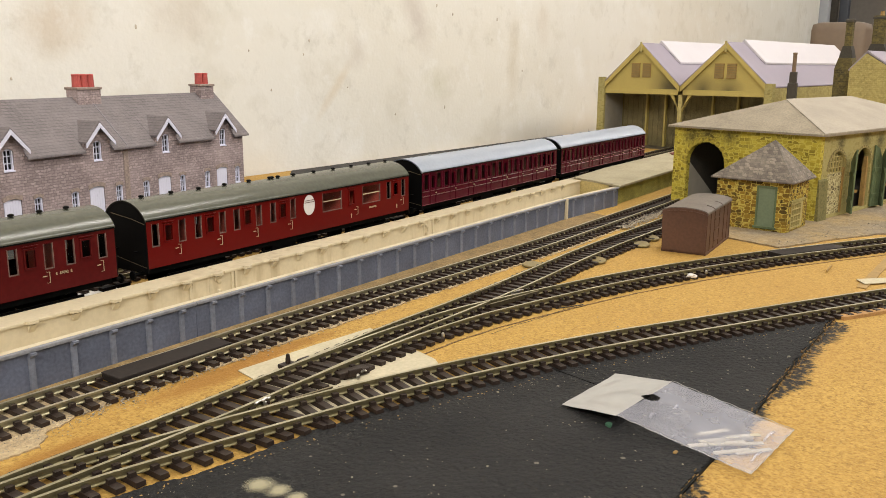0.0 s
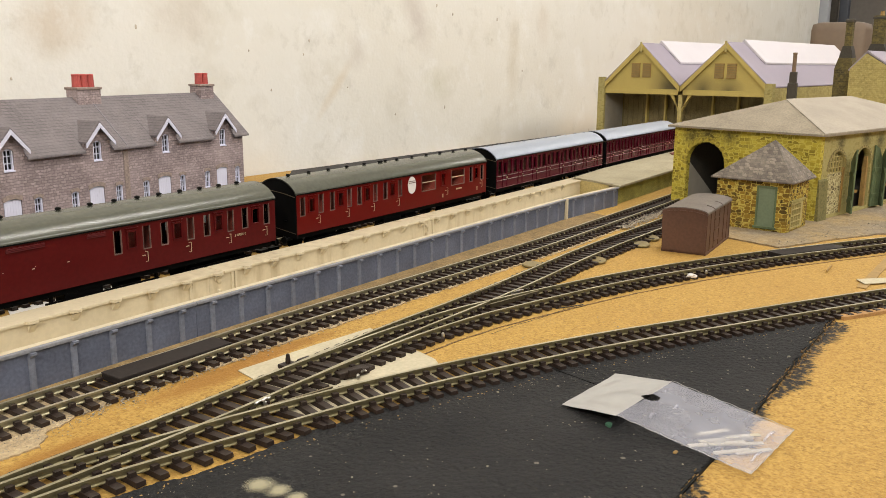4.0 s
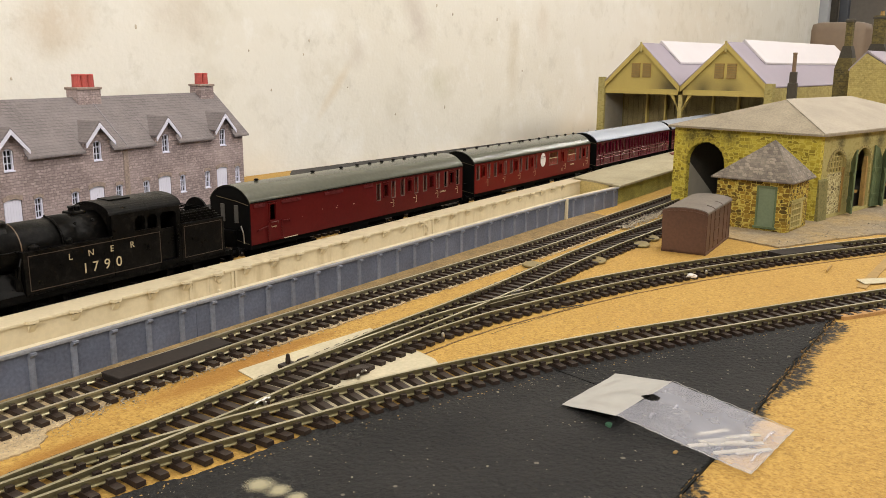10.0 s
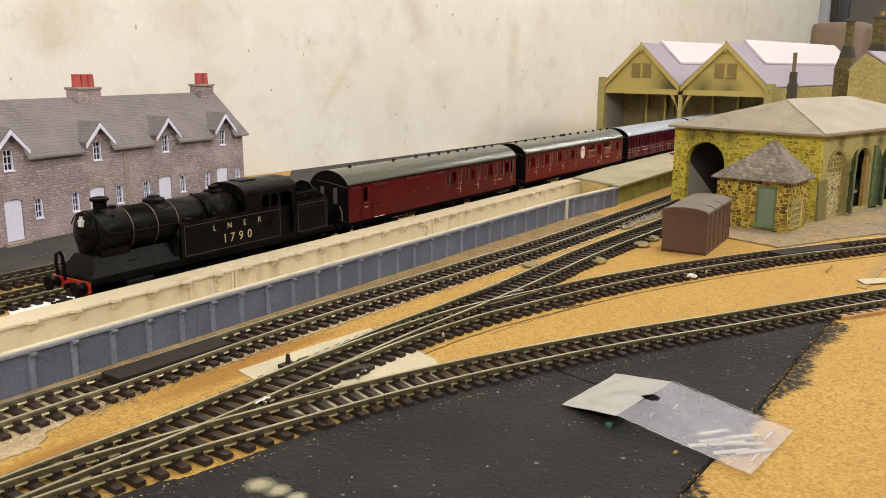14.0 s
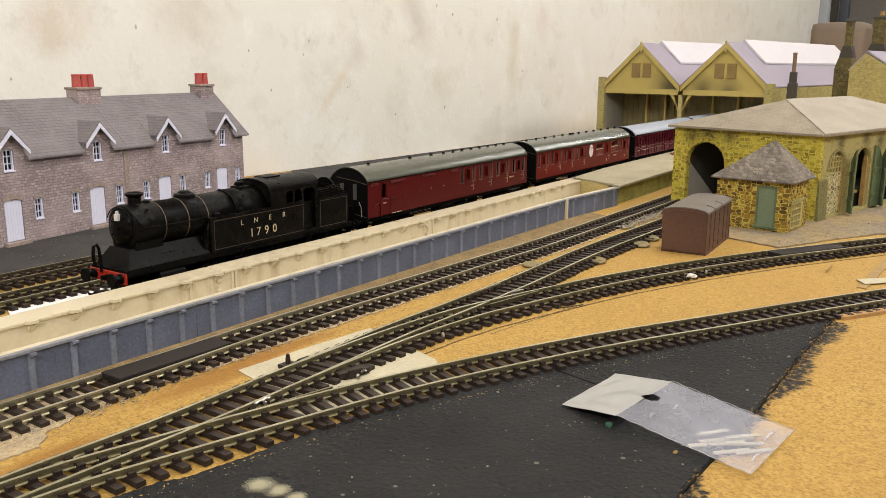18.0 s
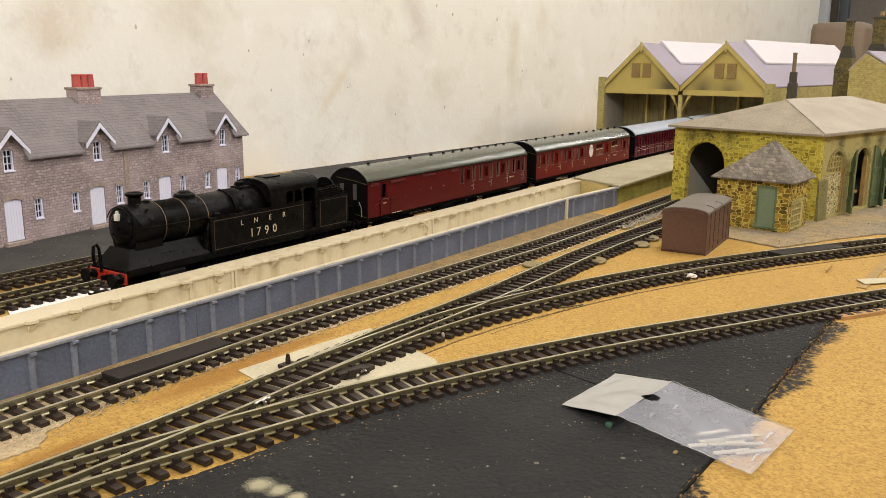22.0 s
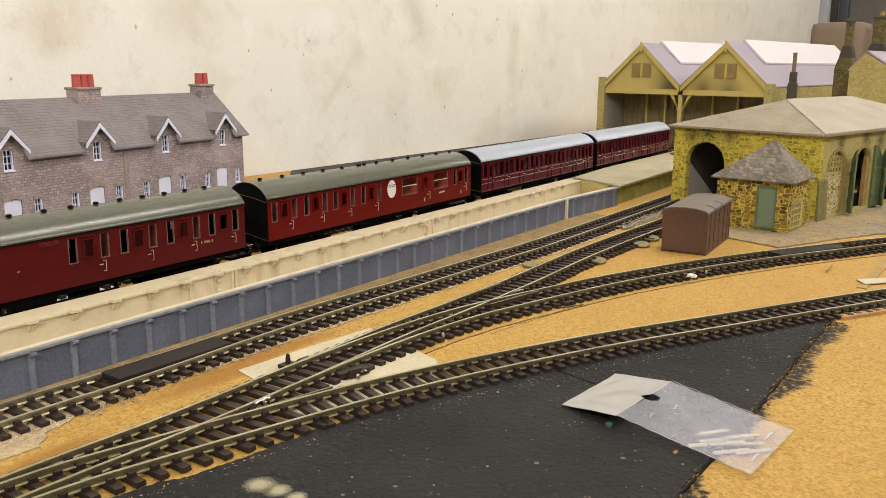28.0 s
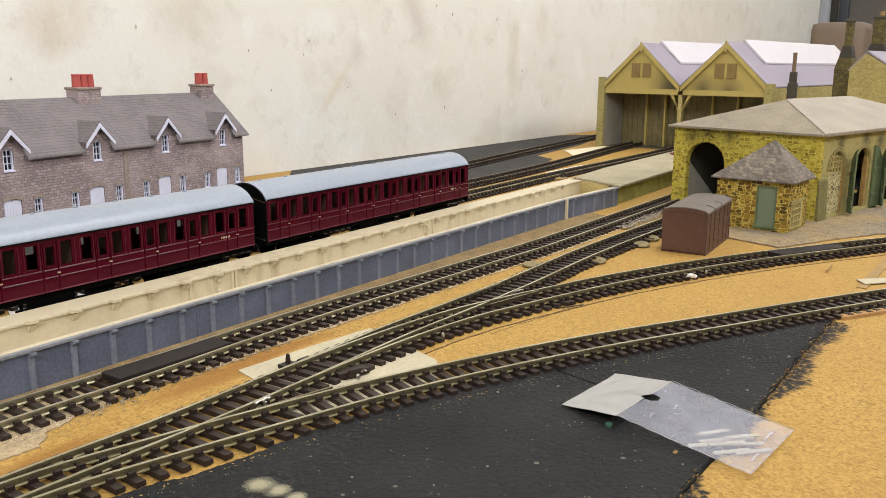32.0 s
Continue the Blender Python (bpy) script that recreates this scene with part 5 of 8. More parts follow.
def build_goods_shed():
    """Local x along the end wall towards the yard, y into the shed's length."""
    W, LEN, H = 0.1425, 0.285, 0.0735
    g = thing("goods_shed", "yellow rubble stone goods shed with a pale hipped roof", "goods shed", GS)
    part("end_wall", pierced(bmesh.new(), 0, W, 0, H, arch_holes(0.0345, 0.0200, 0, 0.0420, 0.0190, 12), 0, 0.006), YELLOWSTONE, g)
    # slanting top edge copies where light ends on the inner wall
    part("lit_patch_lining", prism(bmesh.new(), [(0.0062, 0), (0.050, 0), (0.050, 0.006), (0.0062, 0.0405)], 0.0125, 0.0143, "x"), CONCRETE, g, "pale grey card lining inside the arch")
    # dark wall and ceiling liners added to keep the arch interior shaded
    part("inner_backing", boxed(0.0090, 0.0110, 0.0062, LEN - 0.012, 0, H - 0.001), SOOTSHADE, g, "sooty inner wall")
    part("inner_ceiling", boxed(0.0112, W - 0.0062, 0.0062, LEN - 0.012, H - 0.0020, H - 0.0008), SOOTSHADE, g)
    part("far_end_wall", boxed(0, W, LEN - 0.005, LEN, 0, H), GREYSTONE, g)
    part("rail_side_wall", boxed(0.0, 0.005, 0.0062, LEN - 0.0052, 0, H), GREYSTONE, g)
    blocked, doors = 0.0340, [0.0865, 0.1520, 0.2140]
    holes = arch_holes(blocked, 0.0165, 0.004, 0.0425, 0.0160, 12)
    for a in doors:
        holes += arch_holes(a, 0.0165, 0.004, 0.0425, 0.0160, 12)
    side = part("yard_wall", pierced(bmesh.new(), 0.0062, LEN - 0.0052, 0, H, holes, 0, 0.005), GREYSTONE, g)
    side.matrix_basis = Matrix.Translation((W, 0, 0)) @ Matrix.Rotation(radians(90), 4, "Z")
    part("infill", boxed(W - 0.0036, W - 0.0010, blocked - 0.0164, blocked + 0.0130, 0, 0.0395), WHITESTONE, g, "pale stone infill of a blocked arch")
    # brown strip colours in the shaded ochre reveal of the arch
    part("reveal", boxed(W - 0.0036, W - 0.0002, blocked + 0.0131, blocked + 0.0164, 0, 0.0440), OCHREWOOD, g, "brown timber reveal")
    wf = bmesh.new()
    for k in range(6):
        y = blocked - 0.0140 + k * 0.0054
        box(wf, W - 0.0030, W - 0.0016, y - 0.0004, y + 0.0004, 0.0396, 0.0570 - abs(k - 2.5) * 0.0018)
    for z in (0.0396, 0.0440, 0.0490, 0.0535):
        wd = 0.0150 if z < 0.045 else 0.0125
        box(wf, W - 0.0032, W - 0.0018, blocked - wd, blocked + wd, z, z + 0.0008)
    part("arched_window", wf, YELLOWCARD, g, "small-paned arched window")
    part("window_backing", boxed(W - 0.0050, W - 0.0040, blocked - 0.0164, blocked + 0.0164, 0.0396, 0.0590), MOSSBASE, g)
    for a in [blocked] + doors:
        for k in range(13):
            t = math.pi * (k + 0.5) / 13
            v = bmesh.new()
            box(v, -0.0019, 0.0019, -0.0005, 0.0006, -0.0013, 0.0013, bev=0.0002)
            q = part("voussoir", v, ARCHSTONE, g)
            q.matrix_basis = Matrix.Translation((W, 0, 0)) @ Matrix.Rotation(radians(90), 4, "Z") @ Matrix.Translation((a + 0.0180 * math.cos(t), 0, 0.0425 + 0.0176 * math.sin(t))) @ Matrix.Rotation(math.pi / 2 - t, 4, "Y")
    part("buttress", prism(bmesh.new(), [(W + 0.0001, 0), (W + 0.0030, 0), (W + 0.0014, 0.0350), (W + 0.0001, 0.0365)], 0.0005, 0.0165, "y"), MOSSBASE, g, "mossy olive sloping buttress")
    for i, a in enumerate(doors):
        for s, wdt, turn in ((-1, 0.0125, -50), (1, 0.0145, 84)):
            at = a + (-0.0262 if s < 0 else 0.0205)
            top = [(0, 0.003), (wdt, 0.003), (wdt, 0.0600 if s < 0 else 0.0455), (wdt * 0.55, 0.0565), (0, 0.0480 if s < 0 else 0.0600)]
            d = part("arched_door", prism(bmesh.new(), top, -0.0007, 0.0007, "y"), DARKGREEN, g, "green plank door standing open")
            for k in range(3):
                x = wdt * (k + 1) / 4
                part("plank_joint", boxed(x - 0.00015, x + 0.00015, -0.0009, 0.0009, 0.0034, 0.0470), DARKGREEN, d)
            for z in (0.012, 0.036):
                part("ledge", boxed(0.0006, wdt - 0.0006, -0.0014, -0.0007, z, z + 0.0030), DARKGREEN, d)
            d.matrix_basis = Matrix.Translation((W + 0.0012, at, 0)) @ Matrix.Rotation(radians(turn), 4, "Z")
        part("door_post", boxed(W - 0.0050, W - 0.0012, a + 0.0112, a + 0.0150, 0.003, 0.0440), OCHREWOOD, g, "ochre timber post")
        part("door_post", boxed(W - 0.0046, W - 0.0016, a + 0.0116, a + 0.0142, 0.0440, 0.0500), OCHREWOOD, g)
        part("sill_beam", boxed(W - 0.010, W - 0.006, a - 0.0160, a + 0.0085, 0.0165, 0.0190), OCHREWOOD, g)
    part("floor_slab", boxed(0.062, W - 0.011, 0.010, LEN - 0.01, 0, 0.016), SOOTSHADE, g)
    # hipped roof
    o, zr = 0.0050, 0.0995
    a, b = 0.072, LEN - 0.074
    r = bmesh.new()
    ev = [(-o, -o), (W + o, -o), (W + o, LEN + o), (-o, LEN + o)]
    lo = [r.verts.new((x, y, H - 0.0002)) for x, y in ev]
    up = [r.verts.new((x, y, H + 0.0016)) for x, y in ev]
    r1, r2 = r.verts.new((W / 2, a, zr)), r.verts.new((W / 2, b, zr))
    r.faces.new(lo[::-1])
    for i in range(4):
        r.faces.new((lo[i], lo[(i + 1) % 4], up[(i + 1) % 4], up[i]))
    r.faces.new((up[2], up[3], r2))
    r.faces.new((up[3], up[0], r1, r2))
    r.faces.new((up[0], up[1], r1))
    bmesh.ops.recalc_face_normals(r, faces=r.faces[:])
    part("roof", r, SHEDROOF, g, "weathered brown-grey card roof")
    # thin panel gives the yard slope a lighter colour than the rest
    q = bmesh.new()
    base = [Vector((W + o, -o, H + 0.0016)), Vector((W + o, LEN + o, H + 0.0016)), Vector((W / 2, b, zr)), Vector((W / 2, a, zr))]
    bot = [q.verts.new(p) for p in base]
    top = [q.verts.new(p + Vector((0, 0, 0.0009))) for p in base]
    q.faces.new(bot[::-1])
    q.faces.new(top)
    for i in range(4):
        q.faces.new((bot[i], bot[(i + 1) % 4], top[(i + 1) % 4], top[i]))
    bmesh.ops.recalc_face_normals(q, faces=q.faces[:])
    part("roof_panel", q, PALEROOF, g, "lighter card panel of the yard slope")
    for k in range(11):
        t = math.pi * (k + 0.5) / 11
        cx, cz = 0.0345 + 0.0222 * math.cos(t), 0.0420 + 0.0212 * math.sin(t)
        v = bmesh.new()
        box(v, -0.0020, 0.0020, -0.0007, 0.0010, -0.0024, 0.0024, bev=0.0003)
        q = part("voussoir", v, VOUSSOIR, g)
        q.matrix_basis = Matrix.Translation((cx, 0, cz)) @ Matrix.Rotation(math.pi / 2 - t, 4, "Y")
    # office in front of the end wall
    w, d, e = 0.0585, 0.0470, 0.0408
    hm = Matrix.Translation((0.4168, -0.2383, 0)) @ Matrix.Rotation(radians(-96.5), 4, "Z") @ Matrix.Translation((-w, 0, 0))
    h = thing("shed_office", "small brown rubble stone office with a slate pyramid roof", "office hut", hm)
    part("front_wall", pierced(bmesh.new(), 0, w, 0, e, [(w - 0.0252, w - 0.0092, 0.0045, 0.0372)], 0, 0.003), BROWNSTONE, h)
    part("side_wall", boxed(0, 0.003, 0.0031, d, 0, e), BROWNSTONE, h)
    part("back_wall", boxed(0.0031, w - 0.0031, d - 0.003, d, 0, e), BROWNSTONE, h)
    sw = part("yard_side_wall", pierced(bmesh.new(), 0.0031, d, 0, e, [(0.0080, 0.0345, 0.0030, 0.0235)], 0, 0.003), BROWNSTONE, h)
    sw.matrix_basis = Matrix.Translation((w, 0, 0)) @ Matrix.Rotation(radians(90), 4, "Z")
    dr = part("door", boxed(w - 0.0252, w - 0.0092, 0.0004, 0.0020, 0.0045, 0.0372), DOORGREEN, h, "sage green painted door")
    fr = bmesh.new()
    for x in (w - 0.0252, w - 0.0106):
        box(fr, x, x + 0.0014, -0.0006, 0.0005, 0.0045, 0.0372)
    box(fr, w - 0.0238, w - 0.0106, -0.0006, 0.0005, 0.0358, 0.0372)
    part("door_frame", fr, DARKGREEN, dr, "darker green frame")
    part("door_sill", boxed(w - 0.0262, w - 0.0082, -0.0016, 0.0003, 0.0030, 0.0046), DARKGREEN, dr)
    f = bmesh.new()
    box(f, w - 0.0012, w + 0.0006, 0.0300, 0.0345, 0.0030, 0.0235)
    box(f, w - 0.0012, w + 0.0004, 0.0080, 0.0092, 0.0030, 0.0235)
    for z in (0.0030, 0.0224):
        box(f, w - 0.0010, w + 0.0006, 0.0092, 0.0300, z, z + 0.0011)
    win = part("window", f, YELLOWCARD, h, "yellow-cream small-paned window")
    for k in range(1, 4):
        part("glazing_bar", boxed(w - 0.0012, w + 0.0003, 0.0092 + k * 0.0052, 0.0100 + k * 0.0052, 0.0041, 0.0224), YELLOWCARD, win)
        part("glazing_bar", boxed(w - 0.0011, w + 0.0004, 0.0092, 0.0300, 0.0030 + k * 0.0050, 0.0038 + k * 0.0050), YELLOWCARD, win)
    part("pane", boxed(w - 0.0034, w - 0.0028, 0.0075, 0.0345, 0.0025, 0.0240), PANE, win)
    part("lintel", boxed(w - 0.001, w + 0.0012, 0.0050, 0.0375, 0.0240, 0.0262), GREYSTONE, win)
    r = bmesh.new()
    o = 0.0042
    ev = [(-o, -o), (w + o, -o), (w + o, d + o), (-o, d + o)]
    lo = [r.verts.new((x, y, e)) for x, y in ev]
    up = [r.verts.new((x, y, e + 0.0012)) for x, y in ev]
    apex = r.verts.new((w - 0.0222, 0.0240, 0.0722))
    r.faces.new(lo[::-1])
    for i in range(4):
        r.faces.new((lo[i], lo[(i + 1) % 4], up[(i + 1) % 4], up[i]))
        r.faces.new((up[i], up[(i + 1) % 4], apex))
    bmesh.ops.recalc_face_normals(r, faces=r.faces[:])
    part("roof", r, SLATE, h, "mottled grey slate roof")


# ---- far engine shed and the buildings beside it ----
def build_engine_shed():
    """Local x along the open front towards the yard, y into the shed."""
    m = Matrix.Translation((1.0375, 0.1895, 0)) @ Matrix.Rotation(radians(-97), 4, "Z")
    s = thing("engine_shed", "two-road engine shed with mustard gables and lilac roofs", "engine shed", m)
    B, E, A, LEN = 0.1370, 0.1000, 0.1645, 0.51
    for k in range(2):
        x0, x1, xm = k * B, (k + 1) * B, (k + 0.5) * B
        gb = part("gable", prism(bmesh.new(), [(x0 + 0.004, 0.0865), (x1 - 0.004, 0.0865), (x1 - 0.004, E), (xm, A - 0.004), (x0 + 0.004, E)], 0, 0.003, "y"), SOOTYGABLE, s, "mustard boarded gable with soot smudges")
        part("tie_beam", boxed(x0 + 0.004, x1 - 0.004, -0.002, -0.0001, 0.0865, 0.0945), MUSTARD, gb)
        for sg in (-1, 1):
            e = x0 if sg < 0 else x1
            part("bargeboard", prism(bmesh.new(), [(xm, A), (e - sg * 0.001, E - 0.0005), (e - sg * 0.001, E - 0.0085), (xm, A - 0.0085)], -0.0045, -0.0021, "y"), MUSTARD, gb)
        part("finial", boxed(xm - 0.0014, xm + 0.0014, -0.0062, -0.0046, A - 0.014, A + 0.002), YELLOWCARD, gb)
        for sx in (-0.0095, 0.0095):
            lv = part("louvre", boxed(xm + sx - 0.0072, xm + sx + 0.0072, -0.0012, -0.0001, 0.112, 0.134), OCHREWOOD, gb, "brown louvred opening")
            for j in range(6):
                part("slat", boxed(xm + sx - 0.0066, xm + sx + 0.0066, -0.0020, -0.0012, 0.1130 + j * 0.0035, 0.1152 + j * 0.0035), LOUVRE, lv)
        for sg in (-1, 1):
            e = x0 if sg < 0 else x1
            sl = [(xm, A - 0.0012), (e, E - 0.0002), (e, E + 0.0014), (xm, A + 0.0008)]
            part("roof_slope", prism(bmesh.new(), sl, -0.0040, LEN, "y"), LILAC, s, "lilac-grey card roof")
            f = 0.52
            ux, uz = xm + (e - xm) * f, A + (E - A) * f
            wc = [(xm, A + 0.0055), (ux, uz + 0.0050), (ux, uz + 0.0022), (xm, A + 0.0012)]
            part("roof_vent", prism(bmesh.new(), wc, 0.062, LEN - 0.01, "y"), WHITECARD, s, "white card ridge ventilator")
    part("side_wall", boxed(-0.004, 0.004, 0.0, LEN, 0, E - 0.001), SHEDSTONE, s)
    part("pilaster", boxed(-0.0055, 0.0065, -0.005, 0.0, 0, 0.112), GREYSTONE, s, "olive stone corner pier")
    part("side_wall", boxed(2 * B - 0.006, 2 * B, 0.0, LEN, 0, E - 0.001), SHEDSTONE, s)
    part("pilaster", boxed(2 * B - 0.0065, 2 * B + 0.0045, -0.006, 0.006, 0, 0.106), GREYSTONE, s, "grey stone corner pier")
    part("centre_post", boxed(B - 0.003, B + 0.003, -0.001, 0.004, 0, 0.0865), YELLOWCARD, s, "pale ochre timber post")
    for sx in (-1, 1):
        part("knee_brace", prism(bmesh.new(), [(B + sx * 0.003, 0.060), (B + sx * 0.003, 0.066), (B + sx * 0.018, 0.0865), (B + sx * 0.012, 0.0865)], 0, 0.003, "y"), MUSTARD, s)
    part("back_wall", boxed(0.004, 2 * B - 0.006, LEN - 0.005, LEN, 0, E), SHEDSTONE, s)
    for k in range(28):
        x = 0.007 + k * 0.0093
        part("board", boxed(x, x + 0.0088, 0.060, 0.062, 0, 0.0865), OLIVE, s)
    for x in (0.052, 0.085, 0.165, 0.205):
        part("stud", boxed(x, x + 0.003, 0.052, 0.059, 0, 0.0865), MUSTARD, s)
    part("inner_side", boxed(0.0042, 0.0060, 0.001, 0.059, 0, 0.0860), CONCRETE, s)
    # sooty pipe and stacks
    p = thing("stove_pipe", "sooty black stove pipe with a square base", "chimney", pose(0.985, -0.1155, 0))
    part("base", boxed(-0.0050, 0.0050, -0.0060, 0.0060, 0.0, 0.108, bev=0.001), SOOTSHADE, p)
    part("collar", boxed(-0.0040, 0.0040, -0.0046, 0.0046, 0.108, 0.123, bev=0.001), SOOTSHADE, p)
    part("pipe", turned(bmesh.new(), [(0.123, 0.0028), (0.146, 0.0026), (0.1475, 0.0032), (0.149, 0.0028)], seg=12), RUST, p, "rusty brown pipe")
    c = thing("brick_stack", "tall mossy brick chimney with a black shaft", "chimney", pose(1.03, -0.1745, 0, 0, 0, -8))
    part("base", prism(bmesh.new(), [(-0.0125, 0.0), (0.0125, 0.0), (0.0125, 0.128), (0.0085, 0.142), (-0.0085, 0.142), (-0.0125, 0.128)], -0.010, 0.010, "x"), BRICKDARK, c)
    part("shoulder", prism(bmesh.new(), [(-0.0090, 0.142), (0.0090, 0.142), (0.0082, 0.147), (0.0052, 0.158), (-0.0052, 0.158), (-0.0082, 0.147)], -0.007, 0.007, "x"), SOOTSHADE, c)
    part("shaft", boxed(-0.0042, 0.0042, -0.0044, 0.0044, 0.158, 0.1895), BRICKDARK, c)
    part("crown", boxed(-0.0050, 0.0050, -0.0054, 0.0054, 0.1895, 0.194, bev=0.0008), SOOTSHADE, c)
    b = thing("stone_office", "tan stone building with a lilac card roof", "building", pose(0.985, -0.186, 0, 0, 0, -96))
    part("gable_wall", prism(bmesh.new(), [(0, 0), (0.10, 0), (0.10, 0.098), (0.0190, 0.1475), (0.0, 0.127)], 0, 0.004, "y"), SHEDSTONE, b)
    part("side_wall", boxed(0.0, 0.004, 0.0042, 0.26, 0, 0.105), SHEDSTONE, b)
    part("side_wall", boxed(0.096, 0.10, 0.0042, 0.26, 0, 0.098), SHEDSTONE, b)
    part("roof_slope", prism(bmesh.new(), [(0.0192, 0.1490), (0.105, 0.0930), (0.105, 0.0950), (0.0192, 0.1515)], 0.002, 0.262, "y"), LILAC, b)
    part("roof_slope", prism(bmesh.new(), [(0.0188, 0.1490), (-0.003, 0.1250), (-0.003, 0.1270), (0.0188, 0.1515)], 0.005, 0.262, "y"), LILAC, b)
    c2 = thing("ridge_stack", "dark sooty brick chimney stack behind the stone building", "chimney", pose(1.13, -0.200, 0, 0, 0, -8))
    part("foot", prism(bmesh.new(), [(-0.0135, 0.0), (0.0135, 0.0), (0.0135, 0.150), (0.0085, 0.163), (-0.0085, 0.163), (-0.0135, 0.150)], -0.011, 0.011, "x"), SOOTSHADE, c2)
    part("shaft", boxed(-0.008, 0.008, -0.0085, 0.0085, 0.163, 0.203), BRICKDARK, c2)
    part("band", boxed(-0.0090, 0.0090, -0.0098, 0.0098, 0.198, 0.2015, bev=0.0008), SOOTSHADE, c2)
    part("pot", turned(bmesh.new(), [(0.203, 0.0030), (0.2085, 0.0026), (0.2095, 0.0030)], seg=12), OCHREWOOD, c2)
    bx = bmesh.new()
    box(bx, -0.05, 0.05, -0.064, 0.064, 0.0, 0.236, bev=0.020)
    single("storage_case", bx, TAUPE, "rounded taupe plastic storage case", "case", pose(2.05, 0.002, 0, 0, 0, -4), smooth=True)


# ---- rolling stock ----
HALF = 0.0175
BOT, CANT, ROOF = 0.0215, 0.0478, 0.0575


def roof_arc(n=24, half=HALF + 0.0004, z0=CANT, z1=ROOF):
    """An arc of a circle over the eaves, drawn in tighter just above them."""
    h = z1 - z0
    r = (half * half + h * h) / (2 * h)
    a = math.asin(min(1.0, half / r))
    out = []
    for k in range(n + 1):
        t = -1 + 2 * k / n
        z = z1 - r + r * math.cos(a * t)
        out.append((r * math.sin(a * t), z0 + h * max(0.0, (z - z0) / h) ** 0.92))
    return out


def roof_mesh(L, over=0.0006, z0=CANT, z1=ROOF):
    out = roof_arc(z0=z0, z1=z1)
    inn = [(y * 0.96, z - 0.0009) for y, z in out]
    bm = prism(bmesh.new(), out + inn[::-1], -over, L + over, "x")
    for e in bm.edges:
        e.smooth = not any(len(f.verts) > 4 for f in e.link_faces)
    return bm


def end_plate(x, t=0.0012, z1=ROOF):
    a = roof_arc(half=HALF - 0.0002, z1=z1 - 0.0002)
    return prism(bmesh.new(), [(-HALF + 0.0002, 0.0190)] + a + [(HALF - 0.0002, 0.0190)], x, x + t, "x")


def disc_wheel(r):
    bm = bmesh.new()
    turned(bm, [(-0.0013, r + 0.0009), (-0.0008, r + 0.0009), (-0.0006, r), (0.0011, r - 0.0001), (0.0011, r * 0.80), (0.0006, r * 0.74), (0.0006, r * 0.24), (0.0014, r * 0.18)], ((0, 0, 0), (0, -1, 0)), 20)
    return bm


def bogie(parent, cx, gap=0.0330):
    b = part("bogie", boxed(cx - gap / 2 - 0.007, cx + gap / 2 + 0.007, -0.0125, -0.0112, 0.0105, 0.0150), BLACK, parent, "black bogie frame")
    part("side_frame", boxed(cx - gap / 2 - 0.007, cx + gap / 2 + 0.007, 0.0112, 0.0125, 0.0105, 0.0150), BLACK, b)
    part("bolster", boxed(cx - 0.005, cx + 0.005, -0.0111, 0.0111, 0.0120, 0.0185), BLACK, b)
    for x in (cx - gap / 2, cx + gap / 2):
        part("axlebox", boxed(x - 0.0022, x + 0.0022, -0.0140, -0.0126, 0.0085, 0.0135, bev=0.0004), BLACK, b)
        for s in (-1, 1):
            w = part("wheel", disc_wheel(0.0062), BLACK, b)
            w.matrix_basis = Matrix.Translation((x, s * 0.0083, 0.0115)) @ (Matrix.Rotation(math.pi, 4, "Z") if s > 0 else Matrix.Identity(4))


def underframe(c, L):
    part("solebar", boxed(0.0015, L - 0.0015, -0.0150, 0.0150, 0.0180, 0.0214), BLACK, c)
    part("truss", boxed(L * 0.36, L * 0.64, -0.0135, -0.0125, 0.0140, 0.0150), BLACK, c)
    for x in (L * 0.37, L * 0.63):
        part("truss_strut", boxed(x, x + 0.0012, -0.0138, -0.0122, 0.0140, 0.0182), BLACK, c)
    part("battery_box", boxed(L * 0.40, L * 0.49, -0.0145, -0.0060, 0.0115, 0.0179, bev=0.0004), BLACK, c)
    part("vacuum_tank", tube(bmesh.new(), (L * 0.54, -0.007, 0.0145), (L * 0.60, -0.007, 0.0145), 0.0032), BLACK, c)
    bogie(c, 0.040)
    bogie(c, L - 0.040)
    for x, s in ((-0.0012, -1), (L + 0.0012, 1)):
        for y in (-0.0115, 0.0115):
            bf = bmesh.new()
            tube(bf, (x - s * 0.002, y, 0.0185), (x + s * 0.0045, y, 0.0185), 0.0011, seg=10)
            tube(bf, (x + s * 0.0045, y, 0.0185), (x + s * 0.0053, y, 0.0185), 0.0026, 0.0024, seg=16)
            part("buffer", bf, BLACK, c)
        part("coupling", boxed(min(x, x + s * 0.008), max(x, x + s * 0.008), -0.0022, 0.0022, 0.0105, 0.0125, bev=0.0004), BLACK, c)


def door_handle(c, x, z):
    """A brass grab rail with turned-in ends, and the small lever beside it."""
    w = bmesh.new()
    y = -HALF - 0.0005
    wire(w, [(x - 0.0013, y + 0.0004, z + 0.0027), (x, y, z + 0.0027), (x, y, z - 0.0027), (x - 0.0013, y + 0.0004, z - 0.0027)], 0.00018, 6)
    box(w, x - 0.0034, x - 0.0013, y + 0.0001, y + 0.0005, z + 0.0006, z + 0.0010)
    part("door_handle", w, GOLD, c, "brass door handle")


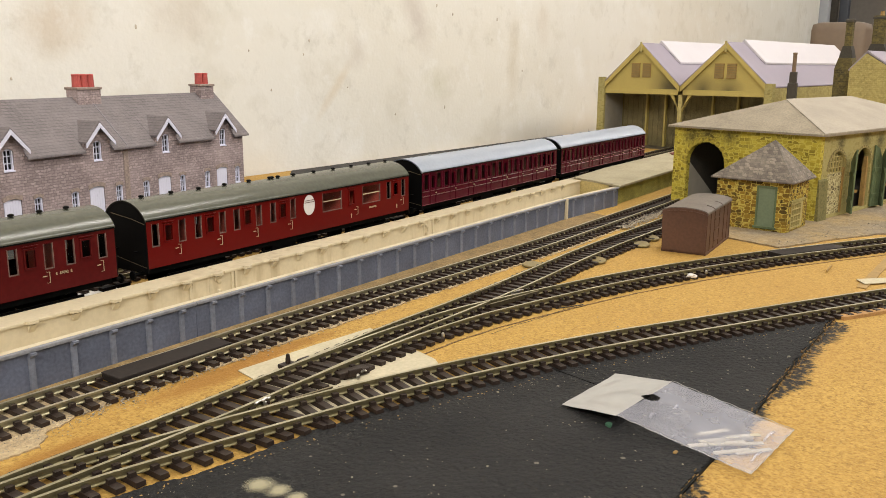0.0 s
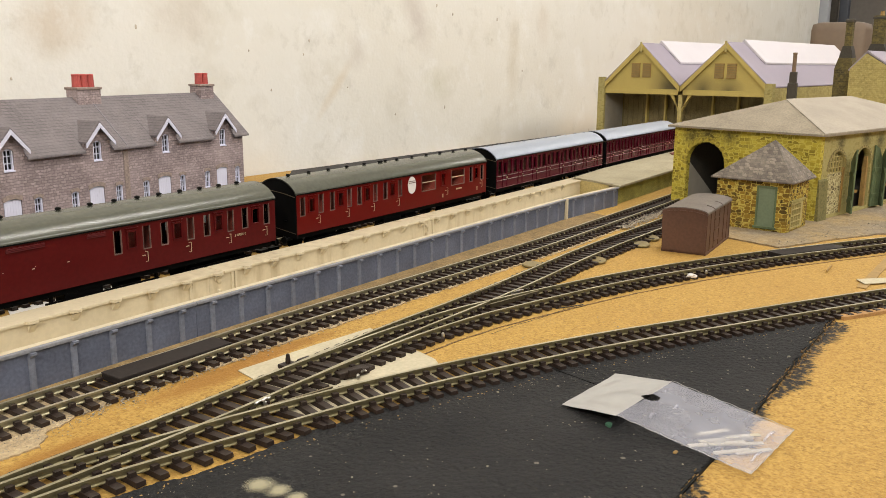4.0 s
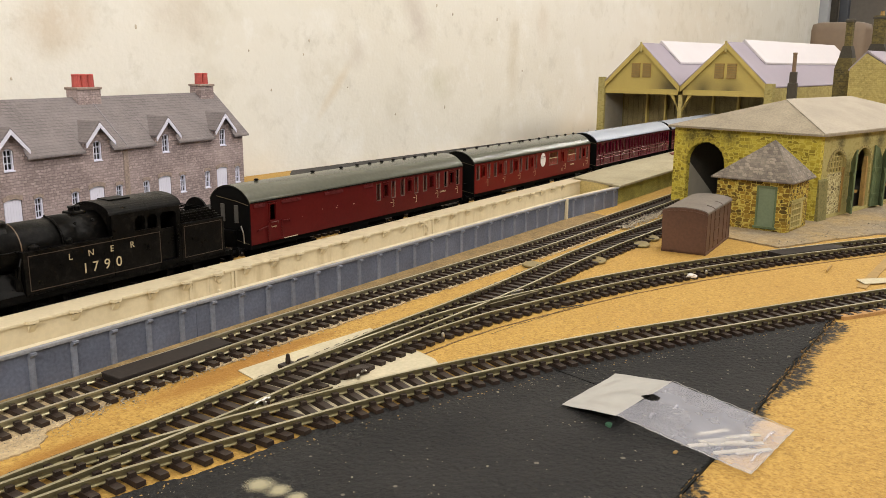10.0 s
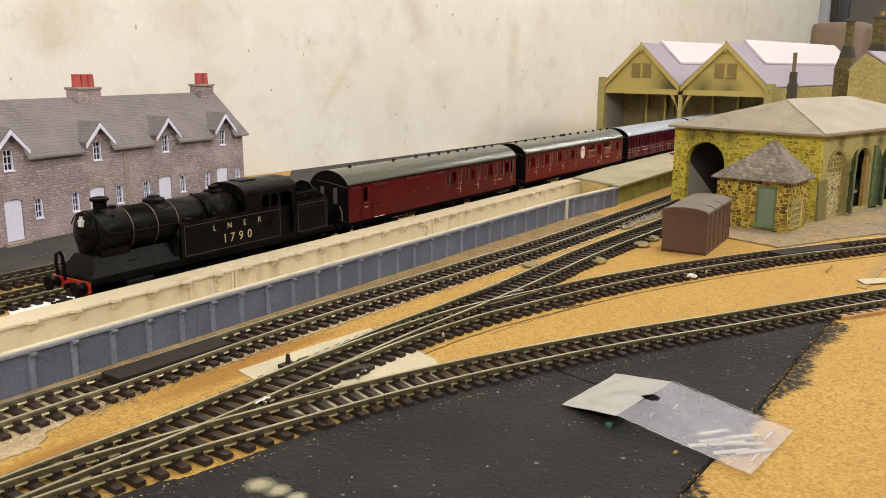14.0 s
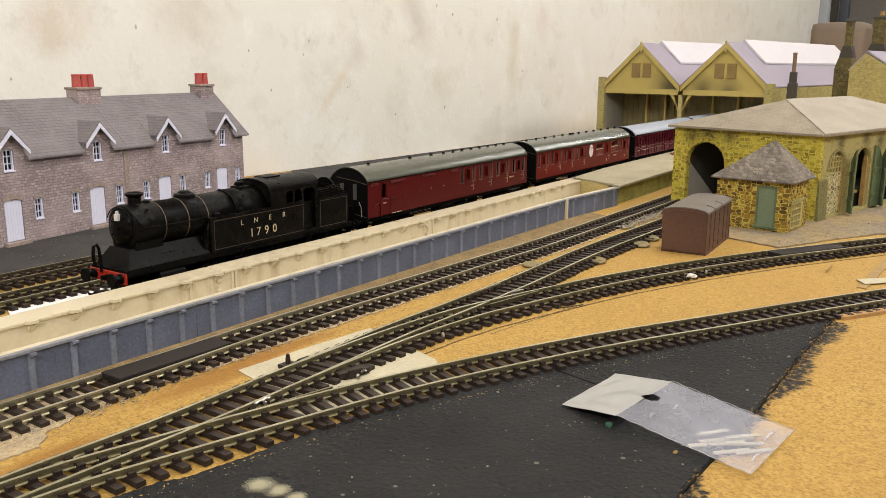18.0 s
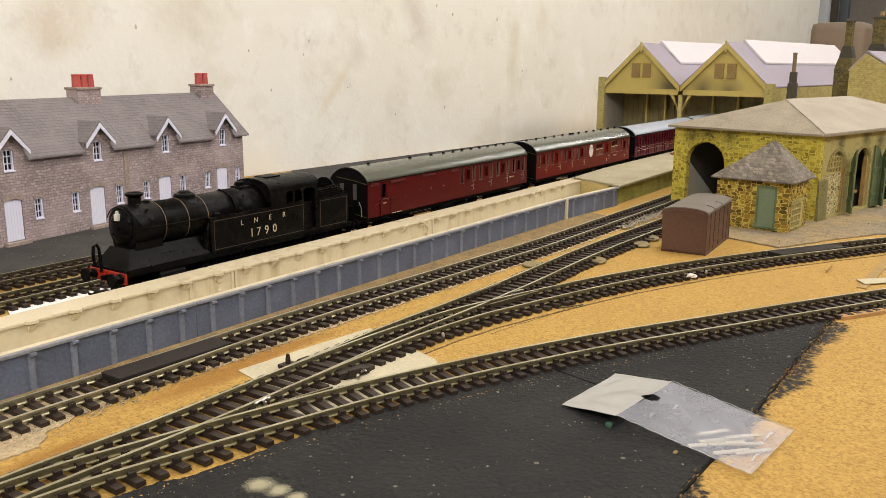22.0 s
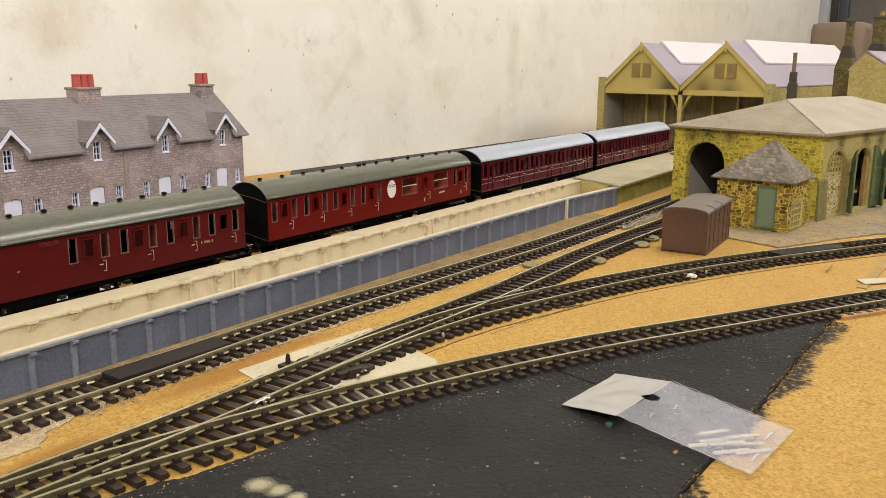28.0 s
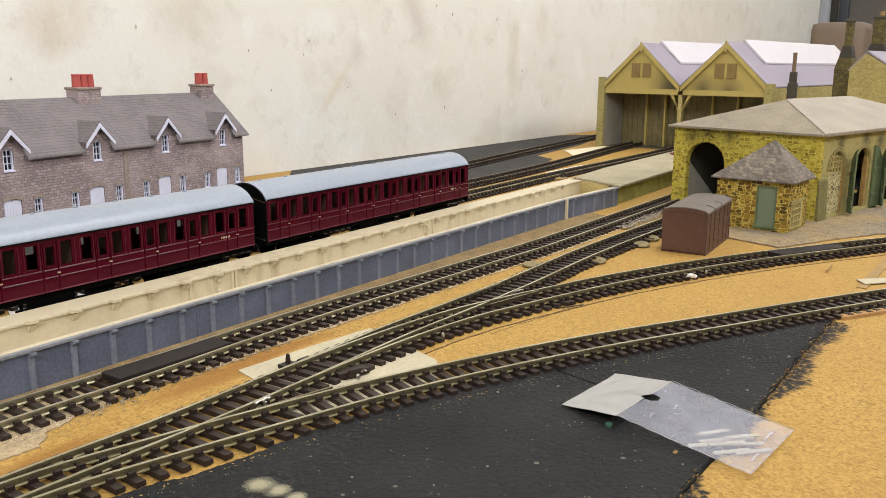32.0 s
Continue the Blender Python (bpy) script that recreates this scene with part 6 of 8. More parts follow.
def side_window(c, x0, x1, z0, z1, drop=False, bars=False):
    """A glazed opening with its thin frame; a droplight sits in a proud moulded door frame."""
    t = 0.0004 if drop else 0.00022
    f = bmesh.new()
    y0, y1 = -HALF - (0.0005 if drop else 0.00015), -HALF + 0.0008
    for a in ((x0 - t, x0 + t, z0 - t, z1 + t), (x1 - t, x1 + t, z0 - t, z1 + t), (x0 + t, x1 - t, z0 - t, z0 + t)) + (((x0 + t, x1 - t, z1 - t, z1 + t),) if drop else ()):
        box(f, a[0], a[1], y0, y1, a[2], a[3])
    w = part("window", f, FRAME if not drop and c.get("serial", 0) < 3 else SIDE_PAINT[c.name.split(".")[0] + str(c.get("serial", 0))], c)
    if bars:
        part("sliding_light_bar", boxed(x0 + t, x1 - t, -HALF + 0.0002, -HALF + 0.0006, (z0 + z1) / 2 + 0.0003, (z0 + z1) / 2 + 0.0009), GOLD, w)
    g = part("pane", boxed(x0, x1, -HALF + 0.0009, -HALF + 0.0011, z0, z1), GLASS, w)
    g.visible_shadow = False
    if drop:
        part("hood", boxed(x0 - 0.0012, x1 + 0.0012, -HALF - 0.0008, -HALF, z1 + 0.0013, z1 + 0.0018), SIDE_PAINT[c.name.split(".")[0] + str(c.get("serial", 0))], w)


SIDE_PAINT = {}


def coach_shell(name, label, L, serial, paint, roof, wins, group="coaches of the train"):
    c = thing(name, label, "railway coach", group=group)
    c["serial"] = serial
    SIDE_PAINT[name + str(serial)] = paint
    holes = [w[:4] for w in wins]
    part("near_side", pierced(bmesh.new(), 0, L, BOT, CANT, holes, -HALF, -HALF + 0.0008), paint, c)
    part("far_side", pierced(bmesh.new(), 0, L, BOT, CANT, holes, HALF - 0.0008, HALF), paint, c)
    part("floor", boxed(0.001, L - 0.001, -HALF + 0.0009, HALF - 0.0009, BOT, BOT + 0.0008), BLACK, c)
    part("roof", roof_mesh(L), roof, c, smooth=True)
    part("end", end_plate(-0.0006), BLACK, c, "black end panel")
    part("end", end_plate(L - 0.0006), BLACK, c, "black end panel")
    for x, s in ((-0.0006, -1), (L + 0.0006, 1)):
        rail = [(x + s * 0.0004, -HALF + 0.0006, 0.0462), (x + s * 0.0008, -HALF * 0.4, 0.0482), (x + s * 0.0008, HALF * 0.6, 0.0500)]
        part("end_rail", wire(bmesh.new(), rail, 0.00022, 5), RAILDULL, c, "thin bare metal wire across the end")
        part("end_rail", wire(bmesh.new(), [(x + s * 0.0004, -HALF + 0.0006, 0.0222), (x + s * 0.0008, HALF * 0.6, 0.0262)], 0.00022, 5), RAILDULL, c)
        for yy in (-0.0085, 0.0085):
            part("end_step", boxed(min(x, x + s * 0.0012), max(x, x + s * 0.0012), yy - 0.0012, yy + 0.0012, 0.0300, 0.0304), BLACK, c)
    part("gutter", boxed(0.0, L, -HALF - 0.0007, -HALF + 0.0002, CANT - 0.0004, CANT + 0.0003), BLACK, c)
    for w in wins:
        side_window(c, *w[:4], drop="d" in w[4], bars="b" in w[4])
    underframe(c, L)
    return c


def partitions(c, xs):
    for x in xs:
        p = part("partition", boxed(x - 0.0004, x + 0.0004, -HALF + 0.0014, HALF - 0.006, BOT + 0.0008, CANT), SEAT if c["serial"] == 3 else CRIMSONINNER, c)
        part("seat", boxed(x + 0.0005, x + 0.0060, -HALF + 0.002, HALF - 0.007, BOT + 0.0008, BOT + 0.0085, bev=0.0006), SEAT, p)
        part("seat_back", boxed(x + 0.0005, x + 0.0020, -HALF + 0.002, HALF - 0.007, BOT + 0.0086, BOT + 0.0170, bev=0.0005), SEAT, p)


def roof_vents(c, xs, mat):
    for x in xs:
        v = turned(bmesh.new(), [(ROOF - 0.0006, 0.0011), (ROOF + 0.0003, 0.0010), (ROOF + 0.0005, 0.0016), (ROOF + 0.0012, 0.0015), (ROOF + 0.0016, 0.0007)], ((x, 0, 0), (0, 0, 1)), 12)
        part("roof_vent", v, mat, c, "small black roof ventilator")


def triplet(x, z0=0.0332, z1=0.0455):
    """Two quarter lights with a droplight between, from x on."""
    return [(x, x + 0.0045, z0, z1, ""), (x + 0.0080, x + 0.0138, z0 + 0.0017, z1 - 0.0013, "d"), (x + 0.0178, x + 0.0224, z0, z1, "")]


def number_bars(c, x, z, n, gap=0.0012):
    for k in range(n):
        part("number_bar", boxed(x + k * gap, x + k * gap + gap * 0.62, -HALF - 0.00025, -HALF + 0.0001, z - 0.0006, z + 0.0006), GOLD, c, "small yellow number bar")


def build_composite():
    L = 0.2374
    ws = []
    for x in (0.0032, 0.0325, 0.0615, 0.0915):
        ws += triplet(x)
    ws += [(0.1400, 0.1592, 0.0331, 0.0455, "b"), (0.1668, 0.1730, 0.0343, 0.0445, "d"), (0.1822, 0.2020, 0.0331, 0.0455, "b")] + triplet(0.2103)
    c = coach_shell("coach", "bright crimson corridor coach with an oval white window and grey-green roof", L, 2, CRIMSON, ROOFGREY, ws)
    o = bmesh.new()
    n = 32
    ring = [(0.1267 + 0.0052 * math.cos(k * math.tau / n), 0.0398 + 0.0066 * math.sin(k * math.tau / n)) for k in range(n)]
    prism(o, ring, -HALF - 0.0003, -HALF + 0.0001, "y")
    ov = part("oval_window", o, WHITE, c, "white oval lavatory window")
    for z in (0.0428, 0.0415):
        part("glazing_bar", boxed(0.1222, 0.1312, -HALF - 0.0005, -HALF - 0.0003, z, z + 0.0003), CRIMSON2, ov)
    for x in (0.0215, 0.0515, 0.0800, 0.1100, 0.1762, 0.2300):
        door_handle(c, x, 0.0292 if x < 0.17 else 0.0295)
    for x in (0.1690, 0.2218):
        part("class_mark", boxed(x, x + 0.0009, -HALF - 0.00025, -HALF + 0.0001, 0.0250, 0.0280), GOLD, c)
    number_bars(c, 0.1895, 0.0297, 7)
    partitions(c, [0.0290, 0.0585, 0.0880, 0.1180, 0.1375, 0.1640, 0.1780, 0.2060])
    roof_vents(c, [-0.0055 + 0.0165 + 0.0200 * k for k in range(12)] + [0.109, 0.1165], BLACK)
    return c


def build_brake():
    L = 0.2390
    ws = []
    for x in (0.1234, 0.1528, 0.1823, 0.2115):
        ws += triplet(x)
    ws += [(0.0155, 0.0214, 0.0344, 0.0452, "d")]
    c = coach_shell("coach", "worn crimson brake coach with small white scuffs and grey-green roof", L, 1, CRIMSON2, ROOFGREY, ws)
    for x in (0.1432, 0.1723, 0.2018, 0.2312):
        door_handle(c, x, 0.0290)
    lettering("number_lettering", "E  87092  E", 0.0019, Matrix.Translation((0.2095, -HALF - 0.0002, 0.0300)) @ Matrix.Rotation(math.pi / 2, 4, "X"), c, GOLD)
    for a, b in ((0.0022, 0.0124), (0.0260, 0.0445), (0.0665, 0.0860), (0.1078, 0.1191)):
        v = part("vent_panel", boxed(a, b, -HALF - 0.0003, -HALF + 0.0001, 0.0441, 0.0464), CRIMSON2, c, "painted louvre panel under the eaves")
        for z in (0.0444, 0.0451, 0.0458):
            part("louvre", prism(bmesh.new(), [(-HALF - 0.0003, z), (-HALF - 0.0006, z), (-HALF - 0.0003, z + 0.0004)], a + 0.0004, b - 0.0004, "x"), CRIMSON2, v)
    y = -HALF - 0.0008
    d = part("guard_door", boxed(0.0140, 0.0252, -HALF - 0.0003, -HALF + 0.0001, 0.0218, 0.0340), CRIMSON2, c)
    for pts in ([(0.0137, y, 0.0225), (0.0137, y, 0.0345)], [(0.0256, y, 0.0225), (0.0256, y, 0.0345)], [(0.0135, y, 0.0318), (0.0055, y, 0.0304), (0.0050, y + 0.0006, 0.0296)], [(0.0258, y, 0.0335), (0.0325, y, 0.0332), (0.0330, y + 0.0006, 0.0322)]):
        part("handrail", wire(bmesh.new(), pts, 0.0003, 6), CRIMSON2, c)
    part("door_handle", wire(bmesh.new(), [(0.0165, y, 0.0337), (0.0225, y, 0.0337), (0.0232, y + 0.0004, 0.0322)], 0.00016, 6), FRAME, d)
    lettering("door_lettering", "GUARD", 0.0012, Matrix.Translation((0.0190, -HALF - 0.0004, 0.0306)) @ Matrix.Rotation(math.pi / 2, 4, "X"), d, GOLD)
    rnd = random.Random(5)
    for k in range(5):
        x, z = rnd.uniform(0.043, 0.100), rnd.uniform(0.030, 0.036)
        w = rnd.choice((0.0003, 0.0004, 0.0012))
        part("scuff", boxed(x, x + w, -HALF - 0.0001, -HALF + 0.0001, z, z + 0.0003), CARD, c, "small pale scuff")
    part("step_edge", boxed(0.0278, 0.0400, -HALF - 0.0006, -HALF + 0.0001, BOT + 0.0002, BOT + 0.0005), PACKCARD, c)
    for yy in (-0.0060, 0.0060):
        part("end_window", boxed(-0.0011, -0.0004, yy - 0.0016, yy + 0.0016, 0.0345, 0.0455), ENDGLASS, c, "small grey end window")
    partitions(c, [0.1205, 0.1502, 0.1795, 0.2090])
    roof_vents(c, [0.0225, 0.075, 0.1050] + [0.1230 + 0.0145 * k for k in range(8)], BLACK)
    # corridor connection and pipes on the end
    part("end_pipe", wire(bmesh.new(), [(-0.0014, -0.0125, 0.0225), (-0.0018, -0.0125, 0.0290), (-0.0012, -0.0100, 0.0330)], 0.0004, 6), STEEL, c)
    part("end_fitting", boxed(-0.0040, -0.0006, -0.0060, 0.0060, 0.0190, 0.0300, bev=0.0008), BLACK, c)
    return c


def build_suburban(label):
    L = 0.2342
    n, p = 8, 0.2342 / 8.12
    ws = []
    for k in range(n):
        x = 0.0030 + k * p
        ws += [(x - 0.0004, x + 0.0060, 0.0338, 0.0455, ""), (x + 0.0088, x + 0.0144, 0.0342, 0.0444, "d"), (x + 0.0174, x + 0.0238, 0.0338, 0.0455, "")]
    c = coach_shell("coach", label, L, 3, MAROON, ROOFPALE, ws)
    for z in (0.0322, 0.0284):
        for k in range(n + 1):
            a = 0.0 if k == 0 else 0.0030 + (k - 1) * p + 0.0165
            b = L if k == n else 0.0030 + k * p + 0.0070
            for lo, hi in ((a, b),) + (((0.0030 + k * p + 0.0084, 0.0030 + k * p + 0.0150),) if k < n else ()):
                part("waist_moulding", prism(bmesh.new(), [(-HALF + 0.0001, z), (-HALF - 0.0005, z), (-HALF - 0.0006, z + 0.0002), (-HALF - 0.0003, z + 0.0005), (-HALF + 0.0001, z + 0.0006)], lo, hi, "x"), MAROONEDGE, c)
    part("bottom_moulding", prism(bmesh.new(), [(-HALF + 0.0001, 0.0216), (-HALF - 0.0005, 0.0216), (-HALF - 0.0005, 0.0219), (-HALF + 0.0001, 0.0223)], 0, L, "x"), MAROONEDGE, c)
    for k in range(n):
        x = 0.0030 + k * p
        for dx in (0.0075, 0.0156):
            part("door_edge", boxed(x + dx, x + dx + 0.0005, -HALF - 0.00045, -HALF + 0.0001, 0.0218, 0.0470), MAROON, c)
        for dx in (-0.0014, 0.0064, 0.0166, 0.0248):
            part("beading", boxed(x + dx, x + dx + 0.0004, -HALF - 0.0004, -HALF + 0.0001, 0.0332, 0.0462), MAROONEDGE, c)
        part("door_handle", boxed(x + 0.0150, x + 0.0162, -HALF - 0.0009, -HALF, 0.0303, 0.0308), GOLD, c)
    number_bars(c, L * 0.905 - 0.004, 0.0303, 6)
    partitions(c, [0.0030 + p * k - 0.0035 + p * 0.06 for k in range(1, n)])
    for k in range(10):
        x = 0.012 + k * 0.0232
        v = turned(bmesh.new(), [(ROOF - 0.0005, 0.0015), (ROOF + 0.0004, 0.0013), (ROOF + 0.0006, 0.0008)], ((x, 0, 0), (0, 0, 1)), 10)
        part("roof_vent", v, ROOFPALE, c)
    return c


# ---- locomotive ----
def build_locomotive():
    """Local x from the front buffer beam to the bunker, y = 0 on the track's centre."""
    k = thing("steam_locomotive", "black six-coupled tank engine with red buffer beam and white lamp", "locomotive")
    T = 0.0155
    # running plate and front
    side = [(0.0, 0.0185), (0.1860, 0.0185), (0.1860, 0.0212), (0.0580, 0.0212), (0.0580, 0.0223), (0.0, 0.0223)]
    part("running_plate", prism(bmesh.new(), side, -0.0150, 0.0150, "y"), LOCOBLACK, k)
    ap = bmesh.new()
    low = [ap.verts.new(p) for p in ((0.0016, -0.0146, 0.0224), (0.0578, -0.0146, 0.0224), (0.0578, 0.0146, 0.0224), (0.0016, 0.0146, 0.0224))]
    upp = [ap.verts.new(p) for p in ((0.0078, -0.0088, 0.0322), (0.0578, -0.0088, 0.0322), (0.0578, 0.0088, 0.0322), (0.0078, 0.0088, 0.0322))]
    ap.faces.new(low[::-1])
    ap.faces.new(upp)
    for q in range(4):
        ap.faces.new((low[q], low[(q + 1) % 4], upp[(q + 1) % 4], upp[q]))
    part("apron", ap, LOCOBLACK, k, "sloping black casing over the front frames")
    for x in (0.0100, 0.0170, 0.0250, 0.0330, 0.0400, 0.0470, 0.0530):
        part("rivet", turned(bmesh.new(), [(0, 0.0005), (0.0003, 0.0004)], ((x, -0.0128, 0.0254), (0, -0.84, 0.54)), 6), LOCOBLACK, k)
    bb = part("buffer_beam", boxed(-0.0012, 0.0, -0.0155, 0.0155, 0.0150, 0.0212, bev=0.0003), BUFFERRED, k, "red front buffer beam")
    for y in (-0.0115, 0.0115):
        b = bmesh.new()
        turned(b, [(0, 0.0030), (0.0012, 0.0026), (0.0013, 0.0020), (0.0036, 0.0018), (0.0037, 0.0012), (0.0050, 0.0012), (0.0051, 0.0040), (0.0060, 0.0038)], ((-0.0012, y, 0.0182), (-1, 0, 0)), 18)
        part("buffer", b, BLACK, bb)
    part("coupling_hook", boxed(-0.0050, -0.0012, -0.0008, 0.0008, 0.0165, 0.0190), BLACK, bb)
    part("coupling", boxed(-0.0090, -0.0012, -0.0024, 0.0024, 0.0092, 0.0108, bev=0.0004), BLACK, bb)
    part("coupling_loop", wire(bmesh.new(), [(-0.002, -0.005, 0.0092), (-0.0095, -0.005, 0.0088), (-0.0110, -0.003, 0.0100), (-0.0110, 0.003, 0.0100), (-0.0095, 0.005, 0.0088), (-0.002, 0.005, 0.0092)], 0.0006, 8), BLACK, bb)
    for kx in range(12):
        part("rivet", turned(bmesh.new(), [(0, 0.0004), (0.0003, 0.0003)], ((-0.0013, -0.0138 + 0.0025 * kx, 0.0198), (-1, 0, 0)), 6), BUFFERRED, bb)
    part("vacuum_hose", wire(bmesh.new(), [(-0.0014, 0.0045, 0.0200), (-0.0020, 0.0045, 0.0325), (-0.0032, 0.0045, 0.0352), (-0.0052, 0.0045, 0.0345), (-0.0058, 0.0045, 0.0300), (-0.0050, 0.0045, 0.0235)], 0.0009, 8), BLACK, k)
    # smokebox, boiler, firebox
    cz, r = 0.0426, 0.0120
    sb = part("smokebox", turned(bmesh.new(), [(0.0098, 0.0100), (0.0104, r + 0.0004), (0.0108, r + 0.0006), (0.0285, r + 0.0006), (0.0286, r)], ((0, 0, cz), (1, 0, 0)), 40), LOCOBLACK, k, smooth=True)
    part("smokebox_saddle", prism(bmesh.new(), [(-0.0095, 0.0300), (0.0095, 0.0300), (0.0105, 0.0375), (-0.0105, 0.0375)], 0.0108, 0.0284, "x"), LOCOBLACK, k)
    door = part("smokebox_door", turned(bmesh.new(), [(0.0, 0.0098), (0.0006, 0.0095), (0.0016, 0.0070), (0.0021, 0.0035), (0.0022, 0.0010)], ((0.0099, 0, cz), (-1, 0, 0)), 32), LOCOBLACK, k, smooth=True)
    part("dart", turned(bmesh.new(), [(0, 0.0010), (0.0018, 0.0008)], ((0.0079, 0, cz), (-1, 0, 0)), 10), BLACK, door)
    part("door_strap", boxed(0.0077, 0.0092, -0.0088, 0.0060, cz + 0.0030, cz + 0.0040), BLACK, door)
    part("door_strap", boxed(0.0077, 0.0092, -0.0088, 0.0060, cz - 0.0040, cz - 0.0030), BLACK, door)
    part("handrail", wire(bmesh.new(), [(0.0086, (r - 0.0004) * math.cos(t), cz + (r - 0.0004) * math.sin(t)) for t in [math.radians(a) for a in range(25, 160, 9)]], 0.00035, 6), BLACK, door)
    part("boiler", turned(bmesh.new(), [(0.0287, r), (0.1062, r)], ((0, 0, cz), (1, 0, 0)), 40), LOCOBLACK, k, smooth=True)
    part("firebox", turned(bmesh.new(), [(0.0812, r + 0.0001), (0.0814, r + 0.0007), (0.1060, r + 0.0007)], ((0, 0, cz), (1, 0, 0)), 40), LOCOBLACK, k, smooth=True)
    for x in (0.0297, 0.0455, 0.0595):
        part("boiler_band", turned(bmesh.new(), [(x, r + 0.0002), (x + 0.0005, r + 0.0002)], ((0, 0, cz), (1, 0, 0)), 40), BAND, k, "thin lined boiler band")
    rail = [(0.0580, -r - 0.0008, cz + 0.0004), (0.0290, -r - 0.0012, cz + 0.0004), (0.0150, -r - 0.0014, cz + 0.0010), (0.0125, -r - 0.0006, cz + 0.0030), (0.0110, -r + 0.0014, cz + 0.0072), (0.0098, -0.0060, cz + r - 0.0005)]
    part("boiler_handrail", wire(bmesh.new(), rail, 0.00032, 6), LOCOBLACK, k)
    for x in (0.0180, 0.0310, 0.0440, 0.0560):
        part("handrail_knob", turned(bmesh.new(), [(0.0, 0.0004), (0.0010, 0.0005), (0.0014, 0.0003)], ((x, -r - 0.0002, cz + 0.0005), (0, -1, 0)), 8), LOCOBLACK, k)
    for x, t in ((0.0900, 45), (0.1000, 45), (0.0205, 48)):
        a = radians(t)
        part("washout_plug", turned(bmesh.new(), [(0.0, 0.0010), (0.0006, 0.0010), (0.0007, 0.0005), (0.0011, 0.0004)], ((x, -(r + 0.0005) * math.cos(a), cz + (r + 0.0005) * math.sin(a)), (0, -math.cos(a), math.sin(a))), 10), LOCOBLACK, k)
    part("footplate_rod", wire(bmesh.new(), [(0.0255, -0.0120, 0.0275), (0.0345, -0.0120, 0.0275)], 0.0003, 6), LOCOBLACK, k)
    part("pump_body", turned(bmesh.new(), [(0.0245, 0.0015), (0.0300, 0.0015), (0.0304, 0.0009), (0.0342, 0.0008), (0.0346, 0.0012)], ((0.0556, -0.0128, 0), (0, 0, 1)), 12), LOCOBLACK, k)
    part("tank_pipe", wire(bmesh.new(), [(0.0572, -0.0135, 0.0240), (0.0560, -0.0140, 0.0300), (0.0566, -0.0142, 0.0360), (0.0582, -0.0135, 0.0395)], 0.0007, 8), LOCOBLACK, k)
    part("tank_filler", turned(bmesh.new(), [(0.0425, 0.0028), (0.0440, 0.0028), (0.0444, 0.0022), (0.0450, 0.0008)], ((0.0655, -0.0118, 0), (0, 0, 1)), 16), LOCOBLACK, k)
    part("tank_rim", boxed(0.0578, 0.1066, -T - 0.0003, -T + 0.0004, 0.0418, 0.0426), LOCOBLACK, k)
    part("feed_pipe", wire(bmesh.new(), [(0.0806, 0.002, cz + r + 0.0008), (0.0806, -0.0055, cz + r - 0.0008), (0.0806, -0.0095, cz + r - 0.0035), (0.0806, -0.0120, cz + 0.0045), (0.0806, -0.0128, cz + 0.0005)], 0.0005, 8), LOCOBLACK, k)
    part("clack_valve", turned(bmesh.new(), [(0, 0.0018), (0.0020, 0.0018), (0.0026, 0.0010)], ((0.0835, -0.0135, 0.0430), (-0.3, 0, 1)), 12), BLACK, k)
    part("chimney", turned(bmesh.new(), [(0.0525, 0.0060), (0.0540, 0.0046), (0.0552, 0.0036), (0.0585, 0.0035), (0.0591, 0.0042), (0.0597, 0.0049), (0.0606, 0.0050), (0.0611, 0.0042), (0.0604, 0.0030)], ((0.0190, 0, 0), (0, 0, 1)), 28), LOCOBLACK, k, smooth=False)
    part("snifting_valve", turned(bmesh.new(), [(0.0540, 0.0024), (0.0556, 0.0025), (0.0563, 0.0012)], ((0.0262, 0, 0), (0, 0, 1)), 14), LOCOBLACK, k)
    part("dome", turned(bmesh.new(), [(0.0520, 0.0084), (0.0536, 0.0068), (0.0545, 0.0063), (0.0562, 0.0061), (0.0569, 0.0055), (0.0573, 0.0040), (0.0580, 0.0034), (0.0586, 0.0024), (0.0588, 0.0006)], ((0.0530, 0, -0.0004), (0, 0, 1)), 40), LOCOBLACK, k)
    sv = part("safety_valve_plate", boxed(0.0918, 0.1000, -0.0042, 0.0042, 0.0545, 0.0562, bev=0.0005), LOCOBLACK, k)
    for x in (0.0942, 0.0976):
        part("safety_valve", turned(bmesh.new(), [(0.0562, 0.0015), (0.0578, 0.0013), (0.0582, 0.0019), (0.0588, 0.0016)], ((x, 0, 0), (0, 0, 1)), 12), LOCOBLACK, sv)
    lamp = part("headlamp", boxed(0.0062, 0.0088, -0.0014, 0.0014, 0.0470, 0.0508, bev=0.0004), WHITE, k, "white headlamp")
    part("lamp_top", turned(bmesh.new(), [(0.0508, 0.0009), (0.0520, 0.0008), (0.0523, 0.0011)], ((0.0075, 0, 0), (0, 0, 1)), 10), WHITE, lamp)
    # tanks, cab, bunker
    for s in (-1, 1):
        y0, y1 = (-T, -T + 0.0085) if s < 0 else (T - 0.0085, T)
        part("side_tank", boxed(0.0580, 0.1064, y0, y1, 0.0213, 0.0425, bev=0.0004), LOCOBLACK, k, "black side tank with faded lining" if s < 0 else "")
    holes = []
    for a, b, c, d in ((0.1205, 0.1268, 0.0430, 0.0509), (0.1283, 0.1345, 0.0429, 0.0508), (0.1366, 0.1472, 0.0236, 0.0508)):
        holes += [(a, b, c, d - 0.0014), (a + 0.0005, b - 0.0005, d - 0.0014, d - 0.0006), (a + 0.0014, b - 0.0014, d - 0.0006, d)]
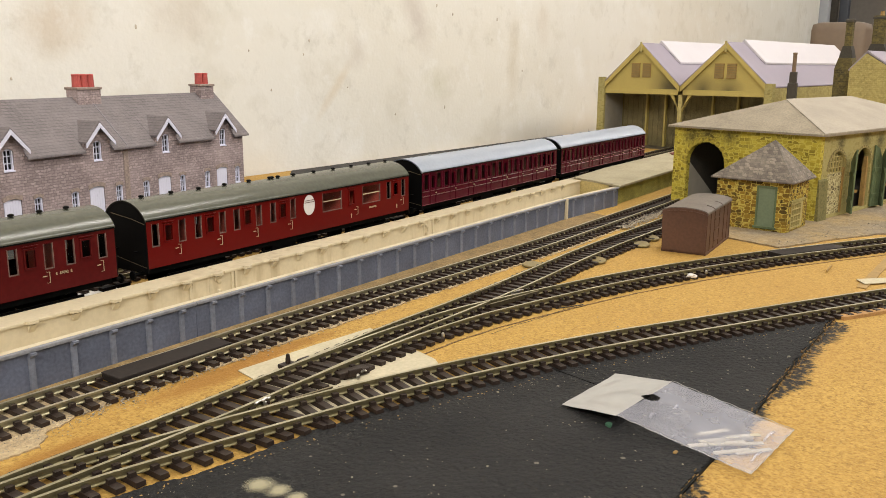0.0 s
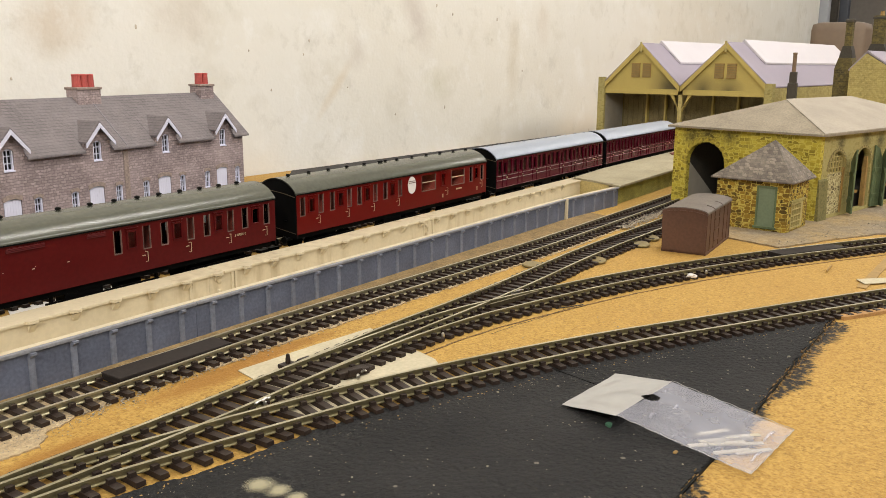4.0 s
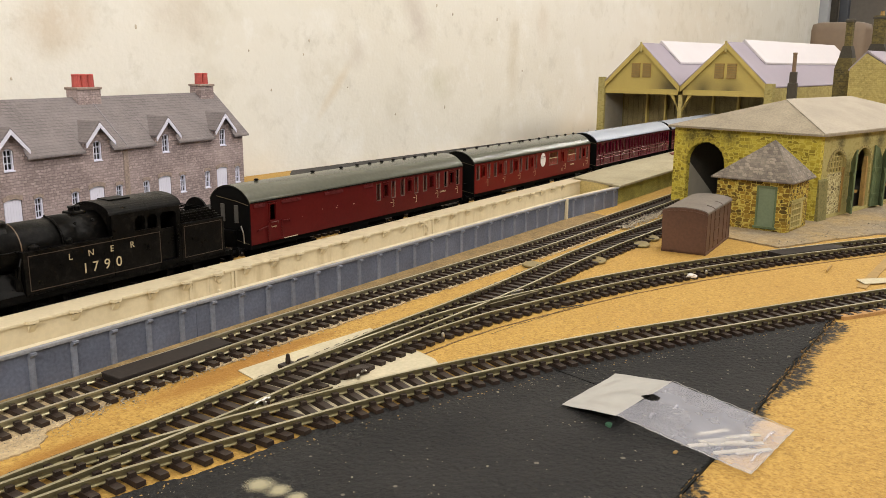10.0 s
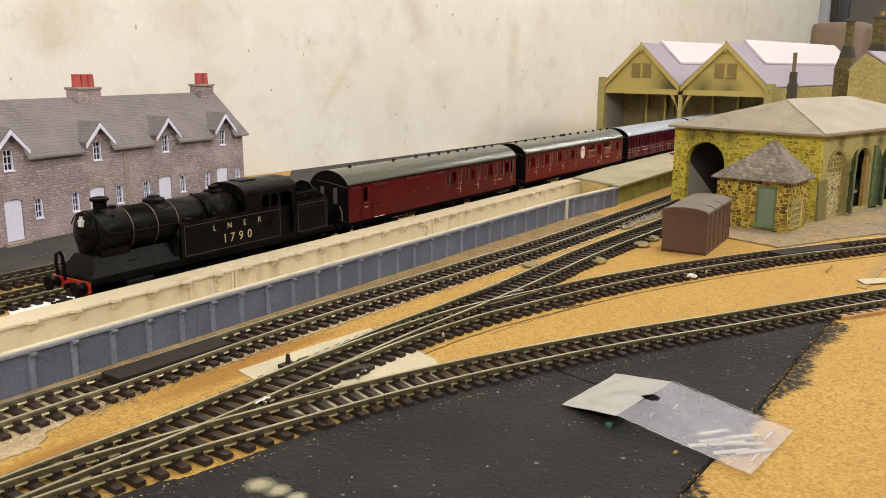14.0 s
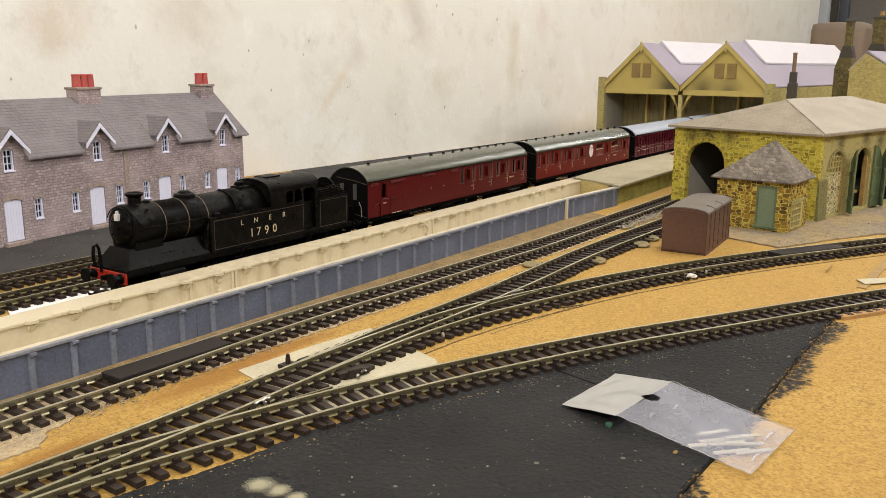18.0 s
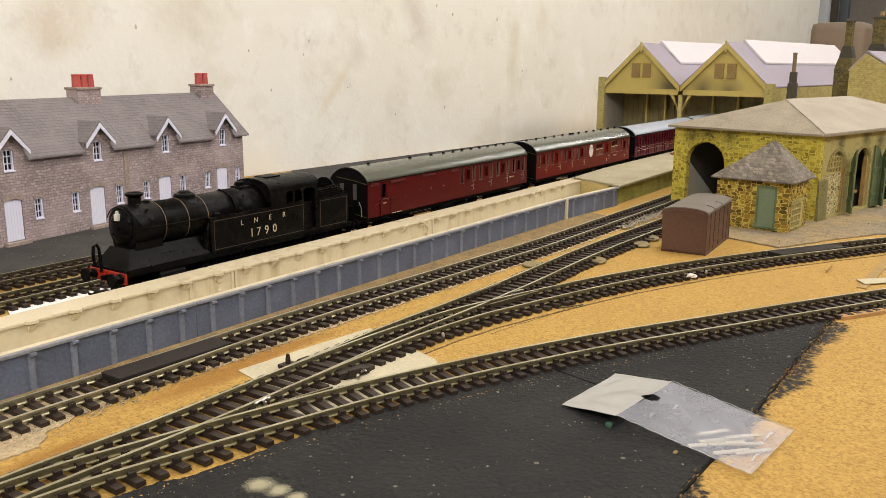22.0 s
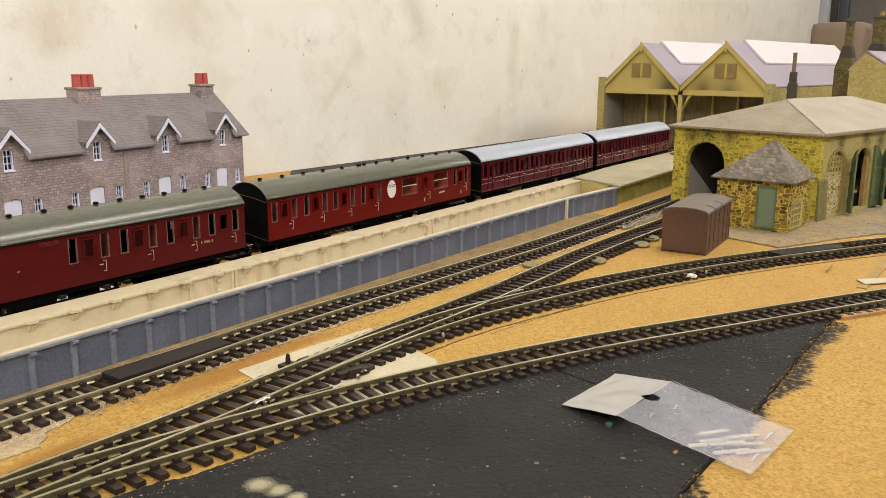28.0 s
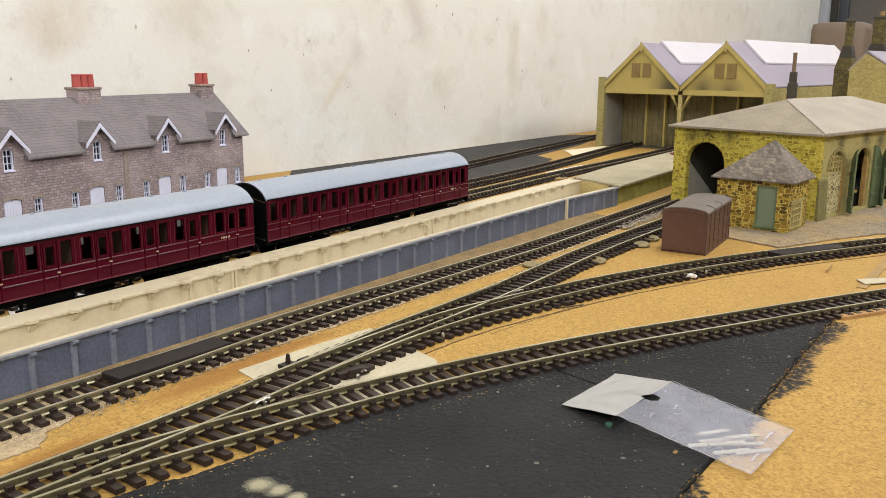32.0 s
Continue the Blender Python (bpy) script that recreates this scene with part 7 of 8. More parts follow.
    part("cab_side", pierced(bmesh.new(), 0.1065, 0.1500, 0.0213, 0.0536, holes, -T, -T + 0.0008), LOCOBLACK, k)
    part("cab_side", pierced(bmesh.new(), 0.1065, 0.1500, 0.0213, 0.0536, holes, T - 0.0008, T), LOCOBLACK, k)
    arc = [(-T * math.cos(math.pi * j / 16) * 1.02, 0.0536 + 0.0060 * math.sin(math.pi * j / 16)) for j in range(17)]
    part("cab_front", prism(bmesh.new(), [(-T + 0.0009, 0.0425)] + [(y * 0.93, z) for y, z in arc] + [(T - 0.0009, 0.0425)], 0.1064, 0.1072, "x"), LOCOBLACK, k)
    part("cab_roof", prism(bmesh.new(), arc + [(y * 0.95, z - 0.0008) for y, z in arc[::-1]], 0.1052, 0.1508, "x"), LOCOBLACK, k)
    part("roof_vent", boxed(0.1130, 0.1262, -0.0050, 0.0050, 0.0592, 0.0600, bev=0.0003), BLACK, k)
    part("cab_back", boxed(0.1488, 0.1496, -T + 0.001, T - 0.001, 0.0213, 0.0535), LOCOBLACK, k)
    part("cab_inner", boxed(0.1100, 0.1480, -0.0006, 0.0006, 0.0236, 0.0530), BLACK, k)
    for x in (0.1196, 0.1274):
        part("window_rim", prism(bmesh.new(), [(x, 0.0430), (x + 0.0080, 0.0430), (x + 0.0080, 0.0434), (x, 0.0434)], -T - 0.0004, -T, "y"), LOCOBLACK, k)
    part("cab_floor", boxed(0.1110, 0.1485, -T + 0.001, T - 0.001, 0.0213, 0.0236), BLACK, k)
    for s in (-1, 1):
        part("cab_door", boxed(0.1367, 0.1471, s * (T - 0.0022) - 0.0003, s * (T - 0.0022) + 0.0003, 0.0240, 0.0415), LOCOBLACK, k)
        part("grab_rail", wire(bmesh.new(), [(0.1480, s * (T + 0.0006), 0.0245), (0.1480, s * (T + 0.0006), 0.0425)], 0.0003, 6), LOCOBLACK, k)
    part("bunker", boxed(0.1501, 0.1812, -T, T, 0.0205, 0.0424, bev=0.0004), LOCOBLACK, k, "black coal bunker")
    for j in range(5):
        z = 0.0430 + j * 0.0014
        x1 = 0.1800 - j * 0.0022
        rb = bmesh.new()
        for y in (-T + 0.0006, T - 0.0010):
            box(rb, 0.1510, x1, y, y + 0.0004, z, z + 0.0008)
        box(rb, x1 - 0.0004, x1, -T + 0.0011, T - 0.0011, z, z + 0.0006)
        part("coal_rail", rb, LOCOBLACK, k)
    for x in (0.1515, 0.1640, 0.1735):
        part("rail_stanchion", boxed(x, x + 0.0006, -T + 0.0011, -T + 0.0016, 0.0424, 0.0492), LOCOBLACK, k)
    part("rear_shield", prism(bmesh.new(), [(0.0105 * math.cos(math.pi * j / 14), 0.0424 + 0.0110 * math.sin(math.pi * j / 14)) for j in range(15)], 0.1740, 0.1752, "x"), LOCOBLACK, k)
    part("rail_backing", prism(bmesh.new(), [(0.1511, 0.0425), (0.1805, 0.0425), (0.1722, 0.0482), (0.1511, 0.0482)], -T + 0.0018, -T + 0.0022, "y"), BLACK, k)
    coal = bmesh.new()
    rnd = random.Random(3)
    for j in range(40):
        x, y = rnd.uniform(0.153, 0.173), rnd.uniform(-0.012, 0.012)
        s = rnd.uniform(0.0010, 0.0019)
        bmesh.ops.create_icosphere(coal, subdivisions=1, radius=s, matrix=Matrix.Translation((x, y, 0.0428 + rnd.uniform(0, 0.0022))) @ Matrix.Rotation(rnd.random() * 3, 4, "X"))
    part("coal", coal, BLACK, k, "heap of coal")
    rear = part("rear_beam", boxed(0.1860, 0.1872, -0.0155, 0.0155, 0.0150, 0.0212), LOCOBLACK, k)
    for y in (-0.0115, 0.0115):
        part("buffer", turned(bmesh.new(), [(0, 0.0026), (0.0012, 0.0020), (0.0040, 0.0014), (0.0055, 0.0012), (0.0056, 0.0034), (0.0062, 0.0032)], ((0.1872, y, 0.0182), (1, 0, 0)), 16), BLACK, rear)
    part("hose", wire(bmesh.new(), [(0.1874, -0.0060, 0.0190), (0.1890, -0.0060, 0.0250), (0.1900, -0.0060, 0.0200), (0.1905, -0.0060, 0.0120)], 0.0008, 8), BLACK, rear)
    # lining and lettering
    y = -T - 0.00012
    def lined(x0, x1, z0, z1):
        w = 0.00035
        b = bmesh.new()
        for a in ((x0, x1, z0, z0 + w), (x0, x1, z1 - w, z1), (x0, x0 + w, z0 + w, z1 - w), (x1 - w, x1, z0 + w, z1 - w)):
            box(b, a[0], a[1], y, y + 0.0002, a[2], a[3])
        part("lining", b, LINING, k, "thin faded lining")
    lined(0.0602, 0.1358, 0.0232, 0.0406)
    lined(0.1520, 0.1794, 0.0228, 0.0408)
    up = Matrix.Rotation(math.pi / 2, 4, "X")
    for x, ch in ((0.0820, "L"), (0.0935, "N"), (0.1056, "E"), (0.1178, "R")):
        lettering("letter", ch, 0.0046, Matrix.Translation((x, y, 0.0363)) @ up, k, GOLD)
    for x, ch in ((0.0897, "1"), (0.0954, "7"), (0.1022, "9"), (0.1092, "0")):
        lettering("numeral", ch, 0.0074, Matrix.Translation((x, y, 0.0288)) @ up, k, GOLD)
    # frames and wheels
    part("frame", boxed(0.004, 0.1855, -0.0060, 0.0060, 0.0080, 0.0190), BLACK, k)
    wheels = []
    def axle(x, r, spokes):
        for s in (-1, 1):
            w = disc_wheel(r)
            o = part("driving_wheel" if spokes else "carrying_wheel", w, BLACK, k)
            o.matrix_basis = Matrix.Translation((x, s * 0.0083, 0.005 + r)) @ (Matrix.Rotation(math.pi, 4, "Z") if s > 0 else Matrix.Identity(4))
            for j in range(12 if spokes else 0):
                a = j * math.tau / 12
                part("spoke", tube(bmesh.new(), (0.0, -0.0009, 0), (r * 0.78 * math.cos(a), -0.0009, r * 0.78 * math.sin(a)), 0.0004, seg=6), BLACK, o)
            wheels.append((o, x, s, r))
    for x in (0.0190, 0.0410):
        axle(x, 0.0064, False)
    for x in (0.0640, 0.0900, 0.1160):
        axle(x, 0.0102, True)
    axle(0.1600, 0.0072, False)
    part("coupling_rod", boxed(0.0625, 0.1175, -0.0118, -0.0110, 0.0120, 0.0136, bev=0.0003), STEEL, k)
    part("cylinder", tube(bmesh.new(), (0.0215, -0.0118, 0.0150), (0.0385, -0.0118, 0.0150), 0.0036), BLACK, k)
    for x in (0.1400, 0.1585):
        part("footstep", boxed(x, x + 0.0060, -0.0152, -0.0130, 0.0095, 0.0102), BLACK, k)
        part("step_hanger", boxed(x + 0.0005, x + 0.0055, -0.0132, -0.0126, 0.0095, 0.0186), BLACK, k)
    return k, wheels


# ---- loose things ----
def build_van():
    m = Matrix.Translation((0.3040, -0.2087, 0)) @ Matrix.Rotation(math.atan2(-0.2035 + 0.2087, 0.3864 - 0.3040) , 4, "Z")
    v = thing("van_body", "brown plastic goods van body with no wheels, resting on the board", "wagon body", m)
    L, W, E, R = 0.076, 0.0310, 0.0300, 0.0334
    part("body", boxed(0, L, 0, W, 0, E, bev=0.0005), VANBROWN, v)
    arc = [(W / 2 - (W / 2 + 0.0008) * math.cos(math.pi * j / 14), E - 0.0002 + (R - E) * math.sin(math.pi * j / 14)) for j in range(15)]
    part("roof", prism(bmesh.new(), arc + [(W + 0.0008, E - 0.0012), (-0.0008, E - 0.0012)], -0.0008, L + 0.0008, "x"), VANROOF, v, "grey-brown arched roof")
    rim = bmesh.new()
    for a, b in zip(arc, arc[1:]):
        prism(rim, [(a[0], a[1] - 0.0022), (b[0], b[1] - 0.0022), (b[0], b[1] - 0.0030), (a[0], a[1] - 0.0030)], -0.0016, -0.0011, "x")
    part("end_rim", rim, VANBROWN, v)
    face = [(W / 2 + (y - W / 2) * 0.97, z - 0.0006) for y, z in arc]
    part("end_panel", prism(bmesh.new(), [(0.0006, 0.0016)] + face + [(W - 0.0006, 0.0016)], -0.0011, -0.0009, "x"), VANBROWN, v)
    for x in (0.0008, 0.0110, 0.0230, 0.0380, 0.0530, 0.0650, 0.0745):
        part("stanchion", boxed(x, x + 0.0010, -0.0004, 0.0002, 0.0012, E - 0.0014), VANBROWN, v)
    part("corner_plate", boxed(-0.0006, 0.0004, -0.0006, 0.0012, 0.0010, E - 0.0015), VANBROWN, v)
    for z in (0.0060, 0.0140, 0.0220):
        part("hinge", boxed(0.0245, 0.0375, -0.0007, -0.0001, z, z + 0.0010), VANBROWN, v)
    for x in (0.0200, 0.0440):
        strap = bmesh.new()
        for a, b in zip(arc[:5], arc[1:5]):
            prism(strap, [(a[0], a[1]), (b[0], b[1]), (b[0], b[1] + 0.0004), (a[0], a[1] + 0.0004)], x, x + 0.0009, "x")
        part("roof_strap", strap, VANROOF, v)
    part("bottom_rail", boxed(-0.0008, L + 0.0004, -0.0008, 0.0002, 0.0, 0.0016), VANBROWN, v)


def build_bag():
    """A folded clear bag: a header flap, a raised fold, and a pouch with white plastic strips."""
    b = thing("plastic_bag", "clear polythene bag holding short white plastic strips", "plastic bag")
    def in_slot(x, y):
        u, v = (x - 0.0188) * 0.255 + (y + 0.2746) * -0.967, (x - 0.0188) * 0.967 + (y + 0.2746) * 0.255
        return (u / 0.0036) ** 2 + (v / 0.0029) ** 2 < 1.0
    def patch(a, bb, c, d, n, za):
        bm = bmesh.new()
        grid = []
        for i in range(n + 1):
            row = []
            for j in range(n + 1):
                u, w = i / n, j / n
                p = (Vector(a).lerp(Vector(bb), u)).lerp(Vector(d).lerp(Vector(c), u), w)
                q = noise.noise((p.x * 90, p.y * 90, za)) * 0.0012 + noise.noise((p.x * 200, p.y * 200, za)) * 0.00016
                k = min(1.0, 8 * min(u, 1 - u, w, 1 - w))
                row.append(bm.verts.new((p.x, p.y, p.z + q * (0.3 + 0.7 * k) + 0.0006)))
            grid.append(row)
        for i in range(n):
            for j in range(n):
                mid = (grid[i][j].co + grid[i + 1][j + 1].co) / 2
                if not in_slot(mid.x, mid.y):
                    bm.faces.new((grid[i][j], grid[i + 1][j], grid[i + 1][j + 1], grid[i][j + 1]))
        bmesh.ops.delete(bm, geom=[v for v in bm.verts if not v.link_faces], context="VERTS")
        return bm
    f1, f2 = (0.0388, -0.2763, 0.0052), (-0.0061, -0.2707, 0.0052)
    e1, e2 = (0.0438, -0.2502, 0.0016), (0.0017, -0.2453, 0.0008)
    p1, p2 = (0.0267, -0.3257, 0.0012), (-0.0170, -0.3217, 0.0012)
    part("header_flap", patch(e2, e1, f1, f2, 90, 1.0), WHITE_FILM, b, "milky white folded flap", smooth=True)
    pouch = part("pouch", patch(f2, f1, p1, p2, 110, 2.0), FILM, b, "clear wrinkled pouch", smooth=True)
    for a, c in ((f2, p2), (f1, p1), (p2, p1)):
        pts = [Vector(a).lerp(Vector(c), j / 24) for j in range(25)]
        part("weld", wire(bmesh.new(), [(p.x, p.y, p.z + 0.0009 + 0.0002 * math.sin(j * 1.7)) for j, p in enumerate(pts)], 0.00013, 5), WHITE_FILM, pouch, "whitish welded edge")
    # raised film creases added where the pouch glints
    for j, (u, w, n, lift) in enumerate(((0.30, 0.94, 0.20, 0.0012), (0.72, 0.90, 0.22, 0.0014), (0.25, 0.18, 0.10, 0.0016), (0.55, 0.24, 0.08, 0.0016))):
        q = Vector(f2).lerp(Vector(f1), u).lerp(Vector(p2).lerp(Vector(p1), u), w)
        v = (Vector(f1) - Vector(f2)) * n * 0.5
        part("crease", wire(bmesh.new(), [(q.x - v.x, q.y - v.y, q.z + 0.0006), (q.x, q.y, q.z + lift), (q.x + v.x, q.y + v.y, q.z + 0.0006)], 0.0005, 6), FILM, pouch, "glossy crease in the film", smooth=True)
    rnd = random.Random(11)
    spots = [(0.0049 + u, -0.3096 + w) for u, w in ((-0.006, 0.007), (-0.001, 0.005), (0.004, 0.008), (-0.003, 0.001), (0.003, 0.001), (-0.007, -0.002), (0.001, -0.004), (0.006, -0.002), (-0.002, -0.008))]
    for k, (x, y) in enumerate(spots):
        single("plastic_strip", boxed(-0.0068, 0.0068, -0.0010, 0.0010, 0, 0.0006, bev=0.0002), STRIP, "short cream-white plastic strip inside the bag", "plastic strip",
               Matrix.Translation((x, y, 0.0007 + 0.0003 * (k % 4))) @ Matrix.Rotation(radians(-46 + rnd.uniform(-12, 12)), 4, "Z"), group="plastic strips")


STRIP = plain("cream_styrene", (0.40, 0.36, 0.27), 0.5, spread=0.04)
WHITE_FILM = plain("milky_polythene", (0.33, 0.325, 0.315), 0.30, spread=0.06, big=60, fine=300, relief=0.2)


DISCS = ((0.2060, -0.1245, 0.0070, 2), (0.2405, -0.1552, 0.0062, 8), (0.3080, -0.1610, 0.0062, 8), (0.3345, -0.1585, 0.0062, 8))


def build_litter():
    single("card_packing", sheet(ragged([(-0.0413, -0.1117), (-0.005, -0.1150), (0.0385, -0.1208), (0.030, -0.142), (0.0190, -0.1740), (0.0060, -0.1880), (-0.016, -0.1850), (-0.045, -0.1775), (-0.0674, -0.1715), (-0.0570, -0.1480), (-0.0452, -0.1261)], 0.008, 0.0004, 3), 0.0, 0.0004), PACKCARD,
           "pale cream card under a turnout", "card")
    single("paper_packing", sheet([(-0.052, 0.048), (0.018, 0.050), (0.015, 0.0585), (-0.048, 0.0575)], 0.0, 0.0004), PAPER, "white paper slips beside the loop track", "paper")
    single("paper_packing", sheet([(0.63, 0.083), (0.75, 0.084), (0.76, 0.094), (0.66, 0.097)], 0.0, 0.0004), PAPER, "white paper slip between tracks", "paper")
    single("card_packing", sheet([(0.86, 0.155), (0.95, 0.147), (1.03, 0.175), (0.92, 0.198)], 0.0, 0.0012), CARD, "pale card on the ground before the engine shed", "card")
    for x, y, r, tilt in DISCS:
        m = Matrix.Translation((x, y, 0.0002 + r * math.sin(radians(tilt)))) @ Matrix.Rotation(radians(tilt), 4, Vector((0.555, -0.832, 0)))
        single("brass_disc", turned(bmesh.new(), [(0.0, r - 0.0004), (0.0004, r), (0.0010, r), (0.0014, r - 0.0006)], seg=28), DISC, "dull olive-brown metal disc leaning beside the track", "disc", m, group="metal discs")
    tw = bmesh.new()
    wire(tw, [(0.3000, -0.2890, 0.001), (0.3080, -0.2887, 0.0013), (0.3180, -0.2889, 0.001)], 0.0006, 6)
    single("twig", tw, OCHREWOOD, "thin brown splinter of wood", "splinter")
    # thin rod drawn for a dark line on the board
    single("thin_dark_line", wire(bmesh.new(), [(0.0647, -0.1764, 0.0006), (0.0833, -0.1804, 0.0011), (0.1040, -0.1843, 0.0006), (0.1232, -0.1880, 0.0011), (0.1375, -0.1932, 0.0006)], 0.00010, 6), SOOTSHADE, "thin dark wire lying beside the curved track", "wire")
    single("dark_twig", wire(bmesh.new(), [(0.1243, -0.1822, 0.0004), (0.1300, -0.1866, 0.0005), (0.1352, -0.1890, 0.0004), (0.1389, -0.1916, 0.0006)], 0.0003, 6), SOOTSHADE, "short dark crooked twig beside the curved track", "twig")
    foil = bmesh.new()
    bmesh.ops.create_icosphere(foil, subdivisions=2, radius=1.0)
    for v in foil.verts:
        q = 1.0 + 1.1 * noise.noise(v.co * 2.3)
        v.co = Vector((v.co.x * 0.0018 * q, v.co.y * 0.0028 * q, 0.0046 + v.co.z * 0.0014 * q))
    single("foil_scrap", foil, WHITE, "small crumpled silver foil scrap on the rail", "foil", pose(0.2242, -0.2249, 0, 0, 0, 20))
    single("card_scrap", sheet([(0.2877, -0.3082), (0.3023, -0.3233), (0.2891, -0.3248), (0.2775, -0.3145)], 0.0008, 0.0012), PACKCARD, "torn cream card scrap under the curved track", "card")
    wd = prism(bmesh.new(), [(0.1935, -0.3120), (0.2550, -0.3500), (0.2520, -0.3545), (0.1910, -0.3165)], 0.0, 0.0019, "z")
    single("wood_strip", wd, WOOD, "bare wooden strip along the curved track", "wood strip")
    blobs = ((-0.1098, -0.1950, 0.0062), (-0.1091, -0.2024, 0.0050), (-0.1090, -0.2099, 0.0040))
    film = soft_smear("dried_filler_film", (0.36, 0.33, 0.22), blobs)
    ring = [(-0.1094 + 0.0145 * math.cos(k * math.tau / 24), -0.2025 + 0.0145 * math.sin(k * math.tau / 24)) for k in range(24)]
    sm = bmesh.new()
    sm.faces.new([sm.verts.new((x, y, 0.0010)) for x, y in ring])
    single("glue_smear", sm, film, "pale dried smear of filler on the black board", "smear")
    single("green_scrap", prism(bmesh.new(), [(0, 0), (0.0022, 0.0004), (0.0026, 0.0020), (0.0008, 0.0026), (-0.0004, 0.0012)], 0.0006, 0.0016, "z"), GREENBIT, "tiny green scrap on the black board", "scrap", pose(-0.0060, -0.2690, 0))
    single("tan_scrap", prism(bmesh.new(), [(0, 0), (0.0020, 0.0), (0.0022, 0.0010), (0.0002, 0.0012)], 0.0006, 0.0011, "z"), OCHREWOOD, "tiny tan scrap lying on the dark board", "scrap", pose(-0.0138, -0.2960, 0))
    rnd = random.Random(21)
    crumbs = [(rnd.uniform(-0.20, 0.18), -0.19 - rnd.random() * 0.12, 0.0007, rnd.uniform(0.00010, 0.00028) * (2.0 if rnd.random() < 0.06 else 1), rnd.random() * 6) for k in range(460)]
    crumbs += [(rnd.uniform(-0.16, 0.16), 0.135 + rnd.random() * 0.07, 0.0006, rnd.uniform(0.0002, 0.0006), rnd.random() * 6) for k in range(80)]
    for k in range(170):
        i = rnd.randrange(1, 7)
        (xa, ya), (xb, yb), u = T3_NEAR[i], T3_NEAR[i + 1], rnd.random()
        crumbs.append((xa + (xb - xa) * u, ya + (yb - ya) * u - 0.0125 - abs(rnd.gauss(0, 0.0040)), 0.0006, rnd.uniform(0.0001, 0.00024), rnd.random() * 6))
    grains("crumbs", crumbs, SMEAR, "scattered pale crumbs and dust specks", "crumbs")
    tan = []
    for k in range(130):
        i = rnd.randrange(1, 8)
        (xa, ya), (xb, yb), u = T3_NEAR[i], T3_NEAR[i + 1], rnd.random()
        tan.append((xa + (xb - xa) * u, ya + (yb - ya) * u - 0.0110 - abs(rnd.gauss(0, 0.0020)), 0.0006, rnd.uniform(0.00015, 0.0004), rnd.random() * 6))
    grains("wood_crumbs", tan, OCHREWOOD, "torn orange-brown chipboard crumbs beside the curved track", "crumbs")
    chips = []
    for k in range(2900):
        t = rnd.random()
        if t < 0.50:
            i = rnd.randrange(2, 11)
            (xa, ya), (xb, yb), u = T1_LINE[i], T1_LINE[i + 1], rnd.random()
            x, y, r = xa + (xb - xa) * u, ya + (yb - ya) * u - 0.0135 + rnd.gauss(0, 0.0024), rnd.uniform(0.0002, 0.0005)
        elif t < 0.62:
            i = rnd.randrange(2, 11)
            (xa, ya), (xb, yb), u = T1_LINE[i], T1_LINE[i + 1], rnd.random()
            x, y, r = xa + (xb - xa) * u, ya + (yb - ya) * u + rnd.uniform(-0.0065, 0.0065), rnd.uniform(0.0002, 0.0005)
        elif t < 0.72:
            x, y, r = rnd.uniform(-0.16, -0.085), -0.103 + rnd.gauss(0, 0.0040), rnd.uniform(0.00012, 0.0003)
        else:
            x = rnd.uniform(0.36, 0.56)
            y, r = -0.1235 - 0.03 * (x - 0.36) + rnd.gauss(0, 0.0045), rnd.uniform(0.0004, 0.0011)
        chips.append((x, y, 0.0006 + (0.0012 if t >= 0.72 else 0.0), r, rnd.random() * 6))
    grains("stone_chips", chips, GREYSCATTER, "spilled fine grey-tan ballast chips along the platform track", "ballast")
    grit = [(rnd.uniform(0.36, 0.60), -0.24 + rnd.gauss(0, 0.03) - 0.03, 0.0014, rnd.uniform(0.0002, 0.0006), rnd.random() * 6) for k in range(500)]
    grit = [g for g in grit if g[1] < -0.2535 - 0.38 * (g[0] - 0.42) and g[1] > -0.2753 - 0.59 * (g[0] - 0.4185)]
    grains("stone_grit", grit, GREYSCATTER, "loose pale grit on the ground before the goods shed", "grit")
    bx = thing("wood_block", "small wooden block beside the loop track", "block", pose(0.585, 0.040, 0, 0, 0, 8))
    part("block", boxed(-0.008, 0.008, -0.005, 0.005, 0, 0.006, bev=0.0005), OCHREWOOD, bx)
    part("peg", boxed(0.004, 0.007, -0.002, 0.002, 0.006, 0.014), SOOTSHADE, bx)
    bush = bmesh.new()
    bmesh.ops.create_icosphere(bush, subdivisions=3, radius=1.0)
    for v in bush.verts:
        k = 1.0 + 0.9 * noise.noise(v.co * 3.1)
        v.co = Vector((0.790 + v.co.x * 0.011 * k, -0.022 + v.co.y * 0.005 * k, 0.0200 + v.co.z * 0.0026 * k))
    single("red_oddment", bush, REDBIT, "small red oddment lying on the platform", "oddment")


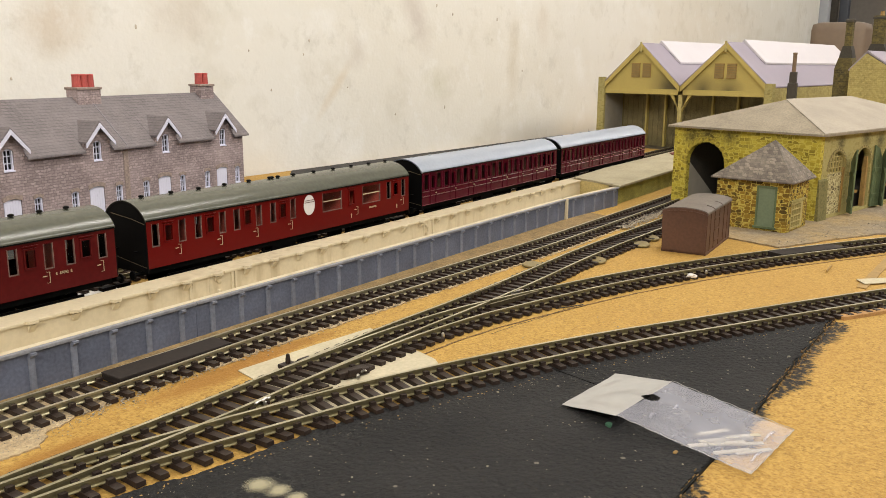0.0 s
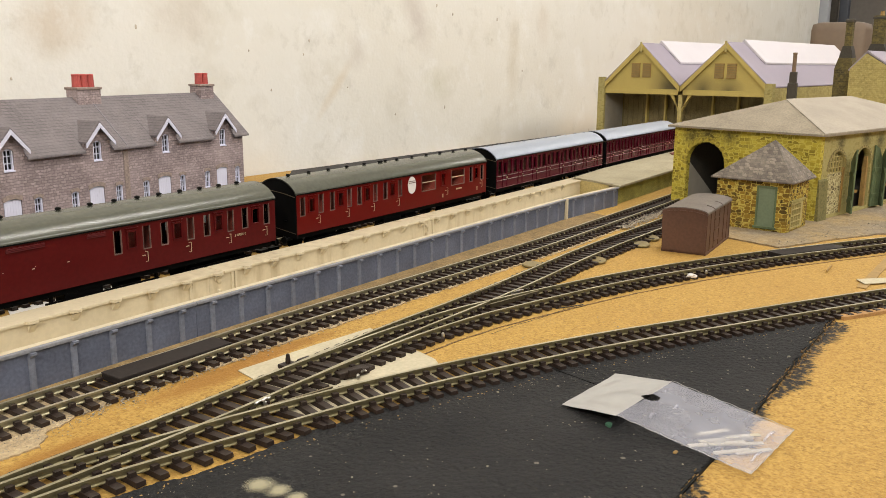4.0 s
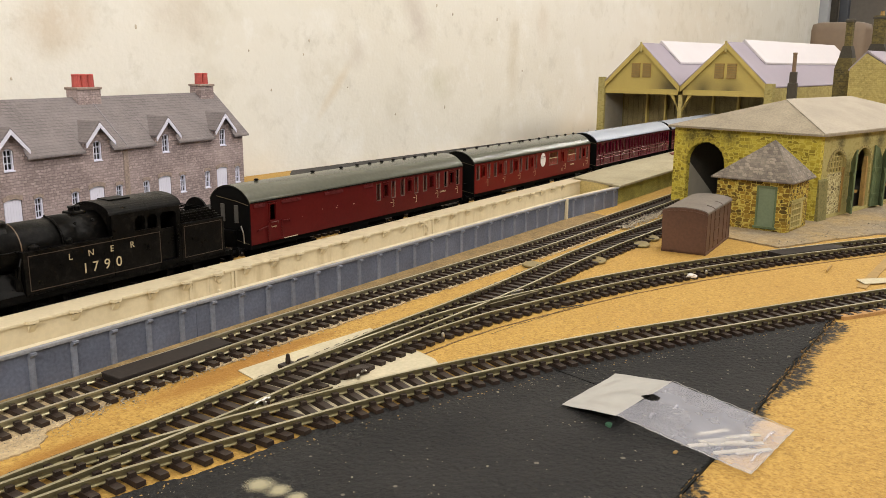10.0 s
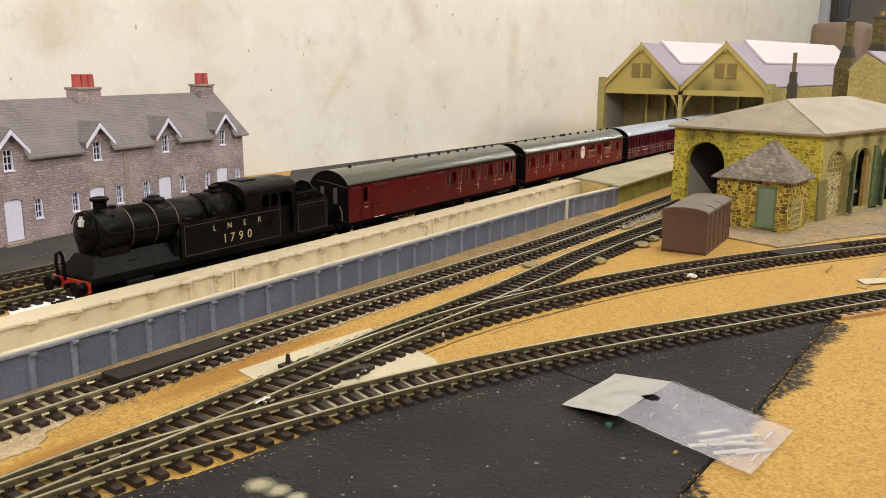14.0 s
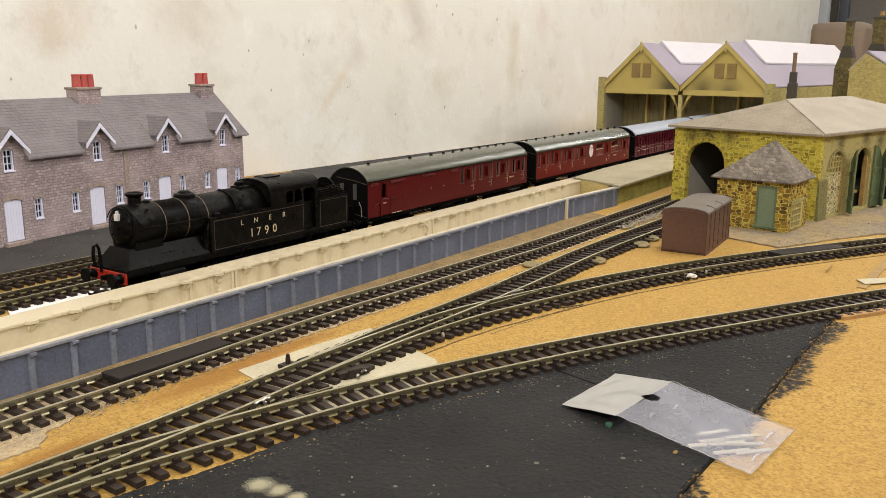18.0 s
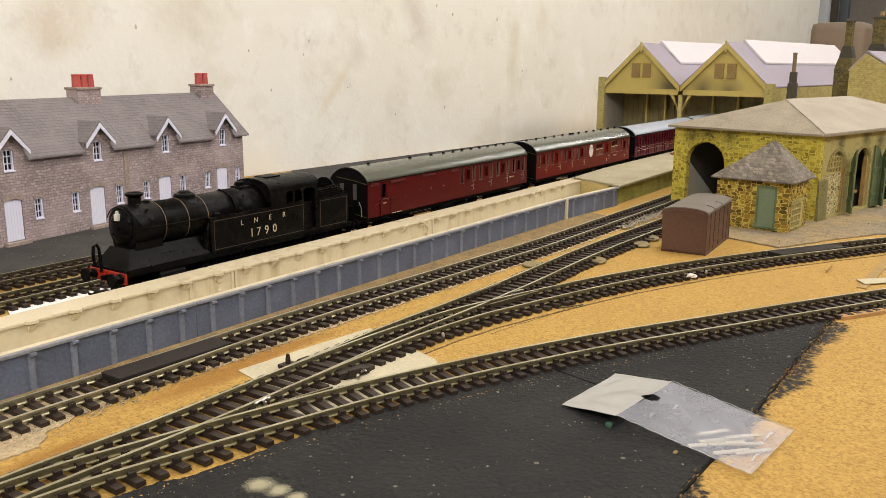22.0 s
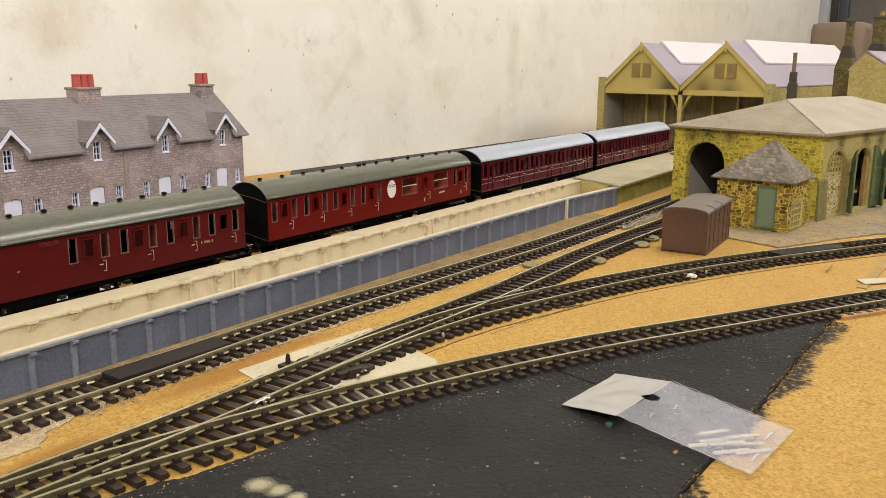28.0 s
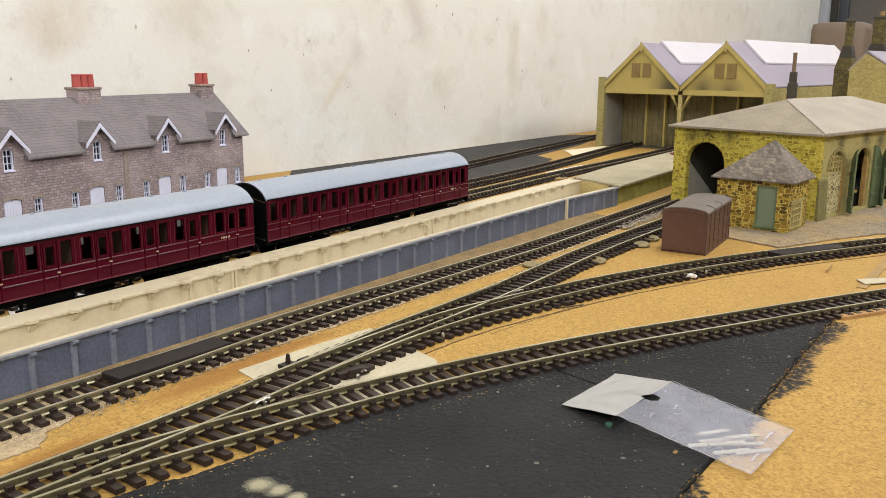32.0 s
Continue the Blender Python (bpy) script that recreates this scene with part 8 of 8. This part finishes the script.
# ---- motion of the train ----
def motions():
    # seconds, and metres run by the composite coach's leading end
    run = [(0.0, 0.0), (0.6, 0.0), (1.0, 0.0038), (1.5, 0.0236), (2.0, 0.0458), (2.5, 0.0640), (3.0, 0.0813), (3.5, 0.0977), (4.5, 0.1330), (5.5, 0.1680), (6.0, 0.1854), (6.5, 0.2035), (7.0, 0.2226),
           (7.5, 0.2435), (8.0, 0.2643), (8.5, 0.2853), (9.0, 0.3079), (9.5, 0.3228), (10.0, 0.3336), (10.5, 0.3380), (11.0, 0.3474), (11.5, 0.3596), (12.0, 0.3722), (12.5, 0.3842), (13.0, 0.3966),
           (13.5, 0.4095), (14.0, 0.4256), (14.5, 0.4402), (15.0, 0.4463), (15.4, 0.4470), (16.5, 0.4470), (24.0, 0.4470), (24.3, 0.4462), (24.5, 0.4420), (25.0, 0.4040), (25.5, 0.3410), (26.5, 0.2380), (27.5, 0.1392),
           (28.0, 0.0895), (28.5, 0.0400), (29.0, -0.0152), (29.5, -0.0790), (30.0, -0.1442), (30.5, -0.2110), (31.0, -0.2790), (31.5, -0.3460), (32.0, -0.4128)]
    loco, wheels = build_locomotive()
    train = [(loco, -0.4595), (build_brake(), -0.2587), (build_composite(), 0.0), (build_suburban("maroon panelled suburban coach with a pale grey roof"), 0.2557), (build_suburban("maroon panelled suburban coach with a pale grey roof at the tail"), 0.5015)]
    for ob, off in train:
        slack = 0.0012 if ob == loco else 0.0
        walk(ob, [(t, pose(s + off - (slack if t > 24.2 else 0.0), 0.0175, 0)) for t, s in run])
    for w, x, side, r in wheels:
        if r > 0.01:
            rows, n = [], 480
            for k in range(n + 1):
                t = 32.0 * k / n
                i = max(j for j in range(len(run)) if run[j][0] <= t + 1e-6)
                j = min(i + 1, len(run) - 1)
                u = (t - run[i][0]) / max(1e-6, run[j][0] - run[i][0])
                s = run[i][1] + (run[j][1] - run[i][1]) * min(1.0, u)
                m = Matrix.Translation((x, side * 0.0083, 0.005 + r)) @ Matrix.Rotation(s / r, 4, "Y")
                rows.append((t, m @ (Matrix.Rotation(math.pi, 4, "Z") if side > 0 else Matrix.Identity(4))))
            walk(w, rows)


build_room()
build_platform()
build_cottages()
build_goods_shed()
build_engine_shed()
build_van()
build_bag()
build_litter()
build_tracks()
motions()
